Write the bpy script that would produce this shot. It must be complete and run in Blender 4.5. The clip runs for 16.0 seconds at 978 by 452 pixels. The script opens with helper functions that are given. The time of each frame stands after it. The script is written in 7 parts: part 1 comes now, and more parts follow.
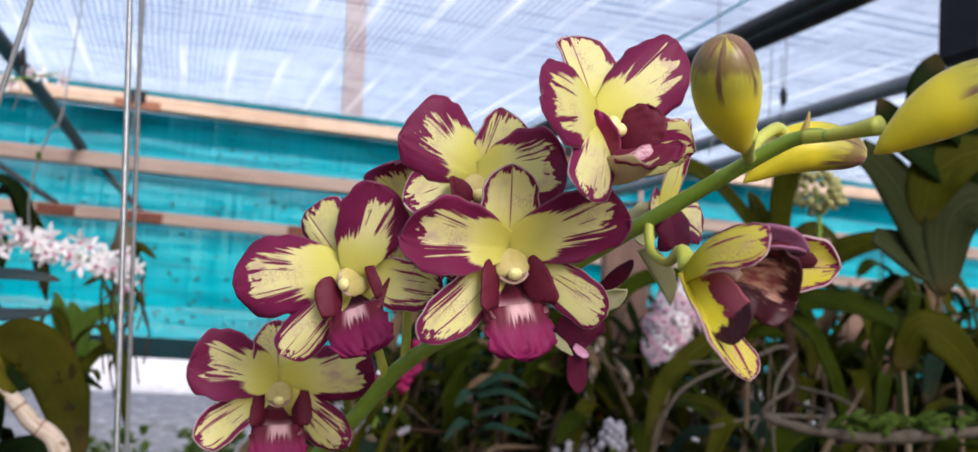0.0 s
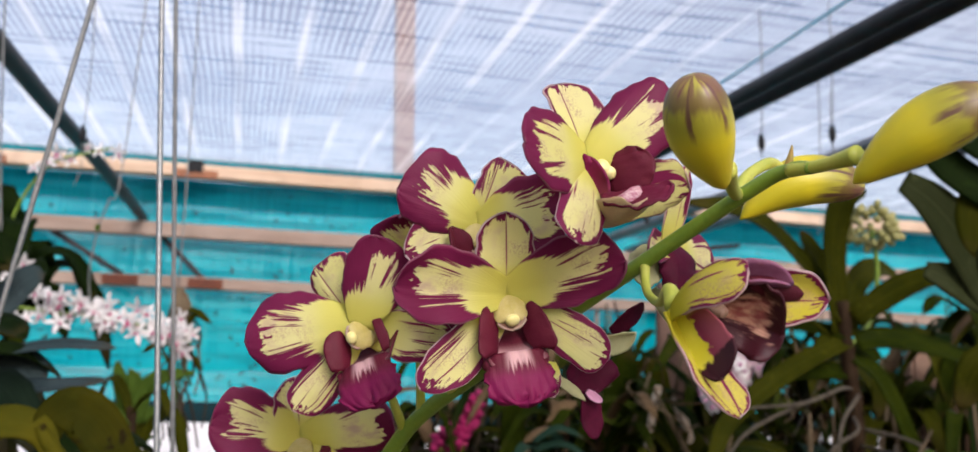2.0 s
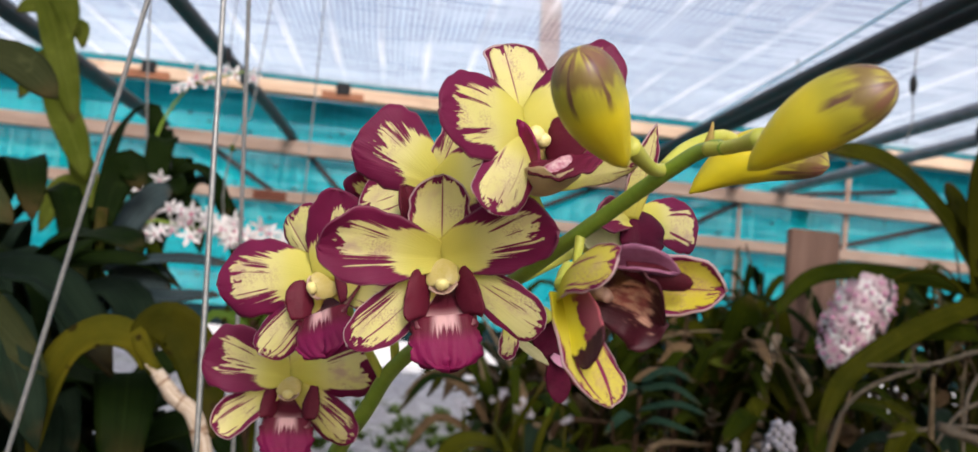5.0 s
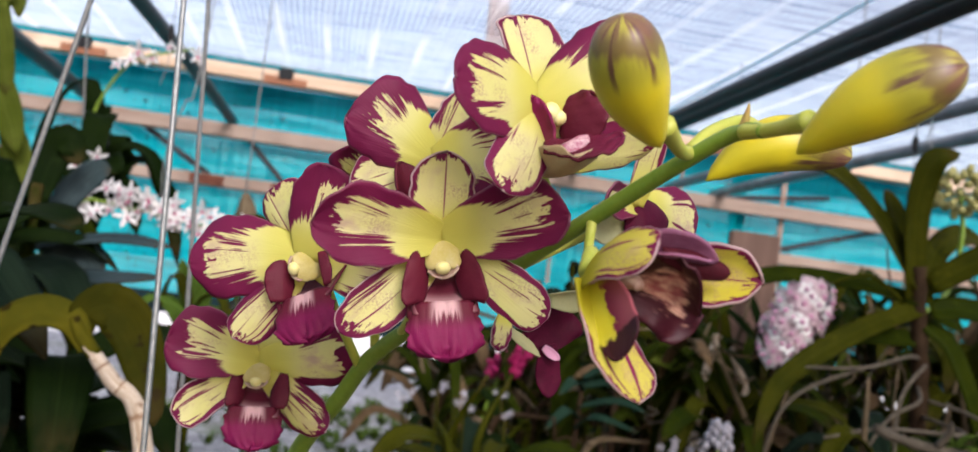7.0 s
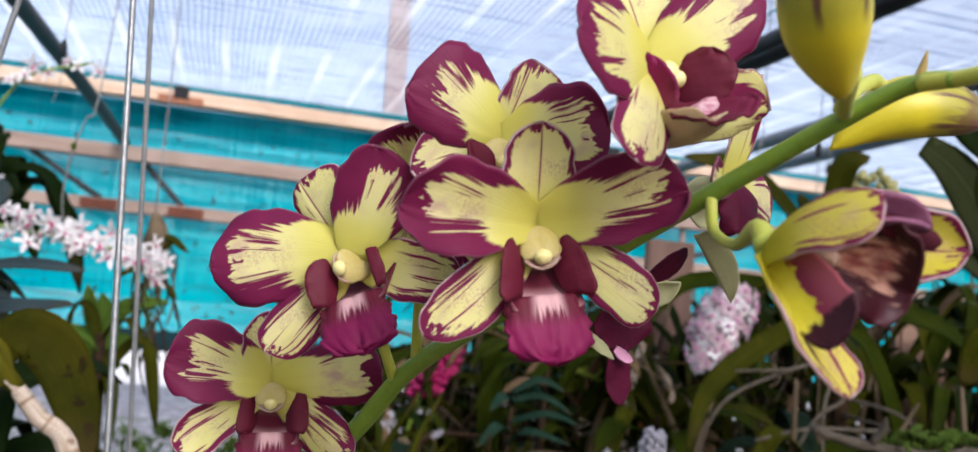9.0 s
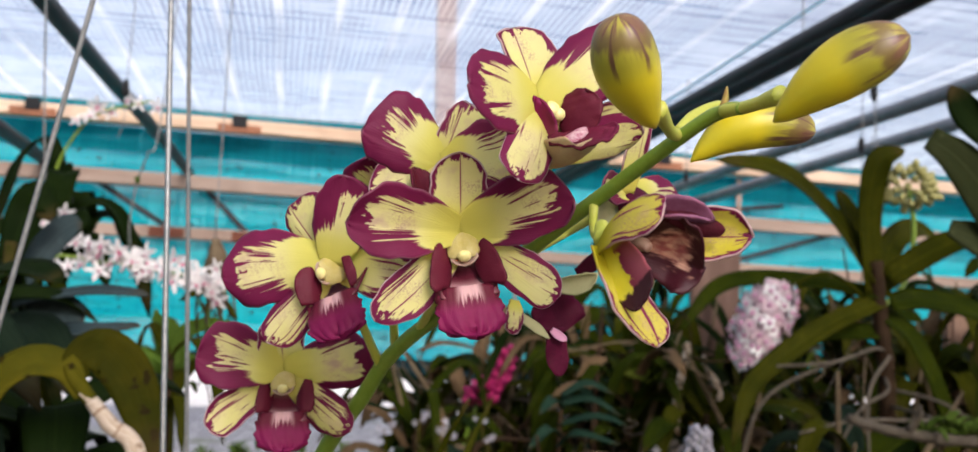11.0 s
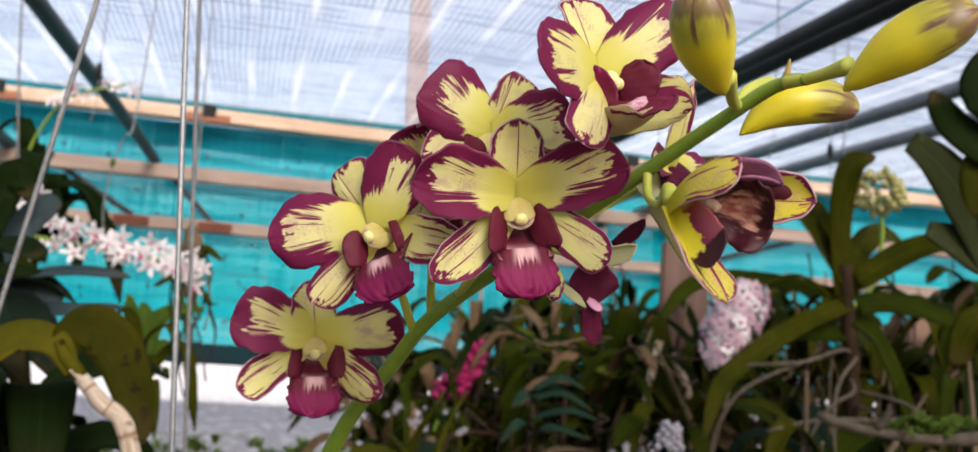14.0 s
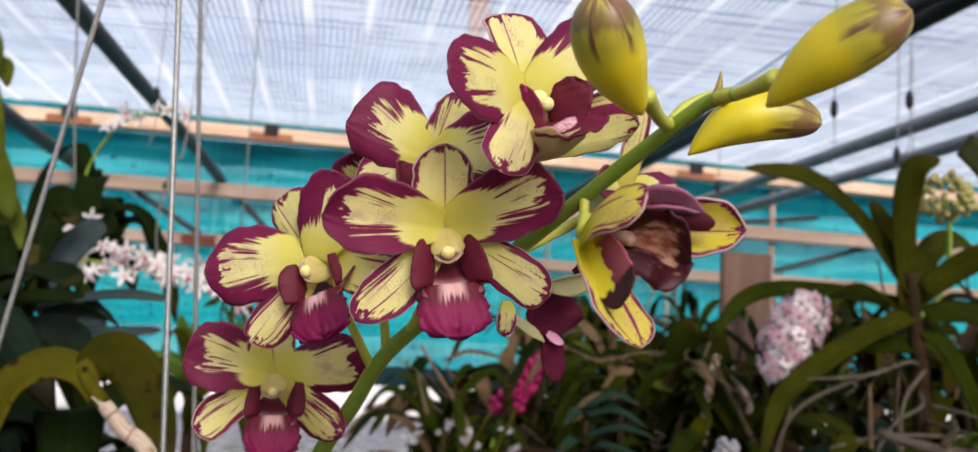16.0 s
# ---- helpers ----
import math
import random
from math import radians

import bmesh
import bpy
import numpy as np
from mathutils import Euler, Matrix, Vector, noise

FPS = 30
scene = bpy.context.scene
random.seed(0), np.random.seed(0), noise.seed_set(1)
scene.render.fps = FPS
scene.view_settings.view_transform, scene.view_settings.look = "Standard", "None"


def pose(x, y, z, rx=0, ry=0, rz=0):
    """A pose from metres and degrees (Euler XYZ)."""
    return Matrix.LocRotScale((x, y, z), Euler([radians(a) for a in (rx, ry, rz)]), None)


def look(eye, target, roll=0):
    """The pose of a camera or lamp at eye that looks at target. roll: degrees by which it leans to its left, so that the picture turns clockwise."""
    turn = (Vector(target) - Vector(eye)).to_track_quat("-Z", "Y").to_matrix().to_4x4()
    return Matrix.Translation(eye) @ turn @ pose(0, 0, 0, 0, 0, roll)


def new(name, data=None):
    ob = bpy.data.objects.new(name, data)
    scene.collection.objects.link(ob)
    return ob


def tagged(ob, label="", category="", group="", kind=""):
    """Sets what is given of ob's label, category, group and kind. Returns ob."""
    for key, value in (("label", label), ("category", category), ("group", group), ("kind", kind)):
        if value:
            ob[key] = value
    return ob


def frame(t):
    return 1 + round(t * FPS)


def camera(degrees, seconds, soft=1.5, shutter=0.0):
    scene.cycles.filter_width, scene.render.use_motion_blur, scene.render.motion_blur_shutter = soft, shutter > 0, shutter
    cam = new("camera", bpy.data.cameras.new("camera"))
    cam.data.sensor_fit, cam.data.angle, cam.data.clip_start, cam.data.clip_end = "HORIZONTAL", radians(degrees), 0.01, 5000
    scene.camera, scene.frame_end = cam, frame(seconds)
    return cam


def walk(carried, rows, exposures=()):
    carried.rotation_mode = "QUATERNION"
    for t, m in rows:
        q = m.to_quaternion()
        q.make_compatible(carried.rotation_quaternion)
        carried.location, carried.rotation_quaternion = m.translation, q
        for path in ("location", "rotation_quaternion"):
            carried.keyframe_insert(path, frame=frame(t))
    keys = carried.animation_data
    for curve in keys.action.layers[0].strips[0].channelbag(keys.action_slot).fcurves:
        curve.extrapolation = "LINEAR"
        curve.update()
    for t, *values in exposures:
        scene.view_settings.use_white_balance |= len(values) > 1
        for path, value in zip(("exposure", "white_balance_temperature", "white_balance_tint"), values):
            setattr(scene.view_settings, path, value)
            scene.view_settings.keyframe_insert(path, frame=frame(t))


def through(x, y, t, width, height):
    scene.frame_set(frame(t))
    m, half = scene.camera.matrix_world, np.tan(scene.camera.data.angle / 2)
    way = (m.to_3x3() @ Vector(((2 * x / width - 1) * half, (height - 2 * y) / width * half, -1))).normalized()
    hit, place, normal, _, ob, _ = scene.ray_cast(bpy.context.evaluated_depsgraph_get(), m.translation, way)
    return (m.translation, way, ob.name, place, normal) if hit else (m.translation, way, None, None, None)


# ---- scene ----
cam = camera(54.0, 16.0)
PATH = [
    (0, (0.01, 0.007, 1.407), (0.621, 1.9, 1.61), 3.8),
    (0.5, (0.021, -0.007, 1.413), (0.619, 1.886, 1.654), 2.9),
    (1, (0.027, -0.009, 1.41), (0.579, 1.895, 1.668), 2.4),
    (1.5, (0.029, 0.002, 1.409), (0.492, 1.927, 1.69), 1.2),
    (2, (0.026, -0.001, 1.406), (0.513, 1.915, 1.713), 1.7),
    (2.5, (0.019, -0.005, 1.406), (0.551, 1.898, 1.714), 3.5),
    (3, (0.067, -0.013, 1.408), (0.452, 1.929, 1.691), 2.1),
    (3.5, (0.119, -0.025, 1.418), (0.323, 1.949, 1.665), 3.8),
    (4, (0.113, -0.026, 1.427), (0.224, 1.958, 1.653), 4.3),
    (4.5, (0.1, -0.017, 1.419), (0.234, 1.972, 1.58), 5.0),
    (5, (0.085, -0.009, 1.42), (0.277, 1.977, 1.56), 5.5),
    (7.5, (0.058, 0.02, 1.412), (0.432, 1.979, 1.559), 7.1),
    (8, (0.033, 0.039, 1.404), (0.508, 1.975, 1.573), 5.8),
    (8.5, (0.028, 0.061, 1.406), (0.564, 1.978, 1.601), 5.2),
    (11, (0.05, -0.016, 1.4), (0.45, 1.932, 1.618), 2.7),
    (11.5, (0.049, -0.022, 1.403), (0.419, 1.929, 1.643), 2.3),
    (12, (0.053, -0.025, 1.399), (0.414, 1.93, 1.616), 3.0),
    (12.5, (0.048, -0.02, 1.397), (0.383, 1.936, 1.646), 3.5),
    (13, (0.046, -0.016, 1.393), (0.407, 1.935, 1.647), 3.7),
    (13.5, (0.033, -0.012, 1.386), (0.453, 1.929, 1.617), 4.5),
    (14, (0.022, -0.016, 1.387), (0.499, 1.914, 1.609), 4.0),
    (14.5, (0.015, -0.012, 1.391), (0.517, 1.909, 1.636), 3.9),
    (15, (0.019, -0.002, 1.396), (0.512, 1.919, 1.652), 3.5),
    (15.5, (0.044, -0.008, 1.393), (0.476, 1.929, 1.644), 3.4),
    (16, (0.066, -0.005, 1.398), (0.397, 1.954, 1.634), 3.3),
]
EXPOSURES = [(0, 0.40, 5920, 15), (1.5, 0.31, 6130, 15), (3.5, 0.30, 6410, 15), (4.5, 0.38, 6620, 14), (5.0, 0.34, 6430, 14), (7.5, 0.51, 6070, 14), (8.5, 0.50, 5820, 14), (11.0, 0.43, 6290, 14), (14.0, 0.43, 6420, 14), (16.0, 0.33, 6470, 14)]
walk(cam, [(t, look(eye, target, roll)) for t, eye, target, roll in PATH], EXPOSURES)
SUN = 5.5

# ---------------------------------------------------------------- world and light
cam.data.dof.use_dof = True
cam.data.dof.focus_distance = 0.28
cam.data.dof.aperture_fstop = 21.0

world = bpy.data.worlds.new("sky")
scene.world = world
world.use_nodes = True
wn = world.node_tree
sky = wn.nodes.new("ShaderNodeTexSky")
sky.sky_type = 'NISHITA'
sky.sun_disc = False
sky.sun_elevation = radians(30)
sky.sun_rotation = radians(170)
sky.air_density, sky.dust_density = 1.0, 3.0
wn.links.new(sky.outputs[0], wn.nodes["Background"].inputs[0])
wn.nodes["Background"].inputs[1].default_value = 0.15
sun = new("sun", bpy.data.lights.new("sun", "SUN"))
sun.data.energy = SUN
sun.data.angle = radians(25)
sun.data.color = (1.0, 0.95, 0.88)
sun.matrix_world = look((1.0, -7.5, 6.4), (0.0, 1.0, 1.4))


# ---------------------------------------------------------------- node helpers
class Mat:
    """A node material with a few short cuts."""

    def __init__(self, name, rough=0.5, metal=0.0, spec=0.4):
        self.m = bpy.data.materials.new(name)
        self.m.use_nodes = True
        self.t = self.m.node_tree
        self.b = self.t.nodes["Principled BSDF"]
        self.out = self.t.nodes["Material Output"]
        self.b.inputs["Roughness"].default_value = rough
        self.b.inputs["Metallic"].default_value = metal
        self.b.inputs["Specular IOR Level"].default_value = spec

    def node(self, kind, operation=None, uv_map=None, interpolation_type=None, data_type=None):
        n = self.t.nodes.new("ShaderNode" + kind)
        if operation:
            n.operation = operation
        if uv_map:
            n.uv_map = uv_map
        if interpolation_type:
            n.interpolation_type = interpolation_type
        if data_type:
            n.data_type = data_type
        return n

    def put(self, sock, v):
        if isinstance(v, bpy.types.NodeSocket):
            self.t.links.new(v, sock)
        elif v is not None:
            sock.default_value = v

    def math(self, op, a, b=None, c=None):
        n = self.node("Math", operation=op)
        for s, v in zip(n.inputs, (a, b, c)):
            self.put(s, v)
        return n.outputs[0]

    def uv(self, name):
        n = self.node("UVMap", uv_map=name)
        s = self.node("SeparateXYZ")
        self.t.links.new(n.outputs[0], s.inputs[0])
        return s.outputs[0], s.outputs[1]

    def vec(self, x=0.0, y=0.0, z=0.0):
        n = self.node("CombineXYZ")
        for s, v in zip(n.inputs, (x, y, z)):
            self.put(s, v)
        return n.outputs[0]

    def coord(self, which="Object"):
        return self.node("TexCoord").outputs[which]

    def place(self):
        return self.node("NewGeometry").outputs["Position"]

    def rand(self):
        return self.node("ObjectInfo").outputs["Random"]

    def noise(self, v, scale, detail=3.0, rough=0.55, colour=False):
        n = self.node("TexNoise")
        self.put(n.inputs["Vector"], v)
        n.inputs["Scale"].default_value = scale
        n.inputs["Detail"].default_value = detail
        n.inputs["Roughness"].default_value = rough
        return n.outputs["Color" if colour else "Fac"]

    def step(self, v, lo, hi, a=0.0, b=1.0):
        n = self.node("MapRange", interpolation_type='SMOOTHSTEP')
        for s, x in zip(n.inputs[:5], (v, lo, hi, a, b)):
            self.put(s, x)
        return n.outputs[0]

    def mix(self, f, a, b):
        n = self.node("Mix", data_type='RGBA')
        self.put(n.inputs[0], f)
        for s, v in ((n.inputs[6], a), (n.inputs[7], b)):
            self.put(s, (*v, 1.0) if isinstance(v, tuple) else v)
        return n.outputs[2]

    def base(self, c):
        self.put(self.b.inputs["Base Color"], (*c, 1.0) if isinstance(c, tuple) else c)
        return self

    def bump(self, h, strength=0.3, dist=0.001):
        n = self.node("Bump")
        n.inputs["Strength"].default_value = strength
        n.inputs["Distance"].default_value = dist
        self.put(n.inputs["Height"], h)
        self.t.links.new(n.outputs[0], self.b.inputs["Normal"])
        return self

    def glow_through(self, colour, share):
        """Light that passes through a thin leaf or sheet."""
        tr = self.node("BsdfTranslucent")
        self.put(tr.inputs[0], (*colour, 1.0) if isinstance(colour, tuple) else colour)
        mx = self.node("MixShader")
        self.put(mx.inputs[0], share)
        self.t.links.new(self.b.outputs[0], mx.inputs[1])
        self.t.links.new(tr.outputs[0], mx.inputs[2])
        self.t.links.new(mx.outputs[0], self.out.inputs[0])
        return mx.outputs[0]

    def see_through(self, shader, share):
        tp = self.node("BsdfTransparent")
        mx = self.node("MixShader")
        self.put(mx.inputs[0], share)
        self.t.links.new(shader, mx.inputs[1])
        self.t.links.new(tp.outputs[0], mx.inputs[2])
        self.t.links.new(mx.outputs[0], self.out.inputs[0])


PURPLE = (0.265, 0.019, 0.095)
PURPLE2 = (0.175, 0.010, 0.060)
YELLOW = (0.81, 0.77, 0.31)
LIME = (0.78, 0.73, 0.16)
CREAM = (0.86, 0.81, 0.41)


def petal_material(name, margin, jag, line, streak, inner0, inner1, fade=1.0, inside=None, outside=None, lip_rim=0.12):
    """Yellow tepal with a jagged purple margin; line: mid vein; streak: broken stripes along the veins."""
    k = Mat(name, 0.55, spec=0.3)
    u, v = k.uv("uv")
    d, th = k.uv("edge")
    r = k.rand()
    q = k.math('MULTIPLY', r, 37.0)
    a = k.noise(k.vec(k.math('ADD', k.math('MULTIPLY', th, 9.0), q), k.math('MULTIPLY', d, 0.8), q), 1.0, 2.0)
    b = k.noise(k.vec(k.math('ADD', k.math('MULTIPLY', th, 21.0), q), k.math('MULTIPLY', d, 3.6), q), 1.0, 3.0)
    c = k.noise(k.vec(k.math('ADD', k.math('MULTIPLY', th, 110.0), q), k.math('MULTIPLY', d, 1.5), q), 1.0, 1.0)
    n = k.math('ADD', k.math('MULTIPLY', k.math('SUBTRACT', a, 0.5), 0.9), k.math('MULTIPLY', k.math('SUBTRACT', b, 0.5), 1.8))
    n = k.math('ADD', n, k.math('MULTIPLY', k.math('SUBTRACT', c, 0.5), 0.45))
    ws = k.step(k.math('ABSOLUTE', k.math('SUBTRACT', v, 0.5)), 0.06, 0.38)
    t = k.math('ADD', k.math('MULTIPLY', margin, k.math('SUBTRACT', 1.0, k.math('MULTIPLY', ws, 0.42))), k.math('MULTIPLY', k.math('MULTIPLY', n, jag), k.math('SUBTRACT', 1.0, k.math('MULTIPLY', ws, 0.74))))
    t = k.math('MULTIPLY', t, k.step(u, inner0, inner1))
    t = k.math('MAXIMUM', t, k.step(u, 0.15, 0.40, -0.05, 0.035))
    rim = k.step(k.math('SUBTRACT', t, d), -0.012, 0.03)
    body = k.mix(k.step(u, 0.1, 0.55), inside or LIME, outside or YELLOW)
    pale = k.noise(k.coord(), 55.0, 2.0)
    body = k.mix(k.math('MULTIPLY', k.step(u, 0.25, 0.6, 0.0, fade), k.step(pale, 0.25, 0.6)), body, CREAM)
    f = k.noise(k.coord(), 1900.0, 2.0)
    g = k.noise(k.coord(), 130.0, 2.0)
    fr = k.math('MULTIPLY', k.math('MULTIPLY', k.step(f, 0.42, 0.66), k.step(g, 0.42, 0.68)), k.step(u, 0.3, 0.6))
    body = k.mix(k.math('MULTIPLY', fr, 0.50), body, (0.40, 0.16, 0.22))
    blush = k.math('MULTIPLY', k.step(k.noise(k.vec(k.math('ADD', k.math('MULTIPLY', v, 3.0), q), k.math('MULTIPLY', u, 3.0), q), 1.0, 3.0), 0.47, 0.68), k.math('MULTIPLY', k.step(u, 0.35, 0.6), k.step(d, 0.25, 0.6)))
    body = k.mix(k.math('MULTIPLY', blush, 0.70 if not (line or streak) else 0.3), body, (0.60, 0.38, 0.40))
    if line:
        w = k.math('ABSOLUTE', k.math('SUBTRACT', v, 0.5))
        body = k.mix(k.math('MULTIPLY', k.step(w, 0.006, 0.02, 1.0, 0.0), k.step(u, 0.2, 0.45, 0.15, 0.9)), body, PURPLE)
    if streak:
        s = k.noise(k.vec(k.math('ADD', k.math('MULTIPLY', v, 13.0), q), k.math('MULTIPLY', u, 1.1), q), 1.0, 1.0)
        body = k.mix(k.math('MULTIPLY', k.step(s, 0.63, 0.68), k.step(u, 0.3, 0.5)), body, PURPLE)
    pur = k.mix(k.noise(k.coord(), 90.0, 3.0), PURPLE, PURPLE2)
    col = k.mix(rim, body, pur)
    col = k.mix(k.math('MULTIPLY', k.step(u, 0.2, 0.4), k.step(d, 0.008, 0.028, lip_rim, 0.0)), col, (0.80, 0.62, 0.62))
    k.base(col)
    ve = k.noise(k.vec(k.math('MULTIPLY', th, 46.0), k.math('MULTIPLY', u, 2.0), q), 1.0, 1.0)
    k.bump(k.math('ADD', ve, k.math('MULTIPLY', f, 0.35)), 0.35, 0.0004)
    k.glow_through(col, 0.48)
    return k.m


M_PETAL = petal_material("petal", 0.50, 0.62, False, False, 0.16, 0.6)
M_SEPAL = petal_material("sepal", 0.22, 0.70, True, False, 0.2, 0.6, lip_rim=0.75)
M_YOUNG = petal_material("young_sepal", 0.22, 0.75, False, True, 0.2, 0.6, 0.15, (0.62, 0.55, 0.02), (0.70, 0.62, 0.05), 0.75)
M_CLEAR = petal_material("clear_sepal", 0.05, 0.75, False, True, 0.45, 0.75, 0.5, lip_rim=0.5)
M_SIDE = petal_material("side_sepal", 0.35, 0.85, False, True, 0.2, 0.6, lip_rim=0.8)


def blotched_material():
    """Yellow petal, rose on one half, with a dark maroon end."""
    k = Mat("blotched_petal", 0.5, spec=0.3)
    u, v = k.uv("uv")
    n = k.noise(k.vec(k.math('MULTIPLY', v, 5.0), k.math('MULTIPLY', u, 6.0), 3.3), 1.0, 4.0)
    j = k.math('MULTIPLY', k.math('SUBTRACT', n, 0.5), 0.7)
    col = k.mix(k.step(k.noise(k.coord(), 130.0, 2.0), 0.3, 0.7), (0.62, 0.55, 0.02), (0.70, 0.62, 0.06))
    rose = k.step(k.math('ADD', k.math('SUBTRACT', 0.52, v), j), 0.02, 0.08)
    rose = k.math('MULTIPLY', rose, k.step(u, 0.10, 0.25))
    col = k.mix(rose, col, k.mix(k.step(v, 0.05, 0.45), (0.40, 0.10, 0.13), (0.24, 0.025, 0.065)))
    col = k.mix(k.step(k.math('ADD', u, k.math('MULTIPLY', j, 0.35)), 0.74, 0.79), col, (0.045, 0.006, 0.012))
    k.base(col).bump(n, 0.2, 0.0003)
    k.glow_through(col, 0.30)
    return k.m


def cup_material():
    """Cupped lip: tan throat with radiating veins, nearly black ruffled rim."""
    k = Mat("cupped_lip", 0.55, spec=0.3)
    u, v = k.uv("uv")
    d, th = k.uv("edge")
    s = k.noise(k.vec(k.math('MULTIPLY', v, 11.0), k.math('MULTIPLY', u, 3.5), 0.0), 1.0, 4.0)
    b = k.noise(k.coord(), 260.0, 3.0)
    tan = k.mix(k.step(s, 0.38, 0.62), (0.38, 0.11, 0.10), (0.60, 0.34, 0.25))
    tan = k.mix(k.step(b, 0.45, 0.7, 0.0, 0.5), tan, (0.16, 0.02, 0.03))
    dark = k.mix(b, (0.050, 0.004, 0.010), (0.026, 0.003, 0.008))
    edge = k.step(k.math('ADD', d, k.math('MULTIPLY', k.math('SUBTRACT', s, 0.5), 0.6)), 0.20, 0.42)
    k.base(k.mix(edge, dark, tan)).bump(k.math('ADD', s, b), 0.4, 0.0005)
    return k.m


M_BLOTCH, M_CUP = blotched_material(), cup_material()


def lip_material(name, front, front2, ears, throat):
    k = Mat(name, 0.6, spec=0.25)
    u, v = k.uv("uv")
    w = k.math('ABSOLUTE', k.math('SUBTRACT', v, 0.5))
    s = k.noise(k.vec(k.math('MULTIPLY', v, 34.0), k.math('MULTIPLY', u, 2.2), 0.0), 1.0, 2.0)
    pur = k.mix(k.noise(k.coord(), 160.0, 3.0), front, front2)
    pur = k.mix(k.step(u, 0.55, 0.75), ears, pur)
    spot = k.math('ADD', k.math('MULTIPLY', s, 0.7), k.math('MULTIPLY', k.math('SUBTRACT', 0.60, u), 1.9))
    spot = k.math('MULTIPLY', k.step(spot, 0.28, 0.50), k.step(u, 0.26, 0.44))
    spot = k.math('MULTIPLY', spot, k.step(w, 0.10, 0.26, 1.0, 0.0))
    col = k.mix(k.math('MULTIPLY', spot, 0.85), pur, throat)
    col = k.mix(k.step(u, 0.05, 0.20, 0.35, 0.0), col, (0.55, 0.40, 0.24))
    col = k.mix(k.step(u, 1.05, 1.15, 0.0, 0.85), col, (0.34, 0.10, 0.10))
    k.base(col)
    k.bump(k.math('ADD', s, k.noise(k.coord(), 700.0, 3.0)), 0.35, 0.0005)
    k.glow_through(col, 0.15)
    return k.m


M_LIP = lip_material("lip", (0.23, 0.006, 0.078), (0.14, 0.004, 0.042), (0.11, 0.007, 0.022), (0.72, 0.44, 0.45))



def plain(name, a, b, scale, rough=0.5, bump=0.3, dist=0.001, through=0.0, metal=0.0, spec=0.4, fine=None, world_place=False):
    """Two tones mixed by a broad and a fine noise, with relief."""
    k = Mat(name, rough, metal, spec)
    p = k.place() if world_place else k.coord()
    n = k.noise(p, scale, 4.0)
    f = k.noise(p, fine or scale * 9.0, 3.0)
    col = k.mix(k.step(k.math('ADD', k.math('MULTIPLY', n, 0.7), k.math('MULTIPLY', f, 0.3)), 0.3, 0.7), a, b)
    k.base(col)
    k.bump(f, bump, dist)
    if through:
        k.glow_through(col, through)
    return k.m


M_COLUMN = plain("column", (0.52, 0.42, 0.11), (0.60, 0.50, 0.22), 160, 0.4, 0.2, 0.0003, 0.2)
M_FOOT = plain("column_foot", (0.62, 0.48, 0.36), (0.50, 0.30, 0.25), 200, 0.4, 0.2, 0.0003, 0.3)
M_CREST = plain("lip_crest", (0.78, 0.58, 0.58), (0.40, 0.06, 0.14), 700, 0.5, 0.3, 0.0003, 0.2)
M_TUBE = plain("lip_tube", (0.74, 0.62, 0.36), (0.66, 0.48, 0.30), 150, 0.5, 0.2, 0.0003, 0.5)
M_CAP = plain("anther_cap", (0.72, 0.62, 0.20), (0.78, 0.70, 0.34), 300, 0.35, 0.2, 0.0002)
M_STEM = plain("stem", (0.1318, 0.2253, 0.0153), (0.1997, 0.2890, 0.0298), 60, 0.42, 0.3, 0.0003, spec=0.45)
M_PEDICEL = plain("pedicel", (0.42, 0.46, 0.055), (0.50, 0.50, 0.10), 80, 0.45, 0.3, 0.0003, 0.1)
M_BRACT = plain("bract", (0.40, 0.20, 0.08), (0.30, 0.30, 0.05), 200, 0.6, 0.3, 0.0003)


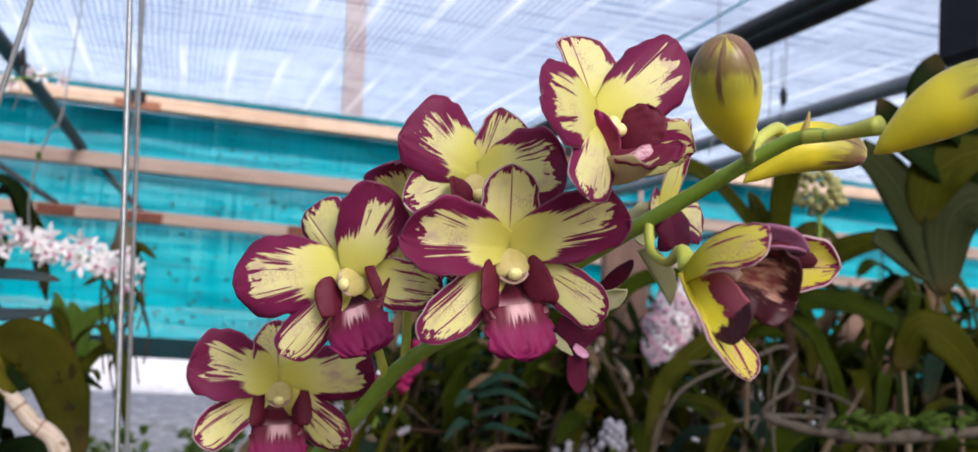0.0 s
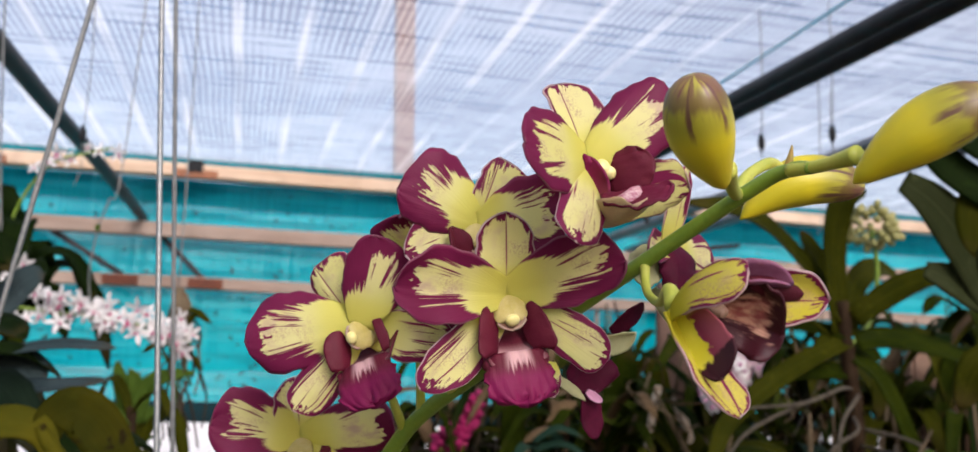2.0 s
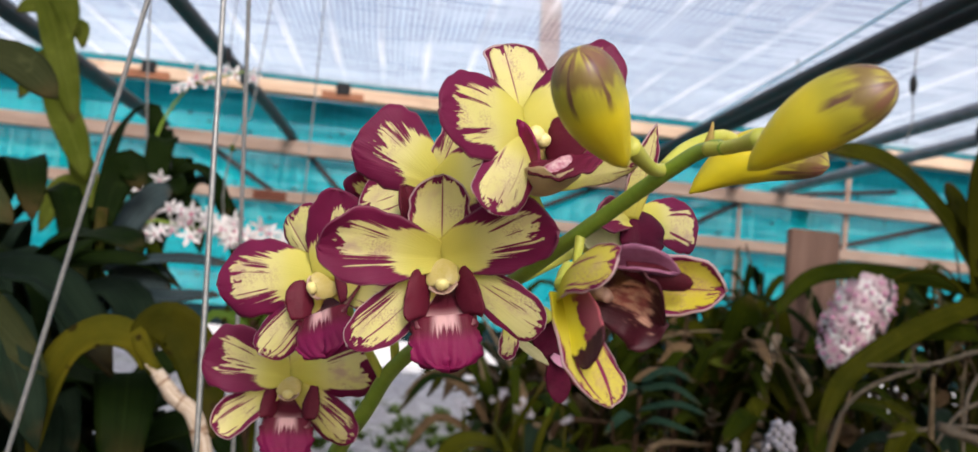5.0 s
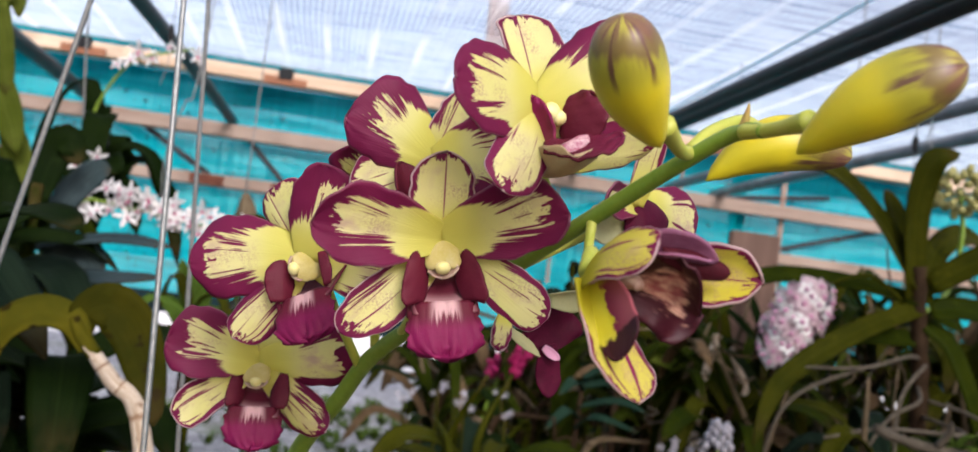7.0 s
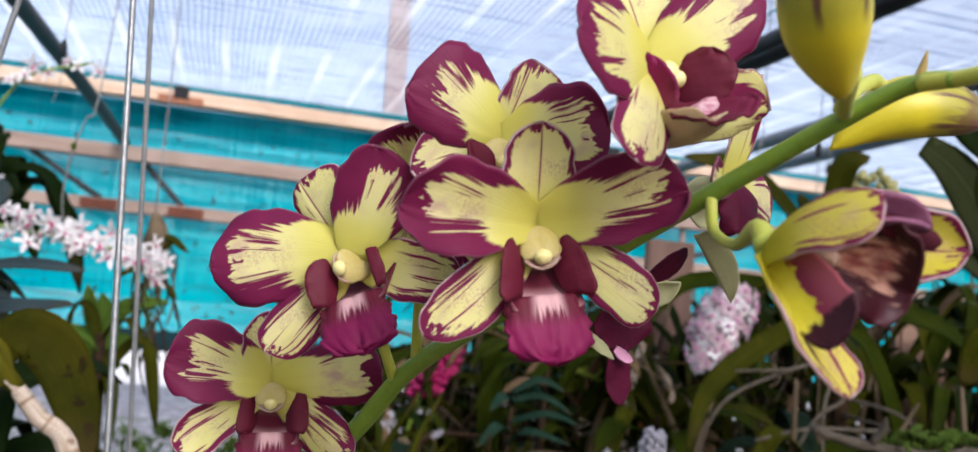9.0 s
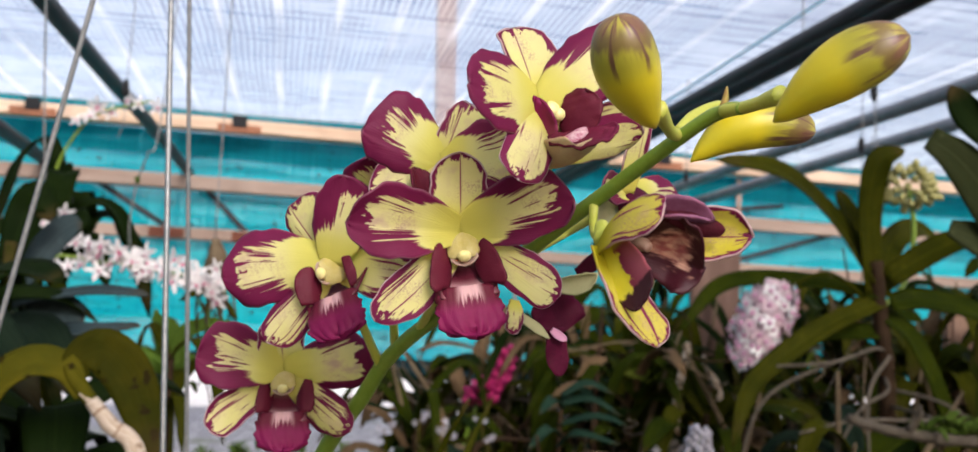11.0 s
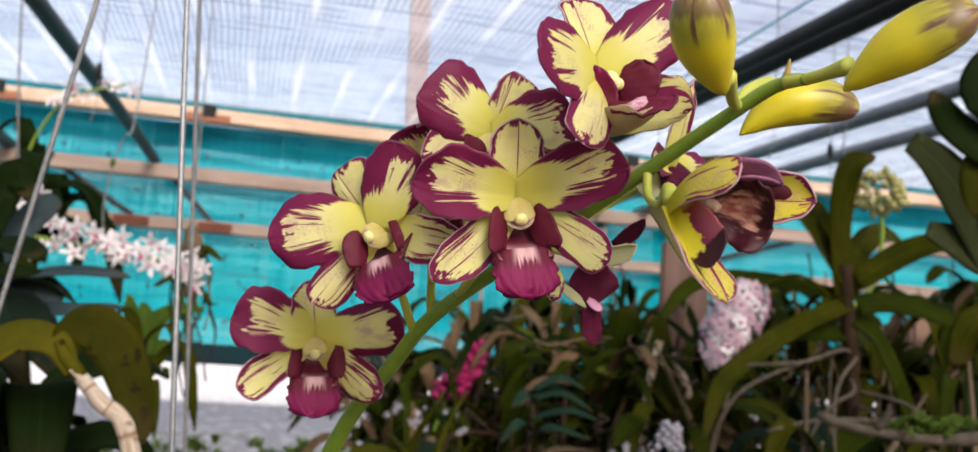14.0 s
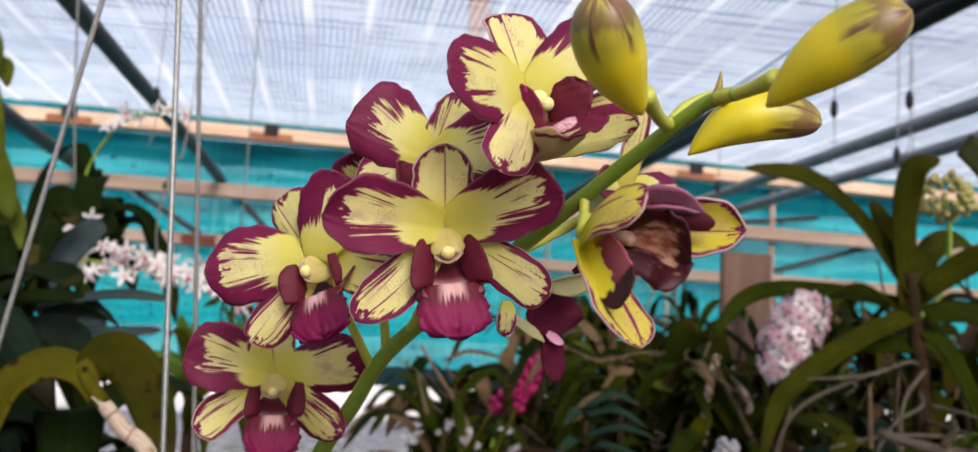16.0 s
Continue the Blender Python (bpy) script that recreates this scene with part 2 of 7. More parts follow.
def bud_material():
    k = Mat("bud", 0.42, spec=0.45)
    u, v = k.uv("uv")
    r = k.math('MULTIPLY', k.rand(), 23.0)
    col = k.mix(k.step(k.noise(k.coord(), 70.0, 3.0), 0.3, 0.7), (0.60, 0.48, 0.008), (0.52, 0.44, 0.012))
    col = k.mix(k.step(u, 0.55, 0.95), col, (0.46, 0.42, 0.05))
    col = k.mix(k.math('MULTIPLY', k.step(u, 0.50, 0.72), k.step(u, 0.80, 0.92, 0.75, 0.2)), col, (0.27, 0.25, 0.022))
    st = k.noise(k.vec(k.math('ADD', k.math('MULTIPLY', v, 7.0), r), k.math('MULTIPLY', u, 2.2), r), 1.0, 3.0)
    fine = k.noise(k.vec(k.math('ADD', k.math('MULTIPLY', v, 22.0), r), k.math('MULTIPLY', u, 2.5), r), 1.0, 2.0)
    rag = k.math('ADD', u, k.math('MULTIPLY', k.math('SUBTRACT', st, 0.5), 0.22))
    lob = k.math('ABSOLUTE', k.math('SINE', k.math('ADD', k.math('MULTIPLY', v, 9.4248), k.math('MULTIPLY', k.math('SUBTRACT', st, 0.5), 1.2))))
    seam = k.math('MULTIPLY', k.step(k.math('ADD', lob, k.math('MULTIPLY', k.math('SUBTRACT', fine, 0.5), 0.7)), 0.10, 0.34, 1.0, 0.0), k.step(rag, 0.56, 0.74))
    band = k.math('MULTIPLY', k.step(rag, 0.76, 0.84), k.step(rag, 0.88, 0.95, 1.0, 0.25))
    streak = k.math('MULTIPLY', k.step(fine, 0.50, 0.64), k.step(rag, 0.64, 0.80))
    end = k.math('MULTIPLY', k.step(rag, 0.86, 0.93), k.step(st, 0.40, 0.56))
    dark = k.math('MAXIMUM', k.math('MAXIMUM', k.math('MULTIPLY', seam, 0.9), k.math('MULTIPLY', streak, 0.55)), k.math('MULTIPLY', band, 0.72))
    col = k.mix(k.math('MULTIPLY', end, 0.85), col, (0.15, 0.045, 0.05))
    col = k.mix(dark, col, (0.085, 0.022, 0.028))
    k.base(col)
    k.bump(k.noise(k.vec(k.math('MULTIPLY', v, 30.0), u, 0.0), 1.0, 2.0), 0.15, 0.0003)
    return k.m


M_BUD = bud_material()


def leaf_material(name, a, b, spot=None, rough=0.5, through=0.12):
    k = Mat(name, rough, spec=0.015)
    u, v = k.uv("uv")
    w = k.math('ABSOLUTE', k.math('SUBTRACT', v, 0.5))
    p = k.place()
    col = k.mix(k.step(k.noise(p, 14.0, 4.0), 0.3, 0.7), a, b)
    col = k.mix(k.step(w, 0.0, 0.05, 0.35, 0.0), col, tuple(min(1.0, c * 1.5) for c in b))
    if spot:
        col = k.mix(k.step(k.noise(p, 46.0, 2.0), 0.62, 0.68, 0.0, 0.9), col, spot)
    ve = k.noise(k.vec(k.math('MULTIPLY', v, 34.0), k.math('MULTIPLY', u, 2.0), 0.0), 1.0, 2.0)
    col = k.mix(k.step(ve, 0.35, 0.65, 0.35, 0.0), col, tuple(c * 0.45 for c in a))
    tip = k.math('MULTIPLY', k.step(u, 0.8, 1.0), k.step(k.noise(p, 25.0, 3.0), 0.4, 0.6))
    col = k.mix(k.math('MULTIPLY', tip, 0.6), col, (0.07, 0.045, 0.018))
    col = k.mix(k.step(k.noise(p, 70.0, 4.0), 0.60, 0.72, 0.0, 0.35), col, tuple(min(1.0, c * 1.9) for c in b))
    k.base(col)
    k.bump(ve, 0.3, 0.002)
    if through:
        k.glow_through(col, through)
    return k.m


# leaf tones taken far down: shade among the plants is put into the colour
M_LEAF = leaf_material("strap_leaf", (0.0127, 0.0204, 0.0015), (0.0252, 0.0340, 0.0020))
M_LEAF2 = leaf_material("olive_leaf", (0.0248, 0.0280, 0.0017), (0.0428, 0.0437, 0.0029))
M_DARK = leaf_material("dark_shaded_leaf", (0.0046, 0.0110, 0.0018), (0.0101, 0.0184, 0.0037))
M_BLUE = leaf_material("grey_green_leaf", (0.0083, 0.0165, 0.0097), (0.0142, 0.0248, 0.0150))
M_SAGE = leaf_material("sage_leaf", (0.021, 0.026, 0.009), (0.036, 0.042, 0.017))
M_FROST = leaf_material("frosted_leaf", (0.030, 0.048, 0.052), (0.050, 0.070, 0.074))
M_OLD = leaf_material("yellowing_leaf", (0.16, 0.135, 0.010), (0.062, 0.068, 0.007), (0.02, 0.012, 0.006), through=0.45)
M_OLD2 = leaf_material("olive_spotted_leaf", (0.062, 0.055, 0.004), (0.028, 0.031, 0.003), (0.02, 0.012, 0.006), through=0.35)
M_TALL = leaf_material("light_olive_leaf", (0.0706, 0.0927, 0.0101), (0.1159, 0.1411, 0.0222), through=0.3)
M_BRIGHT = leaf_material("fresh_leaf", (0.07, 0.13, 0.016), (0.10, 0.16, 0.026))
M_WHITE = plain("white_petal", (0.78, 0.76, 0.74), (0.70, 0.66, 0.68), 80, 0.55, 0.2, 0.0005, 0.25)
M_BLUSH = plain("blush_petal", (0.60, 0.48, 0.51), (0.54, 0.37, 0.43), 60, 0.55, 0.2, 0.0005, 0.25)
M_MAUVE = plain("mauve_lip", (0.46, 0.20, 0.33), (0.54, 0.26, 0.39), 120, 0.55, 0.2, 0.0005)
M_MAGENTA = plain("magenta_bract", (0.62, 0.030, 0.20), (0.46, 0.018, 0.13), 70, 0.55, 0.2, 0.0005, 0.2)
M_YCLUS = plain("yellow_green_bud", (0.3360, 0.3040, 0.1120), (0.2560, 0.2480, 0.0800), 90, 0.5, 0.2, 0.0005)
M_DRY = leaf_material("dry_leaf", (0.0900, 0.0570, 0.0300), (0.1425, 0.0930, 0.0510))
M_LILAC = plain("lilac_petal_back", (0.36, 0.15, 0.25), (0.24, 0.07, 0.14), 90, 0.55, 0.3, 0.0004, 0.25)
M_FROND = leaf_material("blue_green_leaf", (0.011, 0.030, 0.019), (0.020, 0.044, 0.028))
M_RUST = plain("rusty_steel", (0.16, 0.045, 0.022), (0.09, 0.03, 0.018), 60, 0.85, 0.5, 0.002)
# white buds low among leaves, their shade put into a greyer white
M_SHADEWHITE = plain("shaded_white_bud", (0.40, 0.38, 0.42), (0.28, 0.27, 0.31), 90, 0.6, 0.2, 0.0005, 0.15)
M_PALE = plain("pale_sepal_back", (0.5476, 0.5254, 0.2960), (0.4588, 0.4588, 0.2516), 90, 0.5, 0.3, 0.0004, 0.4)
M_DUSK = plain("dusky_petal", (0.060, 0.006, 0.012), (0.034, 0.004, 0.008), 160, 0.6, 0.3, 0.0004, spec=0.12)
M_PURPLE = plain("purple_petal", (0.0880, 0.0052, 0.0260), (0.0560, 0.0035, 0.0170), 120, 0.6, 0.3, 0.0004, 0.2, spec=0.12)


def sheath_material():
    """Dry papery sheath: long fibres, brown bands at the joints, torn blotches."""
    k = Mat("papery_sheath", 0.8, spec=0.15)
    u, v = k.uv("uv")
    fib = k.noise(k.vec(k.math('MULTIPLY', v, 26.0), k.math('MULTIPLY', u, 5.0), 0.0), 1.0, 4.0, 0.65)
    col = k.mix(k.step(fib, 0.34, 0.66), (0.34, 0.24, 0.16), (0.62, 0.54, 0.45))
    blot = k.noise(k.coord(), 120.0, 4.0)
    col = k.mix(k.step(blot, 0.56, 0.68, 0.0, 0.75), col, (0.16, 0.09, 0.045))
    band = k.math('ABSOLUTE', k.math('SUBTRACT', k.math('FRACT', k.math('MULTIPLY', k.math('ADD', u, k.math('MULTIPLY', fib, 0.03)), 6.5)), 0.5))
    col = k.mix(k.step(band, 0.02, 0.07, 0.8, 0.0), col, (0.19, 0.10, 0.05))
    k.base(col).bump(k.math('ADD', fib, blot), 0.8, 0.0015)
    return k.m


M_SHEATH = sheath_material()
M_CANE = plain("old_cane", (0.0870, 0.0600, 0.0360), (0.1500, 0.1125, 0.0690), 40, 0.7, 0.5, 0.001, spec=0.06)
M_ROOT = plain("aerial_root", (0.115, 0.096, 0.074), (0.058, 0.047, 0.034), 60, 0.7, 0.4, 0.001, spec=0.06)
M_TRUNK = plain("dark_stem", (0.020, 0.011, 0.006), (0.040, 0.024, 0.013), 40, 0.75, 0.5, 0.002, spec=0.06)
M_WIRE = plain("galvanised_wire", (0.29, 0.29, 0.285), (0.19, 0.19, 0.187), 300, 0.42, 0.3, 0.0003, metal=0.7)
M_WIRE2 = plain("weathered_wire", (0.24, 0.24, 0.235), (0.15, 0.15, 0.15), 300, 0.55, 0.3, 0.0003, metal=0.4)
M_PIPE = plain("painted_pipe", (0.022, 0.021, 0.024), (0.036, 0.035, 0.038), 20, 0.5, 0.2, 0.001, spec=0.25)
M_PIPE2 = plain("grey_pipe", (0.22, 0.23, 0.25), (0.14, 0.145, 0.155), 20, 0.4, 0.2, 0.001, metal=0.3)
M_CLAY = plain("clay", (0.34, 0.14, 0.075), (0.24, 0.10, 0.055), 25, 0.85, 0.4, 0.001)
M_BLACK = plain("black_plastic", (0.016, 0.016, 0.018), (0.026, 0.026, 0.028), 30, 0.6, 0.2, 0.001, spec=0.08)
M_CORD = plain("blue_cord", (0.30, 0.62, 0.74), (0.42, 0.72, 0.80), 200, 0.6, 0.3, 0.0005, 0.5)
M_BARK = plain("brown_bark", (0.20, 0.12, 0.085), (0.28, 0.18, 0.13), 16, 0.8, 0.6, 0.003, spec=0.06)
M_MOSS = plain("moss", (0.035, 0.062, 0.008), (0.065, 0.10, 0.015), 40, 0.9, 0.6, 0.004, spec=0.06)
M_CHIP = plain("pale_chip", (0.30, 0.28, 0.27), (0.20, 0.19, 0.19), 60, 0.7, 0.3, 0.001)
M_ORANGE = plain("orange_petal", (0.75, 0.33, 0.05), (0.68, 0.24, 0.03), 60, 0.5, 0.2, 0.0005, 0.25)


def wood_material(name, a, b, along):
    k = Mat(name, 0.72, spec=0.25)
    p = k.place()
    s = k.node("SeparateXYZ")
    k.put(s.inputs[0], p)
    sc = [26.0, 26.0, 26.0]
    sc[along] = 2.2
    q = k.vec(*[k.math('MULTIPLY', s.outputs[i], sc[i]) for i in range(3)])
    g = k.noise(q, 1.0, 5.0, 0.65)
    st = k.noise(p, 3.0, 3.0)
    col = k.mix(k.step(g, 0.32, 0.68), a, b)
    col = k.mix(k.step(st, 0.55, 0.8, 0.0, 0.5), col, tuple(c * 0.5 for c in a))
    k.base(col).bump(g, 0.5, 0.003)
    return k.m


M_BEAM = wood_material("pale_timber", (0.52, 0.36, 0.25), (0.68, 0.51, 0.38), 0)
M_BATTEN = wood_material("brown_timber", (0.26, 0.18, 0.14), (0.36, 0.27, 0.22), 0)
M_RAFTER = wood_material("post_timber", (0.085, 0.026, 0.009), (0.130, 0.044, 0.018), 2)
M_PLANK = wood_material("reddish_board", (0.135, 0.078, 0.058), (0.185, 0.112, 0.085), 2)
M_BENCH = wood_material("bench_timber", (0.10, 0.07, 0.05), (0.15, 0.11, 0.08), 0)


def net_material(name, colour, colour2, open_share, stripes):
    """Woven shade cloth: threads, holes between them, wrinkle shade put into the colour, and lighter seams."""
    k = Mat(name, 0.85, spec=0.04)
    p = k.place()
    s = k.node("SeparateXYZ")
    k.put(s.inputs[0], p)
    a = s.outputs[0]
    b = s.outputs[1] if stripes else s.outputs[2]
    wob = k.noise(p, 1.3, 3.0)
    broad = k.noise(p, 0.9, 4.0)
    ta = k.noise(k.vec(k.math('MULTIPLY', a, 70.0), k.math('MULTIPLY', b, 1.5), 0.0), 1.0, 2.0)
    tb = k.noise(k.vec(k.math('MULTIPLY', a, 2.5), k.math('MULTIPLY', b, 38.0), 0.0), 1.0, 3.0)
    weave = k.math('ADD', k.math('MULTIPLY', ta, 0.5), k.math('MULTIPLY', tb, 0.5))
    col = k.mix(k.step(k.math('ADD', k.math('MULTIPLY', weave, 0.75), k.math('MULTIPLY', broad, 0.25)), 0.41, 0.57), colour, colour2)
    share = k.math('ADD', open_share, k.math('MULTIPLY', k.math('SUBTRACT', weave, 0.5), 0.8))
    if stripes:
        x = k.math('ADD', a, k.math('MULTIPLY', k.math('SUBTRACT', wob, 0.5), 0.025))
        f = k.math('FRACT', k.math('DIVIDE', k.math('ADD', x, 8.105), 0.17))
        w = k.math('ABSOLUTE', k.math('SUBTRACT', f, 0.5))
        seam = k.math('MULTIPLY', k.step(w, 0.04, 0.10, 1.0, 0.0), k.step(k.noise(p, 0.9, 3.0), 0.40, 0.62, 0.10, 0.70))
        th = k.math('ABSOLUTE', k.math('SUBTRACT', k.math('FRACT', k.math('DIVIDE', x, 0.0200)), 0.5))
        thread = k.math('MULTIPLY', k.step(th, 0.12, 0.24, 1.0, 0.0), k.step(k.noise(p, 2.1, 3.0), 0.38, 0.58))
        col = k.mix(k.math('MULTIPLY', thread, 0.8), col, (0.24, 0.24, 0.28))
        yb = k.math('ADD', b, k.math('MULTIPLY', k.math('SUBTRACT', k.noise(p, 2.4, 2.0), 0.5), 0.05))
        tc = k.math('ABSOLUTE', k.math('SUBTRACT', k.math('FRACT', k.math('DIVIDE', yb, 0.062)), 0.5))
        cross = k.math('MULTIPLY', k.step(tc, 0.06, 0.22, 1.0, 0.0), k.step(k.noise(k.vec(k.math('MULTIPLY', a, 3.0), k.math('MULTIPLY', b, 9.0), 0.0), 1.0, 4.0), 0.44, 0.60))
        col = k.mix(k.math('MULTIPLY', cross, 0.85), col, (0.18, 0.19, 0.23))
        col = k.mix(seam, col, (0.96, 0.96, 0.97))
        share = k.math('MULTIPLY', share, k.math('SUBTRACT', 1.0, k.math('MULTIPLY', seam, 0.9)))
    if not stripes:
        # level dark bands: the shade of wrinkles, put into the net's colour
        crease_shade = k.noise(k.vec(k.math('MULTIPLY', a, 1.6), k.math('MULTIPLY', k.math('ADD', b, k.math('MULTIPLY', wob, 0.12)), 17.0), 4.0), 1.0, 3.0)
        col = k.mix(k.step(crease_shade, 0.50, 0.66, 0.0, 0.45), col, tuple(c * 0.45 for c in colour))
        speck = k.math('MULTIPLY', k.step(k.noise(p, 46.0, 2.0), 0.60, 0.68), k.step(k.noise(p, 3.1, 3.0), 0.48, 0.62))
        col = k.mix(k.math('MULTIPLY', speck, 0.65), col, (0.010, 0.075, 0.080))
    share = k.math('MINIMUM', k.math('MAXIMUM', share, 0.02), 0.9)
    k.base(col)
    sh = k.glow_through(col, 0.64)
    k.see_through(sh, share)
    return k.m


M_ROOF = net_material("white_shade_net", (0.62, 0.62, 0.65), (0.985, 0.985, 0.985), 0.46, True)
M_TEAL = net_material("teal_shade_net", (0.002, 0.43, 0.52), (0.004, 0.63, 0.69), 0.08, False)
M_HEM = plain("dark_net_hem", (0.006, 0.030, 0.036), (0.010, 0.018, 0.022), 12, 0.8, 0.4, 0.003, spec=0.1)
M_TEAL2 = net_material("darker_teal_net", (0.004, 0.22, 0.27), (0.006, 0.32, 0.38), 0.04, False)


def ground_material(name, a, b, c):
    k = Mat(name, 0.9, spec=0.2)
    p = k.place()
    v = k.node("TexVoronoi")
    k.put(v.inputs["Vector"], p)
    v.inputs["Scale"].default_value = 34.0
    n = k.noise(p, 0.8, 5.0)
    col = k.mix(k.step(v.outputs["Distance"], 0.1, 0.7), a, b)
    col = k.mix(k.step(n, 0.52, 0.7, 0.0, 0.7), col, c)
    col = k.mix(k.step(k.noise(p, 5.5, 4.0), 0.50, 0.62, 0.0, 0.55), col, tuple(min(1.0, x * 1.7) for x in a))
    k.base(col).bump(v.outputs["Distance"], 0.6, 0.02)
    return k.m


M_GRAVEL = ground_material("grey_gravel", (0.3600, 0.3450, 0.3550), (0.2300, 0.2200, 0.2250), (0.15, 0.17, 0.10))
# ground out in the sun: its brightness is put into a paler colour
M_SUNYARD = ground_material("sunlit_yard", (0.72, 0.66, 0.62), (0.62, 0.57, 0.54), (0.66, 0.63, 0.55))
# dark tone chosen for the unseen floor, so that it bounces little light
M_DARKFLOOR = ground_material("dark_floor", (0.075, 0.060, 0.046), (0.05, 0.04, 0.032), (0.04, 0.045, 0.022))


# ---------------------------------------------------------------- mesh helpers
def V(*a):
    return np.array(a, float)


def unit(a):
    return a / np.linalg.norm(a)


def spline(pts, n):
    """A smooth line through pts, n points on it."""
    p = np.array(pts, float)
    if len(p) == 2:
        return p[0] + np.linspace(0, 1, n)[:, None] * (p[1] - p[0])
    p = np.vstack([2 * p[0] - p[1], p, 2 * p[-1] - p[-2]])
    out = []
    for s in np.linspace(0, len(p) - 3 - 1e-6, n):
        i = int(s)
        t = s - i
        a, b, c, d = p[i:i + 4]
        out.append(0.5 * (2 * b + (c - a) * t + (2 * a - 5 * b + 4 * c - d) * t * t + (3 * b - a - 3 * c + d) * t ** 3))
    return np.array(out)


def mesh_of(name, verts, faces, mat, uvs=None):
    me = bpy.data.meshes.new(name)
    me.from_pydata([tuple(v) for v in verts], [], faces)
    if uvs:
        idx = np.zeros(len(me.loops), int)
        me.loops.foreach_get("vertex_index", idx)
        for key, a in uvs.items():
            lay = me.uv_layers.new(name=key)
            lay.data.foreach_set("uv", np.asarray(a, float)[idx].ravel())
    me.polygons.foreach_set("use_smooth", [True] * len(me.polygons))
    me.materials.append(mat)
    me.update()
    return me


def sheet_data(P, thick):
    """Corners and faces of a thin curved body over a grid of points P (rows, columns, 3), with a front, a back and a rim."""
    nu, nv = P.shape[:2]
    du, dv = np.gradient(P, axis=0), np.gradient(P, axis=1)
    nn = np.cross(du, dv)
    nn /= np.maximum(np.linalg.norm(nn, axis=2, keepdims=True), 1e-12)
    verts = np.vstack([(P + nn * thick / 2).reshape(-1, 3), (P - nn * thick / 2).reshape(-1, 3)])
    k = nu * nv
    faces = []
    for i in range(nu - 1):
        for j in range(nv - 1):
            a, b, c, d = i * nv + j, i * nv + j + 1, (i + 1) * nv + j + 1, (i + 1) * nv + j
            faces += [(a, d, c, b), (k + a, k + b, k + c, k + d)]
    ring = [j for j in range(nv)] + [i * nv + nv - 1 for i in range(1, nu)] + [(nu - 1) * nv + j for j in range(nv - 2, -1, -1)] + [i * nv for i in range(nu - 2, 0, -1)]
    for a, b in zip(ring, ring[1:] + ring[:1]):
        faces.append((a, b, k + b, k + a))
    return verts, faces


def sheet(name, P, uvs, mat, thick):
    verts, faces = sheet_data(P, thick)
    return mesh_of(name, verts, faces, mat, {key: np.vstack([a.reshape(-1, 2)] * 2) for key, a in uvs.items()})


def tube(name, pts, radii, mat, n=16, seg=8, ring=None, smooth=True):
    """A round body along a smooth line; radii: numbers spread along it; ring: bumps round it."""
    c = spline(pts, n) if smooth else np.array(pts, float)
    n = len(c)
    r = np.interp(np.linspace(0, 1, n), np.linspace(0, 1, len(radii)), radii)
    t = np.gradient(c, axis=0)
    verts, uv = [], []
    x = None
    for i in range(n):
        ti = unit(t[i])
        if x is None:
            x = unit(np.cross(ti, V(0.31, 0.87, 0.39)))
        x = unit(x - ti * (x @ ti))
        y = np.cross(ti, x)
        for j in range(seg):
            a = 2 * math.pi * j / seg
            k = 1.0 + (ring(i / (n - 1), a) if ring else 0.0)
            verts.append(c[i] + r[i] * k * (math.cos(a) * x + math.sin(a) * y))
            uv.append((i / (n - 1), abs(2.0 * j / seg - 1.0)))
    verts += [c[0], c[-1]]
    uv += [(0, 0.5), (1, 0.5)]
    faces = []
    for i in range(n - 1):
        for j in range(seg):
            a, b = i * seg + j, i * seg + (j + 1) % seg
            faces.append((a, b, b + seg, a + seg))
    for j in range(seg):
        faces.append((n * seg, (j + 1) % seg, j))
        faces.append((n * seg + 1, (n - 1) * seg + j, (n - 1) * seg + (j + 1) % seg))
    return mesh_of(name, verts, faces, mat, {"uv": uv})


def block(name, lo, hi, mat, bevel=0.004):
    """A sawn block between two corners, its edges worn round."""
    bm = bmesh.new()
    bmesh.ops.create_cube(bm, size=1.0)
    lo, hi = V(*lo), V(*hi)
    for v in bm.verts:
        v.co = Vector((lo + hi) / 2 + np.array(v.co) * (hi - lo))
    if bevel:
        bmesh.ops.bevel(bm, geom=bm.edges[:], offset=bevel, segments=2, affect='EDGES')
    me = bpy.data.meshes.new(name)
    bm.to_mesh(me)
    bm.free()
    me.materials.append(mat)
    return me


def thing(name, at, label, category, group="", kind=""):
    ob = new(name)
    ob.location = at
    ob.empty_display_size = 0.02
    ob["origin"] = tuple(float(a) for a in at)
    return tagged(ob, label, category, group, kind)


def part(name, me, parent, label=""):
    ob = new(name, me)
    ob.parent = parent
    if parent.data is None:
        ob.matrix_parent_inverse = Matrix.Translation(-Vector(parent["origin"]))
    return tagged(ob, label) if label else ob


def solo(name, me, label, category, group="", kind=""):
    return tagged(new(name, me), label, category, group, kind)


# ---------------------------------------------------------------- leaves and tepals
def outline(u, peak, claw, blunt):
    """Half width of a leaf or tepal at u, from its base to its tip."""
    u = np.asarray(u, float)
    lo = claw + (1 - claw) * np.sin(np.pi / 2 * np.clip(u / peak, 0, 1)) ** 1.15
    e = np.clip((u - peak) / (1 - peak), 0, 1)
    hi = np.maximum(1 - e ** 2.2, 0) ** blunt
    return np.where(u < peak, lo, hi)


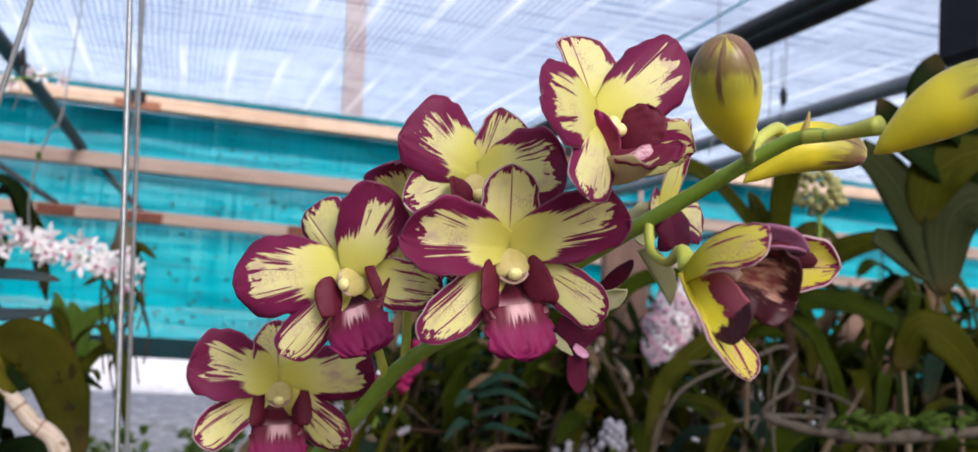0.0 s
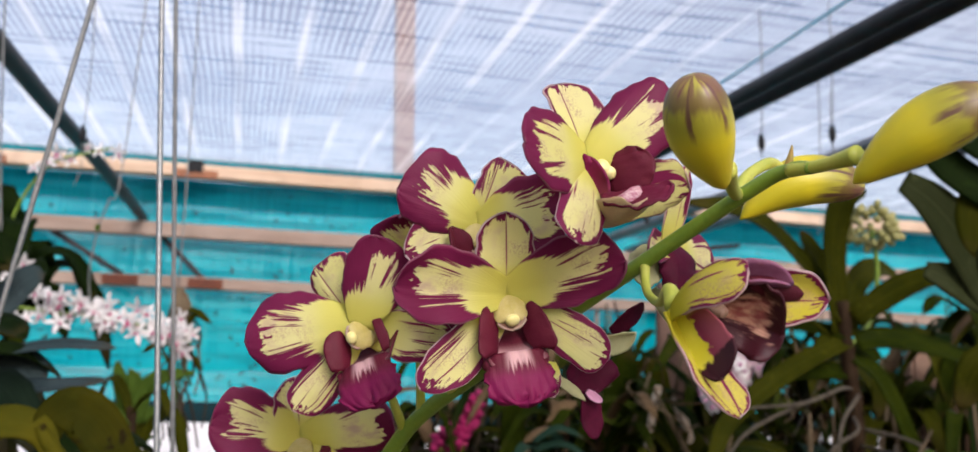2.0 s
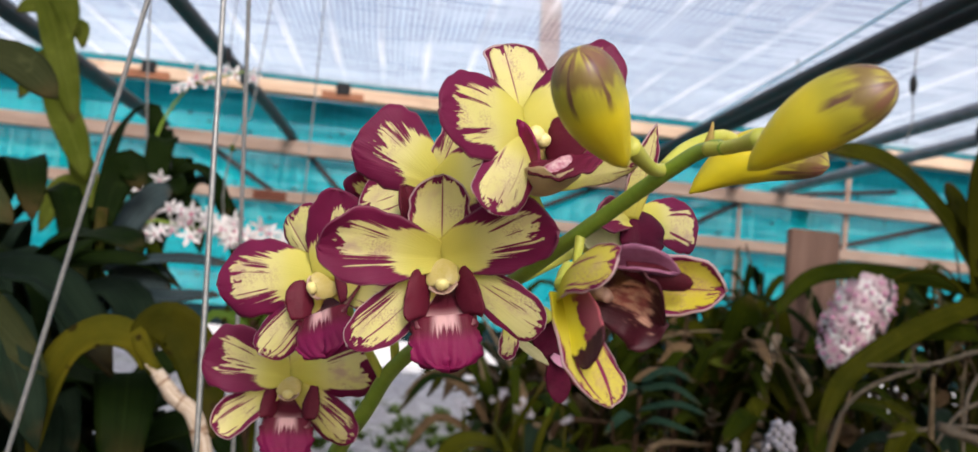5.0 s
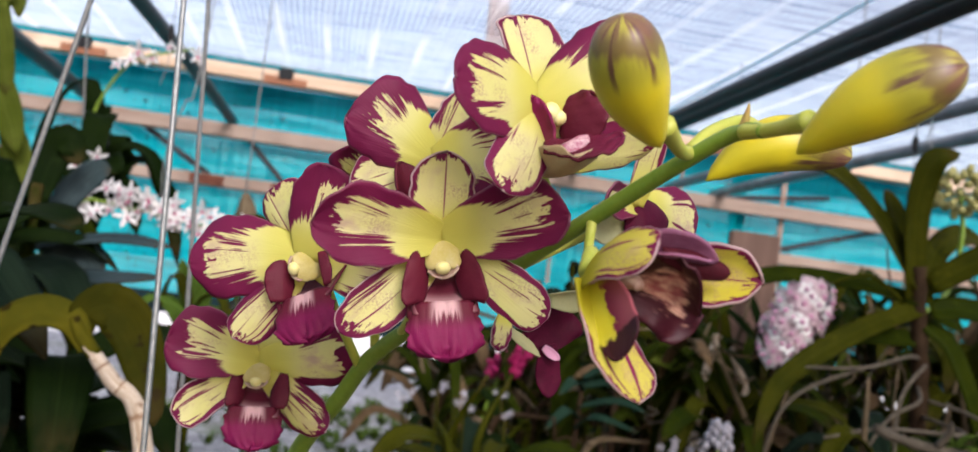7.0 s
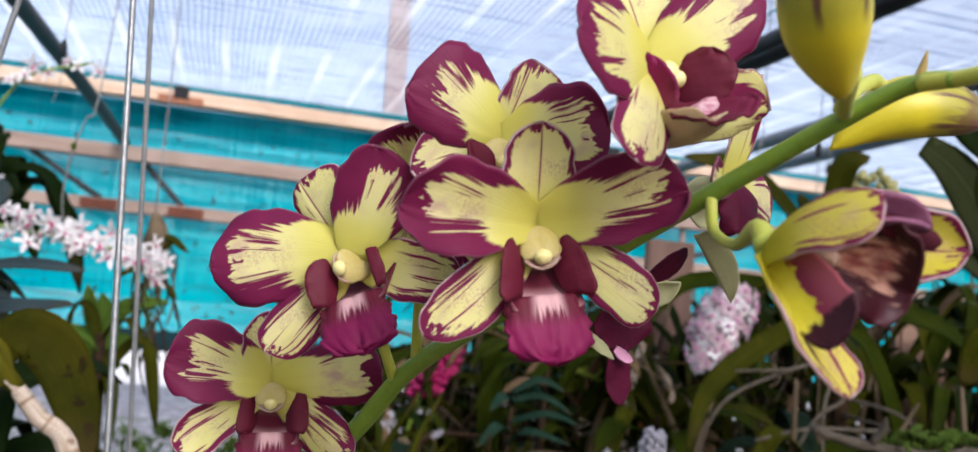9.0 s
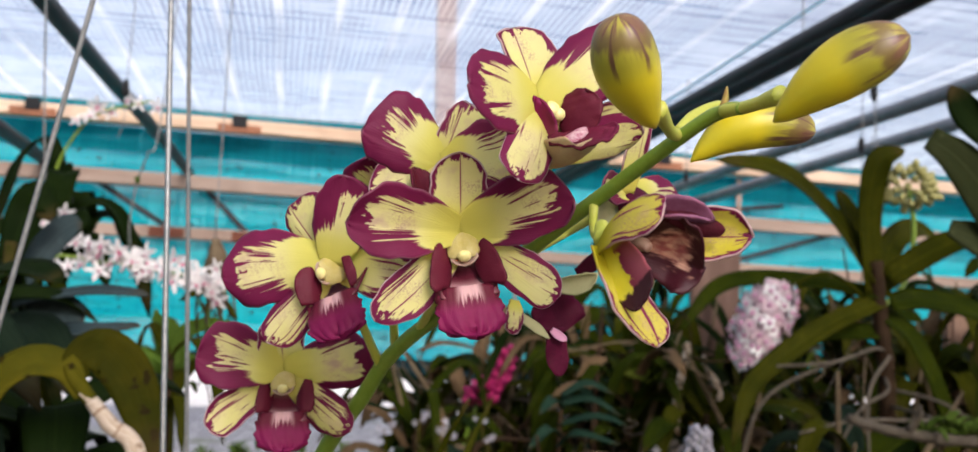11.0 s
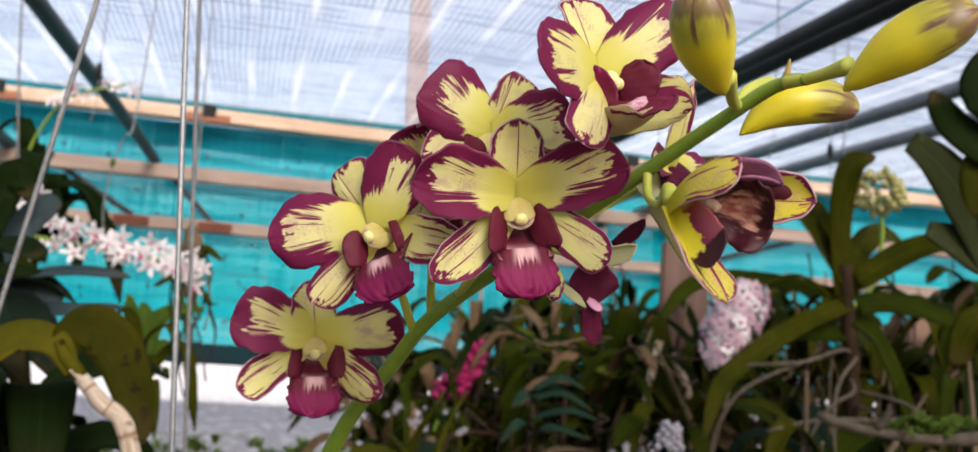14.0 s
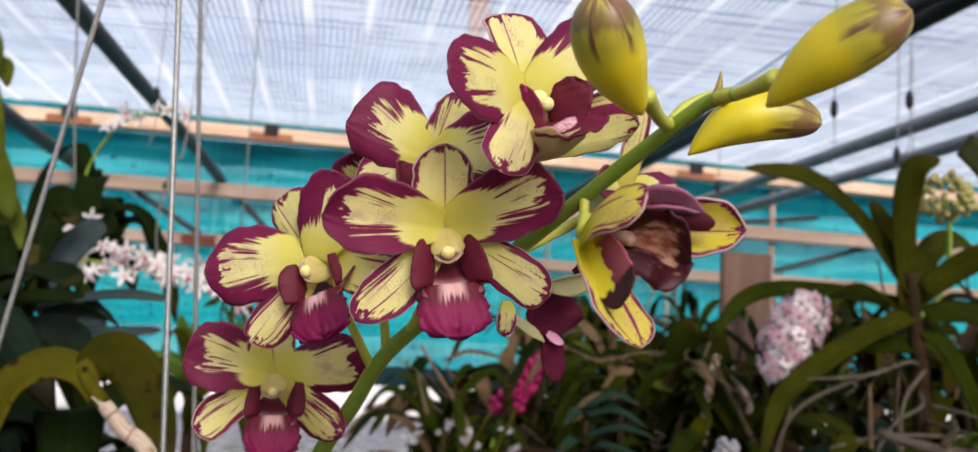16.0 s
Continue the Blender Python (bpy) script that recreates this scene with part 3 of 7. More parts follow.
def tepal(name, base, tip, face, width, mat, bulge=0.10, cup=0.12, peak=0.62, claw=0.28, blunt=0.5, wave=0.04, curl=0.0, seed=0, nu=26, nv=17):
    """A flower leaf from base to tip; face: the way its front looks; bulge: how far its middle stands out; cup: how far its
    edges do; curl: how far its end bends back."""
    base, tip, face = V(*base), V(*tip), unit(V(*face))
    run = tip - base
    long = np.linalg.norm(run)
    side = unit(np.cross(run, face))
    out = unit(np.cross(side, run))
    s = np.linspace(0, 1, nu)
    u = 0.45 * s + 0.55 * (1 - (1 - s) ** 2)
    v = np.linspace(-1, 1, nv)
    h = outline(u, peak, claw, blunt) * width / 2
    rnd = random.Random(seed)
    ph = [rnd.uniform(0, 6.28) for _ in range(4)]
    U, W = np.meshgrid(u, v, indexing='ij')
    H = np.repeat(h[:, None], nv, 1)
    mid = base + u[:, None] * run + out * (bulge * long * 4 * u * (1 - u) - curl * long * u ** 3)[:, None]
    wav = wave * width * np.abs(W) ** 2 * U * (np.sin(9 * U + ph[0] + 2 * W) + 0.6 * np.sin(17 * U + ph[1]) + 0.5 * np.sin(5 * W + ph[2]))
    rag = 1 + 0.035 * np.sin(23 * U + ph[3]) * np.sign(W)
    P = mid[:, None, :] + side * (W * H * rag)[:, :, None] + out * (cup * W ** 2 * H * 2 + wav)[:, :, None]
    d = np.minimum((1 - U) * long / (width / 2), (1 - np.abs(W)) * H / (width / 2) * (0.5 + 0.5 * U))
    d = np.minimum(d, 1.2)
    th = np.arctan2(W * H, U * long * 0.9 + 0.1 * long)
    return sheet(name, P, {"uv": np.dstack([U, (W + 1) / 2]), "edge": np.dstack([d, th])}, mat, 0.0006)


def span(base, tip, left, right, bulge=0.0, claw=0.4, blunt=0.5, nu=28, nv=19, swell=2.0, front=None):
    """The grid of a curved flower leaf from base to tip whose widest points are left and right; bulge: how far its middle stands
    out towards the front. Also gives the way its front looks."""
    base, tip, left, right = V(*base), V(*tip), V(*left), V(*right)
    run = tip - base
    long2 = run @ run
    out = unit(np.cross(run, left - right))
    if front is not None and out @ front < 0:
        out = -out
    s = np.linspace(0, 1, nu)
    u = 0.45 * s + 0.55 * (1 - (1 - s) ** 2)
    mid = lambda q: base + np.multiply.outer(q, run) + np.multiply.outer(bulge * math.sqrt(long2) * 4 * q * (1 - q), out)
    w = np.linspace(-1, 1, nv)
    U, W = np.meshgrid(u, w, indexing='ij')
    P = np.repeat(mid(u)[:, None, :], nv, 1)
    H = np.zeros_like(U)
    for edge, sign in ((left, -1), (right, 1)):
        pk = float(np.clip((edge - base) @ run / long2, 0.25, 0.85))
        arm = edge - mid(np.array(pk))
        deep = arm @ out
        flat = arm - out * deep
        k = np.where(W * sign > 0, np.abs(W), 0.0)
        h = outline(U, pk, claw, blunt)
        P = P + flat * (k * h)[..., None] + out * (k ** swell * h * deep)[..., None]
        H = H + np.where(W * sign > 0, 1.0, np.where(W == 0, 0.5, 0.0)) * h * np.linalg.norm(flat)
    return P, U, W, H, out, math.sqrt(long2)


def leafy(name, base, tip, left, right, mat, bulge=0.06, claw=0.4, blunt=0.5, wave=0.03, seed=0, swell=2.0, nu=28, nv=21, front=None):
    """A tepal between four points: where it springs, its tip and its two widest points."""
    P, U, W, H, out, long = span(base, tip, left, right, bulge, claw, blunt, nu, nv, swell, front)
    rnd = random.Random(seed)
    ph = [rnd.uniform(0, 6.28) for _ in range(5)]
    width = 2 * H.max()
    wav = wave * width * np.abs(W) ** 2 * U * (np.sin(8 * U + ph[0] + 2 * W) + 0.6 * np.sin(15 * U + ph[1]) + 0.5 * np.sin(5 * W + ph[2]))
    keel = -0.010 * width * np.exp(-(W / 0.16) ** 2) * np.sin(np.pi * np.clip(U, 0, 1)) + 0.004 * width * np.cos(15 * W + ph[4]) * (1 - np.abs(W)) * U
    rag = 0.020 * width * np.abs(W) ** 6 * np.sign(W) * U * (np.sin(19 * U + ph[3]) + 0.6 * np.sin(37 * U + ph[4]))
    side = unit(V(*right) - V(*left))
    P = P + out * (wav + keel)[..., None] + side * rag[..., None]
    Hm = np.maximum(H, 1e-6)
    d = np.minimum((1 - U) * long / (width / 2), (1 - np.abs(W)) * Hm / (width / 2) * (0.5 + 0.5 * U))
    th = np.arctan2(W * Hm, U * long * 0.9 + 0.1 * long)
    return sheet(name, P, {"uv": np.dstack([U, (W + 1) / 2]), "edge": np.dstack([np.minimum(d, 1.2), th])}, mat, 0.0006)


def joined(name, pieces, mat):
    """One mesh from several thin curved bodies with their flat places."""
    vs, fs, uv = [], [], []
    for P, q in pieces:
        a, b = sheet_data(P, 0.0007)
        k = sum(len(w) for w in vs)
        fs += [tuple(i + k for i in corner) for corner in b]
        vs.append(a)
        uv.append(np.vstack([q.reshape(-1, 2)] * 2))
    return mesh_of(name, np.vstack(vs), fs, mat, {"uv": np.vstack(uv)})


def open_lip(name, root, waist, wide, notch, ears, seed, mat, ear_inner=None):
    """A lip between given places: root under the column, the two ends of its waist, the widest points of the front lobe, its
    notch, and for each side lobe the top and the outermost place."""
    root, wl, wr, l, r, notch = [V(*q) for q in (root, *waist, *wide, notch)]
    mid = (wl + wr) / 2
    side = unit(wr - wl)
    down = unit(notch - mid)
    front = np.cross(wr - wl, mid - root)
    front = unit(front * (-1 if front[1] > 0 else 1))
    half = np.linalg.norm(wr - wl) / 2
    pieces = []
    n, m = 14, 17
    U, W = np.meshgrid(np.linspace(0, 1, n), np.linspace(-1, 1, m), indexing='ij')
    wd = half * (1.08 - 0.10 * U)
    root = root - (mid - root) * 0.40
    P = root + U[..., None] * (mid + down * half * 0.25 - root) + side * (W * wd)[..., None]
    P = P - front * (0.30 * half * (1 - W ** 2) * np.sin(np.pi * np.clip(0.15 + 0.75 * U, 0, 1)))[..., None]
    pieces.append((P, np.dstack([0.10 + 0.42 * U, 0.5 + 0.24 * W])))
    claw = min(0.95, 2 * half / np.linalg.norm(r - l))
    P, U, W, H, out, long = span(mid - down * half * 0.10, notch + down * 0.0009, l, r, 0.05, claw, 0.26, 26, 41, 2.0, front)
    rnd = random.Random(seed)
    ph = [rnd.uniform(0, 6.28) for _ in range(4)]
    wide_ = 2 * H.max()
    ruf = np.maximum(np.abs(W), U) ** 5 * wide_ * (0.030 * np.sin(10 * W + 7 * U + ph[0]) + 0.022 * np.sin(23 * W - 9 * U + ph[1]))
    dent = 0.17 * np.exp(-(W / 0.10) ** 2) * U ** 6 + 0.035 * (1 + np.sin(31 * W + ph[2])) * U ** 8 + 0.02 * np.sin(57 * W + ph[3]) * U ** 10
    lobes = 0.10 * np.exp(-((np.abs(W) - 0.38) / 0.30) ** 2) * U ** 4
    ragged = 0.022 * wide_ * np.sign(W) * np.abs(W) ** 8 * (np.sin(21 * U + ph[2]) + 0.7 * np.sin(43 * U + ph[1]))
    groove = -0.022 * wide_ * np.exp(-(W / 0.10) ** 2) * (1 - 0.6 * U)
    roll = -0.10 * wide_ * np.abs(W) ** 4
    P = P + out * (ruf + groove + roll)[..., None] + (notch - mid) * (lobes - dent)[..., None] + side * ragged[..., None]
    pieces.append((P, np.dstack([0.42 + 0.58 * U, 0.5 + 0.5 * W])))
    for i, (top, far) in enumerate(ears):
        sg = 2 * i - 1
        top, far = V(*top), V(*far)
        b = (wl, wr)[i] - side * sg * half * 0.16 - down * half * 0.10
        inner = (b + top) / 2 - side * sg * half * 0.30 - front * half * 0.45 if ear_inner is None else V(*ear_inner[i])
        a, c = (far, inner) if i == 0 else (inner, far)
        P, U, W, H, out, long = span(b, top, a, c, 0.04, 0.62, 0.42, 18, 15, 1.6)
        ruf = np.abs(W) ** 4 * long * 0.038 * (np.sin(13 * U + ph[i]) + 0.7 * np.sin(29 * U + ph[i + 1]))
        P = P + out * ruf[..., None] + side * (ruf * sg * 0.6)[..., None]
        pieces.append((P, np.dstack([0.20 + 0.12 * U, 0.5 + sg * (0.42 + 0.06 * W)])))
    return joined(name, pieces, mat)


def folded_lip(name, lobes, mat):
    """A lip of lobes, each between its base, tip and widest points: how far it bulges, its narrow ends, and its place in the colour."""
    pieces = []
    for i, (base, tip, left, right, bulge, claw, blunt, tone) in enumerate(lobes):
        P, U, W, H, out, long = span(base, tip, left, right, bulge, claw, blunt, 24, 19, 1.8, (0, -1, 0.2))
        ruf = np.maximum(np.abs(W), U) ** 4 * long * 0.022 * (np.sin(15 * U + 4 * W + i) + 0.8 * np.sin(31 * U - 7 * W + 2 * i))
        P = P + out * ruf[..., None] + (V(*tip) - V(*base)) * (0.6 * ruf / long * U ** 3)[..., None]
        pieces.append((P, np.dstack([tone + (0.10 if tone < 1 else -0.12) * U, 0.5 + 0.40 * np.ones_like(W) + 0.08 * W])))
    return joined(name, pieces, mat)


def lobe(base, tip, face, width, bulge, cup, peak, claw, blunt, frill, seed, nu=18, nv=17):
    """The grid of a rounded, ruffled lobe."""
    base, tip, face = V(*base), V(*tip), unit(V(*face))
    run = tip - base
    long = np.linalg.norm(run)
    side = unit(np.cross(run, face))
    out = unit(np.cross(side, run))
    s = np.linspace(0, 1, nu)
    u = 0.45 * s + 0.55 * (1 - (1 - s) ** 2)
    v = np.linspace(-1, 1, nv)
    rnd = random.Random(seed)
    ph = [rnd.uniform(0, 6.28) for _ in range(3)]
    U, W = np.meshgrid(u, v, indexing='ij')
    H = np.maximum(outline(U, peak, claw, blunt), 0.05) * width / 2
    edge = np.maximum(np.abs(W), U) ** 4
    ruf = frill * width * edge * (np.sin(11 * W + 9 * U + ph[0]) + 0.7 * np.sin(21 * W - 6 * U + ph[1]))
    P = base + U[..., None] * run + side * (W * H * (1 + 0.5 * frill * np.sin(16 * U + ph[2])))[..., None]
    P = P + out * (bulge * long * 4 * U * (1 - U) + cup * W ** 2 * H * 2 + ruf)[..., None] + run * (0.5 * ruf / max(long, 1e-6))[..., None]
    return P, U, W


def lip_mesh(name, c, face, up, tip, wide, seed=0):
    """The lip: a trough under the column, two lobes that stand up beside it, and a ruffled, notched front lobe."""
    c, f, z, tip = V(*c), unit(V(*face)), unit(V(*up)), V(*tip)
    root = c - z * 0.0045 + f * 0.0005
    l = unit(tip - root)
    long = np.linalg.norm(tip - root)
    n = f * 0.75 + z * 0.66
    n = unit(n - l * (n @ l))
    side = np.cross(l, n)
    mid = root + l * long * 0.38 + n * 0.0009
    pieces = []
    P, U, W = lobe(root, root + l * long * 0.64, n, wide * 0.74, -0.12, 0.14, 0.5, 0.85, 0.5, 0.0, seed, 12, 15)
    pieces.append((P, np.dstack([0.08 + 0.50 * U, 0.5 + 0.22 * W])))
    P, U, W = lobe(mid, tip, n, wide * 1.08, 0.03, 0.0, 0.66, 0.58, 0.25, 0.065, seed + 1, 26, 45)
    dent = 0.22 * np.exp(-(W / 0.13) ** 2) * U ** 5 + 0.07 * (1 + np.sin(34 * W + seed)) * U ** 8 + 0.03 * np.sin(13 * W + 2 * seed) * U ** 6
    P = P - (tip - mid) * dent[..., None]
    pieces.append((P, np.dstack([0.42 + 0.58 * U, 0.5 + 0.5 * W])))
    for s in (-1, 1):
        b = root + l * long * 0.47 + side * s * wide * 0.34 + n * 0.0004
        t = root - l * long * 0.02 + side * s * wide * 0.48 + n * 0.0052
        w, g = wide * 0.56, n * 0.80 - side * s * 0.62
        P, U, W = lobe(b, t, g, w, 0.10, 0.20, 0.45, 0.62, 0.42, 0.035, seed + 5 + s, 14, 13)
        pieces.append((P, np.dstack([0.20 + 0.12 * U, 0.5 + s * (0.42 + 0.06 * W)])))
    return joined(name, pieces, M_LIP)


def ball(name, at, size, mat, axis=(0, 0, 1), seg=10, rows=8, squash=None):
    """A small rounded body, longer along its axis if size has two numbers."""
    r, h = size
    a = unit(V(*axis))
    pts = [V(*at) + a * (-h * math.cos(math.pi * i / rows)) for i in range(rows + 1)]
    rad = [max(r * math.sin(math.pi * i / rows), r * 0.05) for i in range(rows + 1)]
    if squash:
        rad = [q * (1 + squash * (i / rows - 0.5)) for i, q in enumerate(rad)]
    return tube(name, pts, rad, mat, seg=seg, smooth=False)


def blade(name, pts, width, mat, face=(0, -0.5, 1), fold=0.25, peak=0.45, claw=0.5, blunt=0.6, thick=0.002, n=18, twist=0.0):
    """A strap leaf along a line, folded along its middle."""
    c = spline(pts, n)
    t = np.gradient(c, axis=0)
    u = np.linspace(0, 1, n)
    v = np.linspace(-1, 1, 7)
    h = np.maximum(outline(u, peak, claw, blunt), 0.04) * width / 2
    P = np.zeros((n, 7, 3))
    f = V(*face)
    for i in range(n):
        ti = unit(t[i])
        side = unit(np.cross(ti, f))
        nor = np.cross(side, ti)
        a = twist * u[i]
        side, nor = side * math.cos(a) + nor * math.sin(a), nor * math.cos(a) - side * math.sin(a)
        for j in range(7):
            P[i, j] = c[i] + side * v[j] * h[i] + nor * abs(v[j]) * h[i] * fold
    U, W = np.meshgrid(u, v, indexing='ij')
    return sheet(name, P, {"uv": np.dstack([U, (W + 1) / 2])}, mat, thick)


# ---------------------------------------------------------------- setting
Z0 = 0.0
WALL, ROOF = 4.2, 2.262
POST_X, POST_LEAN = 0.718, -0.03


def rippled(name, x0, x1, y0, y1, z, amp, mat, nx, ny):
    """A level sheet of cloth with slight sag."""
    xs, ys = np.linspace(x0, x1, nx), np.linspace(y0, y1, ny)
    vs = [(x, y, z + amp * noise.noise(Vector((x * 0.9, y * 0.6, 3.1)))) for x in xs for y in ys]
    fs = [(i * ny + j, (i + 1) * ny + j, (i + 1) * ny + j + 1, i * ny + j + 1) for i in range(nx - 1) for j in range(ny - 1)]
    return mesh_of(name, vs, fs, mat)


def billow(x, z, amp):
    return amp * (noise.noise(Vector((x * 1.4, z * 2.2, 7.7))) + 0.5 * noise.noise(Vector((x * 4.0, z * 1.5, 2.7))))


def hanging(name, x0, x1, z0, z1, y, amp, mat, nx, nz, across=False):
    """An upright sheet of cloth with slight billows, along x or (across) along y."""
    xs, zs = np.linspace(x0, x1, nx), np.linspace(z0, z1, nz)
    vs = []
    for x in xs:
        for z in zs:
            q = y + billow(x, z, amp)
            vs.append((q, x, z) if across else (x, q, z))
    fs = [(i * nz + j, (i + 1) * nz + j, (i + 1) * nz + j + 1, i * nz + j + 1) for i in range(nx - 1) for j in range(nz - 1)]
    return mesh_of(name, vs, fs, mat)


me = mesh_of("ground", [(-90, -40, Z0), (90, -40, Z0), (90, 16, Z0), (-90, 16, Z0)], [(0, 1, 2, 3)], M_GRAVEL)
solo("ground", me, "grey gravel ground with weeds, under and beyond the shade house", "ground", kind="structure")
# unseen floor, added dark to cut the light bounced up under the plants
me = mesh_of("floor", [(-4.5, -4.0, Z0 + 0.006), (6.5, -4.0, Z0 + 0.006), (6.5, 4.3, Z0 + 0.006), (-4.5, 4.3, Z0 + 0.006)], [(0, 1, 2, 3)], M_DARKFLOOR)
solo("floor", me, "unseen dark floor inside the shade house, added to cut bounced light", "floor", kind="structure")
me = mesh_of("pavement", [(-90, 16, Z0), (90, 16, Z0), (90, 400, Z0), (-90, 400, Z0)], [(0, 1, 2, 3)], M_SUNYARD)
solo("pavement", me, "bare sunlit yard outside the shade house, its brightness put into the colour", "ground", kind="structure")
# runs on unseen past the net wall, added there to shade the gravel
solo("ceiling", rippled("ceiling", -4.5, 6.5, -4.0, 13.0, ROOF + 0.012, 0.02, M_ROOF, 60, 100), "white woven shade net stretched as a flat roof", "shade net", kind="structure")
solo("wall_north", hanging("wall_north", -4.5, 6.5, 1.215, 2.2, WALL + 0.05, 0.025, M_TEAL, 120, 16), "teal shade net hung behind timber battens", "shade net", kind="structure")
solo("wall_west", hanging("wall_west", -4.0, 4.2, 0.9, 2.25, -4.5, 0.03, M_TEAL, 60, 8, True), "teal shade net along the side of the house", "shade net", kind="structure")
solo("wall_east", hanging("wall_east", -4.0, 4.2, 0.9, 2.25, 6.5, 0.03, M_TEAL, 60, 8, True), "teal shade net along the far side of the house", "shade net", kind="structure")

# the top fold of the teal net, in a darker teal
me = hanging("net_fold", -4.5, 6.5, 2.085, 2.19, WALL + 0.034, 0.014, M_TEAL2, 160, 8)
solo("net_fold", me, "darker upper fold of the teal net", "shade net", kind="structure")
me = hanging("net_hem", -4.5, 6.5, 1.178, 1.262, WALL - 0.002, 0.01, M_HEM, 120, 6)
solo("net_hem", me, "dark lower hem of the teal net", "shade net", kind="structure")
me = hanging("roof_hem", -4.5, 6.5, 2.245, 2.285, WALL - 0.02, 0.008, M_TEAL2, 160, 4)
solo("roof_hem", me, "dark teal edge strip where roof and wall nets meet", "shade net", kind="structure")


def timber(name, x0, x1, z0, z1, y0, y1, mat, label):
    n = 24
    xs = np.linspace(x0, x1, n)
    rnd = random.Random(name)
    vs, fs = [], []
    for x in xs:
        a, b = rnd.uniform(-0.003, 0.003), rnd.uniform(-0.003, 0.003)
        for y, z in ((y0, z0 + 0.004), (y0 + 0.004, z0), (y1, z0), (y1, z1), (y0 + 0.004, z1), (y0, z1 - 0.004)):
            vs.append((x, y + b * 0.5, z + a))
    for i in range(n - 1):
        for j in range(6):
            fs.append((i * 6 + j, i * 6 + (j + 1) % 6, i * 6 + 6 + (j + 1) % 6, i * 6 + 6 + j))
    fs += [tuple(range(6)), tuple(range((n - 1) * 6 + 5, (n - 1) * 6 - 1, -1))]
    me = mesh_of(name, vs, fs, mat)
    me.polygons.foreach_set("use_smooth", [False] * len(me.polygons))
    solo(name, me, label, "batten", kind="structure")


timber("trim_top_beam", -4.5, 6.5, 2.192, 2.247, WALL - 0.055, WALL + 0.02, M_BEAM, "pale sunlit timber beam along the top of the net wall")
timber("trim_middle_batten", -4.5, 6.5, 1.935, 1.995, WALL - 0.045, WALL + 0.005, M_BATTEN, "brown timber batten across the middle of the net")
timber("trim_lower_batten", -4.5, 6.5, 1.722, 1.772, WALL - 0.04, WALL + 0.005, M_BATTEN, "brown timber batten across the lower net")

# uprights that carry the battens
for x in (-3.3, -1.35, 1.95, 3.9, 5.6):
    solo("wall_post", block("wall_post", (x - 0.03, WALL + 0.07, Z0), (x + 0.03, WALL + 0.13, 2.24), M_BATTEN), "weathered timber upright behind the teal net", "post", kind="structure")

# metal brackets on the top beam
for x in (-0.20, -1.02, 1.72):
    br = thing("bracket", (x, WALL - 0.06, 2.2), "dark rusty strap bracket on the timber beam", "bracket", "brackets on the beam")
    part("plate", block("plate", (x - 0.09, WALL - 0.068, 2.188), (x + 0.09, WALL - 0.0555, 2.222), M_CLAY, 0.002), br)
    part("clamp", block("clamp", (x - 0.03, WALL - 0.075, 2.21), (x + 0.03, WALL - 0.056, 2.262), M_BLACK, 0.004), br)

# timber post behind the top beam, seen through the roof net
n = 12
vs = []
for i in range(n + 1):
    z = 2.19 + 2.0 * i / n
    x = POST_X + POST_LEAN * (z - 2.25) + 0.003 * math.sin(3.1 * i)
    for dx, dy in ((-0.046, 0), (-0.040, -0.005), (0.040, -0.005), (0.046, 0), (0.046, 0.055), (-0.046, 0.055)):
        vs.append((x + dx, 4.35 + dy, z))
fs = [(i * 6 + j, i * 6 + (j + 1) % 6, i * 6 + 6 + (j + 1) % 6, i * 6 + 6 + j) for i in range(n) for j in range(6)] + [tuple(range(6)), tuple(range(n * 6 + 5, n * 6 - 1, -1))]
me = mesh_of("wall_post_tall", vs, fs, M_RAFTER)
me.polygons.foreach_set("use_smooth", [False] * len(me.polygons))
solo("wall_post_tall", me, "light-brown timber post that stands above the net wall", "post", kind="structure")


def pipe(x, z, r, mat, y0, y1, label, drift=0.0):
    pts = [(x + drift * (y0 + (y1 - y0) * i / 10), y0 + (y1 - y0) * i / 10, z + 0.006 * math.sin(i * 1.7)) for i in range(11)]
    return solo("pipe", tube("pipe", pts, [r], mat, 24, 14), label, "pipe", "roof pipes")


pipe(-0.518, 2.018, 0.021, M_PIPE, -3.5, 5.0, "dark painted steel pipe resting on the timber batten", 0.027)
pipe(-0.96, 2.018, 0.026, M_PIPE, -3.5, 9.0, "dark painted steel pipe resting on the timber batten")
pipe(1.045, 2.018, 0.017, M_PIPE, -3.5, 9.0, "dark steel pipe, one of a pair lying side by side")
pipe(1.100, 2.018, 0.019, M_PIPE, -3.5, 9.0, "dark steel pipe, one of a pair lying side by side")
pipe(1.57, 2.018, 0.020, M_PIPE2, -3.5, 9.0, "grey galvanised pipe under the roof net")
pipe(1.80, 2.018, 0.021, M_PIPE2, -3.5, 9.0, "grey galvanised pipe under the roof net")
# cross bars that carry the pipes in front of the net
solo("trim_cross_bar", tube("cross_bar", [(-4.4, -3.4, 1.98), (6.4, -3.4, 1.98)], [0.02], M_PIPE, 6, 10), "dark steel bar that carries the roof pipes", "bar", kind="structure")
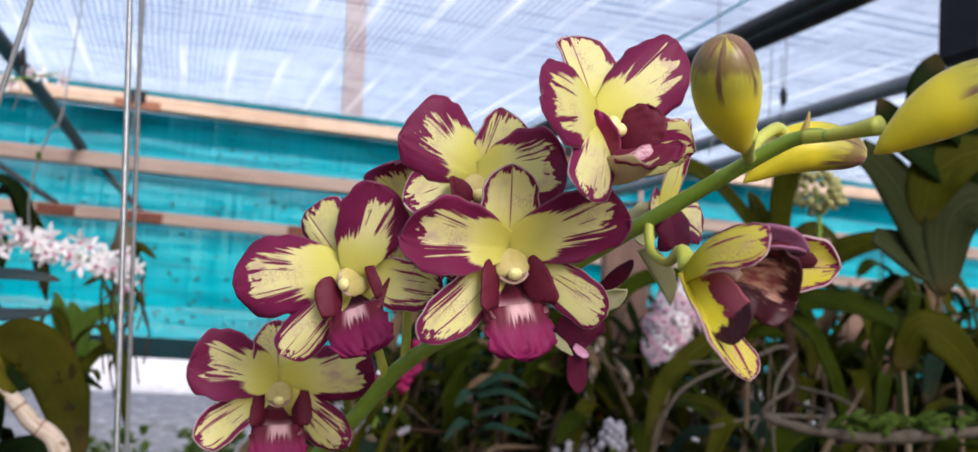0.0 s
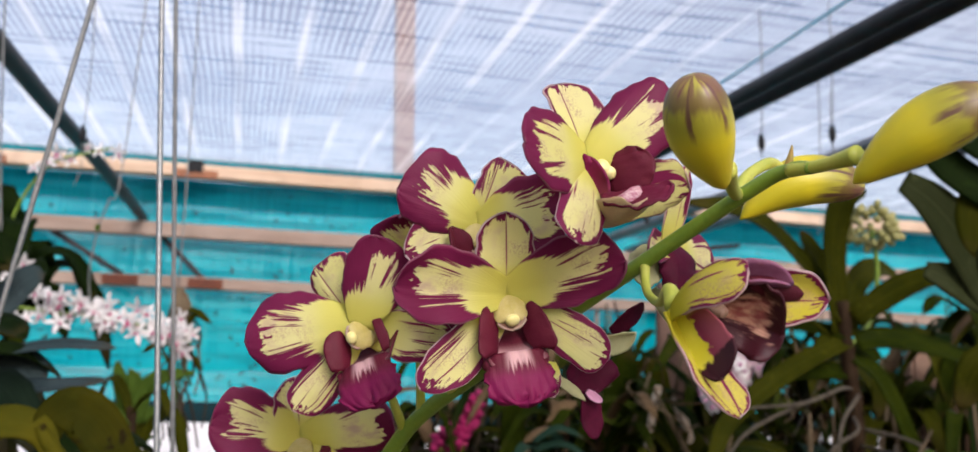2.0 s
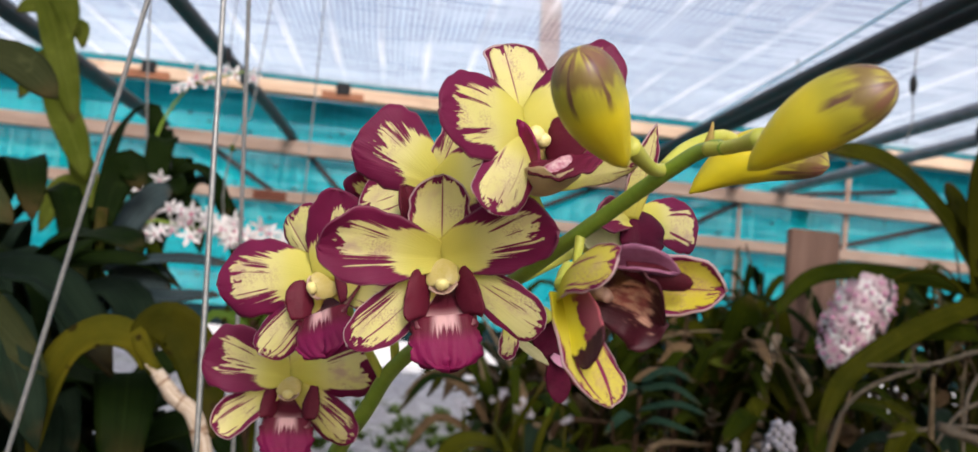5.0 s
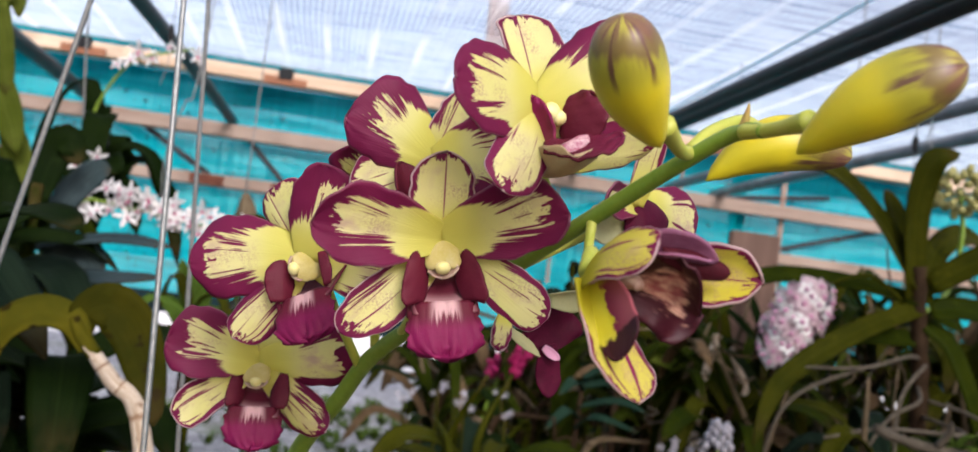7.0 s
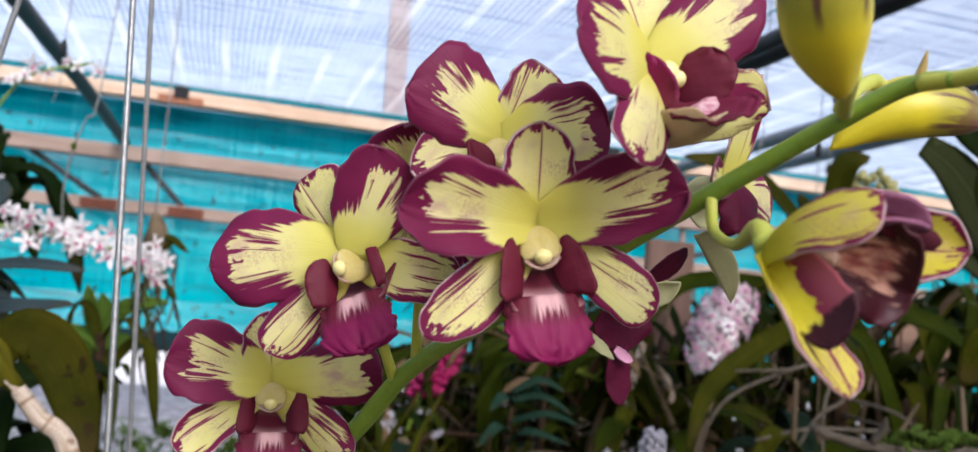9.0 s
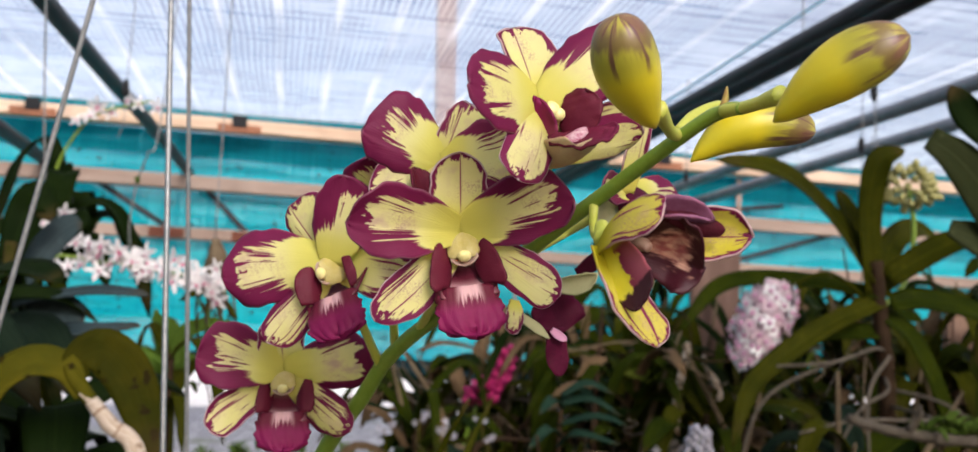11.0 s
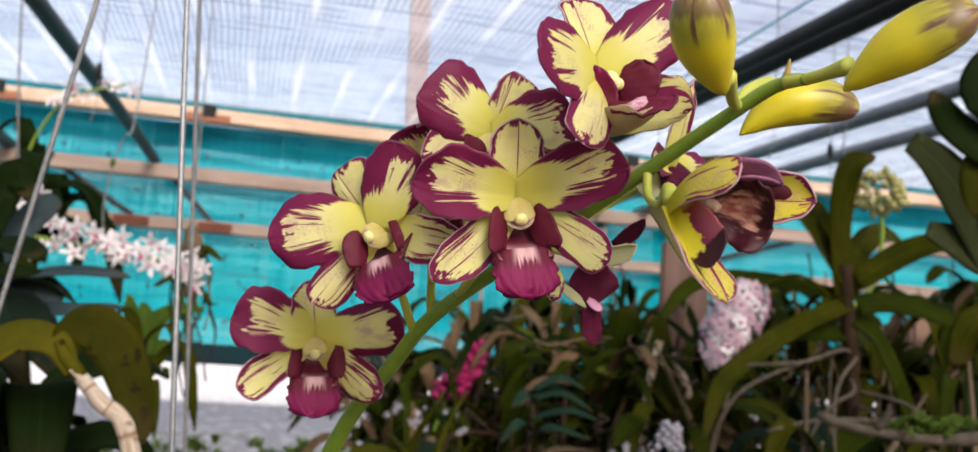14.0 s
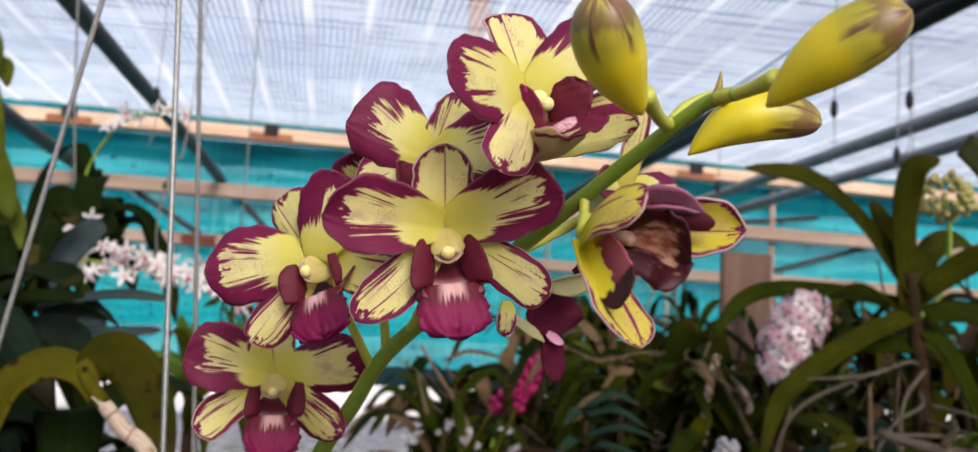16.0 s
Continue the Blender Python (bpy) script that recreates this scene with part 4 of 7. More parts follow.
for x in (-4.3, -1.5, 2.4, 6.3):
    solo("wall_post", block("wall_post", (x - 0.03, -3.46, Z0), (x + 0.03, -3.40, 2.25), M_BATTEN), "weathered timber upright of the shade house", "post", kind="structure")

# bars between the battens and the net, standing in for roof pipes that run on
for pts in ([(-0.352, 1.975), (-0.129, 1.760)], [(-0.756, 1.945), (-0.464, 1.775)], [(1.429, 2.19), (1.059, 1.99), (0.506, 1.727)], [(2.369, 2.07), (1.735, 1.976), (1.416, 1.822)], [(1.95, 1.74), (2.75, 1.98)]):
    solo("pipe_stand_in", tube("pipe_stand_in", [(x, WALL + 0.020, z) for x, z in pts], [0.0115], M_PIPE, 8, 10), "dark bar standing in for a roof pipe that runs on behind the battens", "brace", "steel braces")
for x in (-0.129, -0.464, 0.52):
    br = thing("bracket", (x, WALL - 0.04, 1.745), "rusty strap that ties a bar to the lower batten", "bracket", "rusty straps")
    part("strap", block("strap", (x - 0.07, WALL - 0.0455, 1.728), (x + 0.07, WALL - 0.0405, 1.768), M_RUST, 0.001), br)
# thin uprights nailed on the net
for x, w in ((1.052, 0.006), (1.627, 0.007), (2.135, 0.012)):
    solo("lath", block("lath", (x - w, WALL + 0.006, 1.50), (x + w, WALL + 0.016, 2.19), M_BATTEN, 0.002), "thin weathered lath upright on the net", "lath", "laths on the net")
# dead leaves and bits caught in the net
r = random.Random(77)
vs, fs = [], []
for i in range(420):
    x = r.uniform(-1.4, 0.55) if i % 3 else r.uniform(0.55, 2.6)
    z = 1.25 + 0.9 * r.random() ** 1.3
    s = r.uniform(0.003, 0.012)
    a = r.uniform(0, 6.28)
    y = WALL + 0.05 + billow(x, z, 0.025) - 0.002
    b = len(vs)
    for u, w, h in ((-1.4, 0, 0), (0, -0.5, 0.4), (1.4, 0, 0.1), (0.1, 0.5, 0.5), (0, 0, 0.9)):
        vs.append((x + s * (u * math.cos(a) - w * math.sin(a)), y - h * s, z + s * (u * math.sin(a) + w * math.cos(a))))
    fs += [(b, b + 1, b + 4), (b + 1, b + 2, b + 4), (b + 2, b + 3, b + 4), (b + 3, b, b + 4)]
solo("dead_leaves", mesh_of("dead_leaves", vs, fs, M_TRUNK), "dry leaf scraps caught in the teal net", "debris", kind="stuff")

# weeds on the gravel outside the net
r = random.Random(91)
q = thing("weeds", (0.0, 5.2, Z0), "scattered green weeds on the gravel outside", "weeds", kind="stuff")
vs, fs = [], []
for i in range(150):
    cx, cy = r.uniform(-1.2, 1.2), r.uniform(4.6, 11.0)
    for j in range(16):
        a, l = r.uniform(0, 6.28), r.uniform(0.04, 0.13)
        d = V(math.cos(a), math.sin(a), 0)
        s = V(-d[1], d[0], 0) * 0.014
        c = V(cx, cy, Z0) + d * 0.02
        b = len(vs)
        vs += [c - s * 0.4, c + s * 0.4, c + d * l * 0.5 - s + V(0, 0, l * 0.8), c + d * l * 0.5 + s + V(0, 0, l * 0.8), c + d * l + V(0, 0, l * 0.9)]
        fs += [(b, b + 1, b + 3, b + 2), (b + 2, b + 3, b + 4)]
part("blades", mesh_of("weed_blades", vs, fs, M_MOSS), q)


# ---------------------------------------------------------------- the orchid spray
POT = V(0.03, 0.50, 0.93)
spray = thing("orchid_spray", tuple(POT), "arching orchid spray with yellow and purple flowers and buds", "orchid")
STEM = [(0.035, 0.50, 0.97), (0.035, 0.49, 1.12), (0.05, 0.45, 1.27), (0.0665, 0.408, 1.338), (0.0808, 0.3691, 1.3709), (0.0919, 0.3371, 1.3936), (0.1206, 0.279, 1.4236), (0.1493, 0.2209, 1.4536), (0.1555, 0.2074, 1.4586), (0.1565, 0.1985, 1.4575)]
part("stem", tube("stem", STEM, [0.0055, 0.005, 0.0043, 0.0036, 0.0031, 0.0028, 0.0024, 0.0020, 0.0018, 0.0016], M_STEM, 70, 14), spray, "smooth green flower stem")
part("bract", tube("bract", [(0.1552, 0.2075, 1.4590), (0.1555, 0.2065, 1.4615), (0.1553, 0.2052, 1.4645)], [0.0011, 0.0009, 0.0002], M_BRACT, 8, 8), spray, "pointed brown-tipped bract")


STEM_LINE = spline(STEM, 271)


def on_stem(f):
    """A point on the stem, f from its lower bend (0) to the upper fork (1)."""
    return tuple(STEM_LINE[int(round((4 + 3 * f) * 30))])


def hood(fl, p0, cap, ax, w, f):
    """The column: a flared hood, the pale hollow under it, and the cap at its lip."""
    p0 = p0 + f * 0.0008
    e = cap + ax * 0.0010
    mid = (p0 + e) / 2 - f * 0.0012
    part("column", leafy("column", p0 - ax * 0.0036, e, mid + w * 0.0047 + ax * 0.0018, mid - w * 0.0047 + ax * 0.0018, M_COLUMN, bulge=0.07, claw=0.56, blunt=0.30, wave=0.02, seed=3, swell=3.0, front=f), fl, "waxy cream column with a flared hood")
    part("column_foot", leafy("column_foot", e - ax * 0.0030 - f * 0.0024, e + ax * 0.0034 - f * 0.0020, e + w * 0.0040 - f * 0.0008, e - w * 0.0040 - f * 0.0008, M_FOOT, bulge=-0.05, claw=0.8, blunt=0.4, wave=0.02, seed=4, front=f), fl, "pale translucent hollow under the hood")
    part("anther_cap", ball("anther_cap", cap + f * 0.0010 + ax * 0.0010, (0.0021, 0.0016), M_CAP, ax, 14, 10), fl, "pale yellow anther cap")


def flower(c, face, up, petals, sepals, lip, column, root, label, seed, wide=(0.0252, 0.0180, 0.0175), knee=None):
    """An open flower: c where its parts meet; petals, sepals: each a tip, or a tip and the two widest points; column: where it
    springs and its cap; root: where its stalk leaves the stem."""
    c, f = V(*c), unit(V(*face))
    z = unit(V(*up) - f * (V(*up) @ f))
    back = c - f * 0.010 - z * 0.002
    pts = [c - f * 0.001, c - f * 0.006, knee if knee is not None else back * 0.6 + V(*root) * 0.4 - z * 0.003, root]
    fl = part("flower", tube("flower", pts, [0.0030, 0.0022, 0.0015, 0.0017], M_PEDICEL, 18, 10), spray, label)
    for i, at in enumerate(list(petals) + list(sepals)):
        petal = i < len(petals)
        k = i - len(petals)
        name = "petal" if petal else ("dorsal_sepal" if k == 0 else "lateral_sepal")
        mat = M_PETAL if petal else (M_SEPAL if k == 0 else M_SIDE)
        tip = at[0] if isinstance(at[0], tuple) else at
        d = unit(V(*tip) - c)
        b = c - d * 0.0004 + f * (0.0002 if petal else -0.0008)
        if isinstance(at[0], tuple):
            me = leafy(name, b, *at, mat, front=f, bulge=0.03, claw=0.36 if petal else 0.46, blunt=0.48 if petal else (0.5 if k == 0 else 0.62), wave=0.035 if petal else 0.015, seed=seed * 7 + i)
        elif petal:
            me = tepal(name, b, tip, f, wide[0], mat, bulge=0.07, cup=0.07, wave=0.055, seed=seed * 7 + i)
        else:
            me = tepal(name, b, tip, f, wide[1] if k == 0 else wide[2], mat, bulge=0.06, cup=0.10, peak=0.52, claw=0.45, blunt=0.5 if k == 0 else 0.58, wave=0.02, seed=seed * 7 + 3 + k)
        part(name, me, fl)
    if lip is not None:
        part("lip", lip, fl, "ruffled deep purple lip with a pale throat")
    if column is not None:
        p0, cap = V(*column[0]), V(*column[1])
        ax = unit(cap - p0)
        w = unit(np.cross(ax, f))
        hood(fl, p0, cap, ax, w, f)
    return fl


# the large flower in the middle
flower((0.0986, 0.2625, 1.4288), (-0.16, -0.98, -0.06), (0, 0, 1),
       [((0.0645, 0.2510, 1.4285), (0.0774, 0.2470, 1.4396), (0.0768, 0.2540, 1.4190)), ((0.1289, 0.2476, 1.4385), (0.1164, 0.2560, 1.4259), (0.1122, 0.2460, 1.4455))],
       [((0.0965, 0.2578, 1.4518), (0.0880, 0.2570, 1.4403), (0.1052, 0.2570, 1.4417)), ((0.0749, 0.2636, 1.4016), (0.0909, 0.2620, 1.4066), (0.0765, 0.2620, 1.4119)), ((0.1297, 0.2614, 1.4119), (0.1238, 0.2600, 1.4223), (0.1221, 0.2630, 1.4080))],
       open_lip("lip", (0.1000, 0.2640, 1.4185), ((0.0926, 0.2575, 1.4106), (0.1099, 0.2575, 1.4135)), ((0.0922, 0.2555, 1.4032), (0.1118, 0.2547, 1.4050)), (0.1032, 0.2545, 1.4000),
                [((0.0928, 0.2605, 1.4252), (0.0894, 0.2555, 1.4128)), ((0.1042, 0.2610, 1.4276), (0.1114, 0.2545, 1.4167))], 1, M_LIP),
       ((0.0988, 0.2630, 1.4278), (0.0994, 0.2592, 1.4222)), on_stem(0.40), "fully open yellow orchid flower with jagged purple margins", 1)
# the flower at its lower side
flower((0.0625, 0.3095, 1.4205), (-0.47, -0.87, -0.15), (-0.10, 0, 1),
       [((0.0279, 0.3210, 1.4139), (0.0393, 0.3197, 1.4308), (0.0423, 0.3188, 1.4049)), ((0.0652, 0.2985, 1.4485), (0.0776, 0.3000, 1.4351), (0.0564, 0.3051, 1.4369))],
       [((0.0484, 0.3190, 1.4394), (0.0502, 0.3200, 1.4292), (0.0584, 0.3117, 1.4433)), ((0.0441, 0.3180, 1.3929), (0.0555, 0.3170, 1.3943), (0.0434, 0.3190, 1.4017)), (0.0960, 0.3200, 1.4170)],
       open_lip("lip", (0.0682, 0.3150, 1.4161), ((0.0572, 0.3075, 1.4045), (0.0714, 0.3015, 1.4125)), ((0.0559, 0.3045, 1.3997), (0.0740, 0.2945, 1.4036)), (0.0670, 0.2975, 1.3972),
                [((0.0563, 0.3100, 1.4184), (0.0520, 0.3080, 1.4112)), ((0.0663, 0.3090, 1.4246), (0.0714, 0.3030, 1.4178))], 2, M_LIP, ear_inner=((0.0605, 0.3112, 1.4142), (0.0692, 0.3062, 1.4182))),
       ((0.0680, 0.3115, 1.4195), (0.0614, 0.3068, 1.4168)), on_stem(0.20), "open yellow and purple orchid flower turned aside", 2)
# the lowest flower
flower((0.0506, 0.3735, 1.3810), (-0.06, -0.99, -0.05), (0, 0, 1),
       [((0.0175, 0.3675, 1.3854), (0.0295, 0.3670, 1.3994), (0.0265, 0.3675, 1.3737)), ((0.0839, 0.3630, 1.3869), (0.0777, 0.3720, 1.3755), (0.0735, 0.3640, 1.3975))],
       [(0.0470, 0.3700, 1.4032), ((0.0223, 0.3755, 1.3585), (0.0307, 0.3720, 1.3553), (0.0270, 0.3725, 1.3709)), ((0.0777, 0.3697, 1.3585), (0.0743, 0.3725, 1.3703), (0.0647, 0.3755, 1.3585))],
       open_lip("lip", (0.0509, 0.3760, 1.3704), ((0.0422, 0.3685, 1.3643), (0.0604, 0.3675, 1.3648)), ((0.0413, 0.3660, 1.3577), (0.0618, 0.3660, 1.3584)), (0.0521, 0.3650, 1.3521),
                [((0.0442, 0.3735, 1.3785), (0.0405, 0.3680, 1.3676)), ((0.0587, 0.3735, 1.3791), (0.0630, 0.3685, 1.3692))], 3, M_LIP),
       ((0.0502, 0.3740, 1.3800), (0.0505, 0.3695, 1.3750)), on_stem(-0.12), "lowest open orchid flower, pale yellow with purple margins", 3)
# the top flower
top = flower((0.1165, 0.2460, 1.4665), (0.10, -0.93, 0.25), (-0.15, 0.2, 1),
             [((0.0928, 0.2281, 1.4649), (0.1008, 0.2373, 1.4771), (0.1067, 0.2363, 1.4538)), ((0.1387, 0.2440, 1.4903), (0.1383, 0.2440, 1.4699), (0.1241, 0.2475, 1.4848))],
             [((0.1092, 0.2529, 1.4891), (0.1045, 0.2480, 1.4837), (0.1221, 0.2475, 1.4822)), ((0.1077, 0.2297, 1.4406), (0.1185, 0.2385, 1.4460), (0.1033, 0.2335, 1.4489))],
             None, None, on_stem(0.78), "topmost open orchid flower, tilted upwards", 4)
part("lateral_sepal", leafy("sepal", (0.1237, 0.2535, 1.4511), (0.1513, 0.2535, 1.4614), (0.1407, 0.2500, 1.4697), (0.1421, 0.2590, 1.4543), M_CLEAR, bulge=-0.06, claw=0.5, blunt=0.45, seed=45), top, "yellow sepal with a few purple streaks")
lip = part("lip", folded_lip("lip", [((0.1193, 0.2465, 1.4492), (0.1148, 0.2430, 1.4667), (0.1123, 0.2445, 1.4564), (0.1202, 0.2385, 1.4578), 0.04, 0.60, 0.75, 1.14), ((0.1255, 0.2430, 1.4554), (0.1284, 0.2400, 1.4694), (0.1233, 0.2450, 1.4654), (0.1325, 0.2365, 1.4614), 0.05, 0.55, 0.35, 0.20), ((0.1178, 0.2385, 1.4541), (0.1362, 0.2335, 1.4580), (0.1246, 0.2295, 1.4505), (0.1306, 0.2385, 1.4585), -0.04, 0.45, 0.40, 0.53)], M_LIP), top, "folded deep maroon lip with two upright side lobes")
part("lip_crest", leafy("lip_crest", (0.1209, 0.2340, 1.4526), (0.1283, 0.2370, 1.4578), (0.1236, 0.2375, 1.4555), (0.1257, 0.2335, 1.4531), M_CREST, bulge=0.05, claw=0.5, blunt=0.6, wave=0.10, seed=47), lip, "pale pink crest of the lip")
part("lip_tube", leafy("lip_tube", (0.1214, 0.2500, 1.4480), (0.1238, 0.2300, 1.4511), (0.1165, 0.2420, 1.4530), (0.1310, 0.2390, 1.4526), M_TUBE, bulge=0.08, claw=0.7, blunt=0.35, seed=44), lip, "pale tan underside of the lip")
part("throat", leafy("throat", (0.1244, 0.2455, 1.4532), (0.1227, 0.2490, 1.4679), (0.1177, 0.2480, 1.4596), (0.1313, 0.2440, 1.4601), M_FOOT, bulge=-0.05, claw=0.75, blunt=0.35, seed=46), lip, "rose-streaked hollow of the lip")
part("column", tube("column", [(0.1203, 0.2490, 1.4587), (0.1195, 0.2465, 1.4614), (0.1196, 0.2445, 1.4638)], [0.0038, 0.0040, 0.0030], M_COLUMN, 14, 16), top, "waxy cream column")
part("anther_cap", ball("anther_cap", (0.1197, 0.2425, 1.4634), (0.0026, 0.0021), M_CAP, (0.5, -0.6, 0.3), 14, 10), top, "pale yellow anther cap")
part("anther_cap", ball("anther_cap", (0.1217, 0.2427, 1.4621), (0.0021, 0.0019), M_CAP, (0.3, -0.6, -0.6), 14, 10), top, "pale yellow anther cap")
# the flower behind the middle one
flower((0.0955, 0.2880, 1.4525), (-0.05, -1.0, 0.05), (0.02, 0, 1), [((0.0693, 0.2840, 1.4610), (0.0846, 0.2855, 1.4746), (0.0797, 0.2870, 1.4496)), (0.1230, 0.2820, 1.4580)],
       [((0.1022, 0.2865, 1.4742), (0.0937, 0.2865, 1.4631), (0.1116, 0.2865, 1.4647)), (0.0735, 0.2890, 1.4415), (0.1180, 0.2870, 1.4330)],
       lip_mesh("lip", (0.0955, 0.2880, 1.4525), (-0.05, -1.0, 0.05), (0.02, 0, 1), (0.0955, 0.2790, 1.4240), 0.0190, seed=5), ((0.0955, 0.2880, 1.4515), (0.0955, 0.2845, 1.4465)), on_stem(0.55), "orchid flower half hidden behind another one", 5)
# a flower at the back, of which a petal shows
flower((0.0860, 0.3220, 1.4440), (0.35, 0.93, 0.05), (0, 0, 1), [(0.0735, 0.3080, 1.4570), (0.1100, 0.3280, 1.4480)],
       [(0.0900, 0.3200, 1.4590), (0.0800, 0.3300, 1.4200), (0.1080, 0.3280, 1.4220)], lip_mesh("lip", (0.0860, 0.3220, 1.4440), (0.35, 0.93, 0.05), (0, 0, 1), (0.0900, 0.3340, 1.4180), 0.0180, seed=6), None, on_stem(0.30), "orchid flower that faces away, its purple petal showing", 6)
# the half-open flower
hf = part("flower", tube("flower", [(0.1245, 0.2068, 1.4235), (0.1263, 0.214, 1.4278), (0.1308, 0.229, 1.4259), (0.1338, 0.244, 1.43), on_stem(0.82)], [0.0026, 0.0017, 0.0012, 0.0012, 0.0015], M_PEDICEL, 22, 10), spray, "half-open nodding orchid flower with striped purple tepals")
part("dorsal_sepal", leafy("sepal", (0.1234, 0.2064, 1.4228), (0.1308, 0.1840, 1.4301), (0.1259, 0.1860, 1.4227), (0.1278, 0.1970, 1.4317), M_YOUNG, bulge=-0.12, claw=0.55, blunt=0.42, seed=61), hf)
part("petal", leafy("petal", (0.1270, 0.2050, 1.4265), (0.1461, 0.1914, 1.4283), (0.1360, 0.1868, 1.4282), (0.1388, 0.1895, 1.4332), M_LILAC, bulge=-0.10, claw=0.5, blunt=0.6, seed=62), hf, "purple-backed petal arched over the lip")
part("petal_underside", leafy("petal_underside", (0.1341, 0.1900, 1.4284), (0.1497, 0.1930, 1.4263), (0.1421, 0.1920, 1.4246), (0.1430, 0.1925, 1.4293), M_DUSK, bulge=-0.06, claw=0.5, blunt=0.5, seed=67), hf, "dark maroon underside of the arched petal")
part("lateral_sepal", leafy("sepal", (0.1270, 0.2055, 1.4240), (0.1583, 0.1956, 1.4256), (0.1483, 0.1960, 1.4324), (0.1460, 0.1970, 1.4189), M_YOUNG, bulge=-0.05, claw=0.5, blunt=0.75, seed=63), hf)
part("petal", leafy("petal", (0.1246, 0.2058, 1.4240), (0.1284, 0.1910, 1.4068), (0.1304, 0.1900, 1.4152), (0.1238, 0.2035, 1.4143), M_BLOTCH, bulge=-0.04, claw=0.55, blunt=0.45, seed=64), hf, "yellow petal with a rose blotch and a maroon tip")
part("lateral_sepal", leafy("sepal", (0.1242, 0.2072, 1.4220), (0.1348, 0.1953, 1.3984), (0.1377, 0.1990, 1.4045), (0.1236, 0.1950, 1.4071), M_YOUNG, bulge=0.0, claw=0.5, blunt=0.7, seed=65), hf)
part("lip", leafy("lip", (0.1310, 0.2020, 1.4215), (0.1438, 0.1920, 1.4168), (0.1361, 0.1880, 1.4279), (0.1389, 0.1955, 1.4114), M_CUP, bulge=-0.09, claw=0.6, blunt=0.32, wave=0.07, seed=66), hf, "dark purple cupped lip with a tan throat")
part("column", tube("column", [(0.1300, 0.2040, 1.4228), (0.1318, 0.2005, 1.4226), (0.1330, 0.1985, 1.4214)], [0.0018, 0.0020, 0.0012], M_FOOT, 12, 12), hf, "cream column")
# two flowers beyond the stem
fl = part("flower", tube("flower", [(0.1595, 0.284, 1.4478), (0.1555, 0.296, 1.4438), on_stem(0.66)], [0.0028, 0.0018, 0.0016], M_PEDICEL, 16, 10), spray, "orchid flower seen from its side beyond the stem")
part("dorsal_sepal", leafy("dorsal_sepal", (0.1572, 0.281, 1.4469), (0.1596, 0.2713, 1.4756), (0.1525, 0.274, 1.4558), (0.1615, 0.274, 1.4622), M_SEPAL, bulge=0.04, claw=0.6, blunt=0.8, seed=71), fl)
part("petal", leafy("petal", (0.1595, 0.284, 1.4478), (0.1415, 0.2607, 1.4438), (0.1465, 0.2674, 1.4519), (0.1489, 0.268, 1.4415), M_PETAL, bulge=0.05, claw=0.5, seed=72), fl)
part("petal", leafy("petal", (0.1595, 0.284, 1.4478), (0.1862, 0.306, 1.4488), (0.1753, 0.299, 1.4571), (0.1805, 0.3, 1.439), M_PETAL, bulge=0.04, claw=0.4, blunt=0.42, seed=73), fl)
part("lateral_sepal", leafy("lateral_sepal", (0.1591, 0.286, 1.4481), (0.1405, 0.2703, 1.4376), (0.1471, 0.281, 1.4478), (0.1522, 0.279, 1.4362), M_PALE, bulge=0.05, claw=0.5, seed=74), fl, "pale cream back of a sepal")
part("lateral_sepal", leafy("lateral_sepal", (0.1526, 0.288, 1.4339), (0.1797, 0.315, 1.4185), (0.1661, 0.304, 1.4277), (0.1715, 0.3, 1.4305), M_PALE, bulge=0.04, claw=0.6, blunt=0.9, seed=75), fl, "pale hanging sepal that ends in a point")
part("lip", leafy("lip", (0.1579, 0.284, 1.4504), (0.1585, 0.277, 1.4346), (0.1535, 0.28, 1.4419), (0.1685, 0.286, 1.4455), M_PURPLE, bulge=-0.12, claw=0.7, blunt=0.4, wave=0.05, seed=76), fl, "deep purple cupped lip")
fl = part("flower", tube("flower", [(0.1381, 0.306, 1.4134), (0.134, 0.304, 1.4164), on_stem(0.60)], [0.0024, 0.0016, 0.0016], M_PEDICEL, 14, 10), spray, "orchid flower that hangs facing away, purple lip below")
part("petal", leafy("petal", (0.1494, 0.31, 1.4218), (0.1615, 0.31, 1.4325), (0.1529, 0.308, 1.428), (0.1588, 0.311, 1.4251), M_PURPLE, bulge=0.05, claw=0.6, blunt=0.7, seed=81), fl, "dark purple petal with a pale back")
part("lateral_sepal", leafy("lateral_sepal", (0.1391, 0.302, 1.4181), (0.1518, 0.294, 1.4212), (0.1464, 0.299, 1.4137), (0.1444, 0.297, 1.42), M_PALE, bulge=0.05, claw=0.6, blunt=0.7, seed=82), fl, "pale cream sepal")
part("lip", leafy("lip", (0.1386, 0.308, 1.4139), (0.1448, 0.314, 1.3998), (0.1335, 0.309, 1.4061), (0.1542, 0.317, 1.4091), M_PURPLE, bulge=0.10, claw=0.6, blunt=0.4, wave=0.05, seed=83), fl, "deep purple hanging lip")
part("lip_lobe", leafy("lip_lobe", (0.1434, 0.313, 1.4022), (0.1469, 0.316, 1.3856), (0.1404, 0.314, 1.3935), (0.1489, 0.317, 1.3947), M_PURPLE, bulge=0.06, claw=0.7, blunt=0.4, wave=0.06, seed=84), fl)
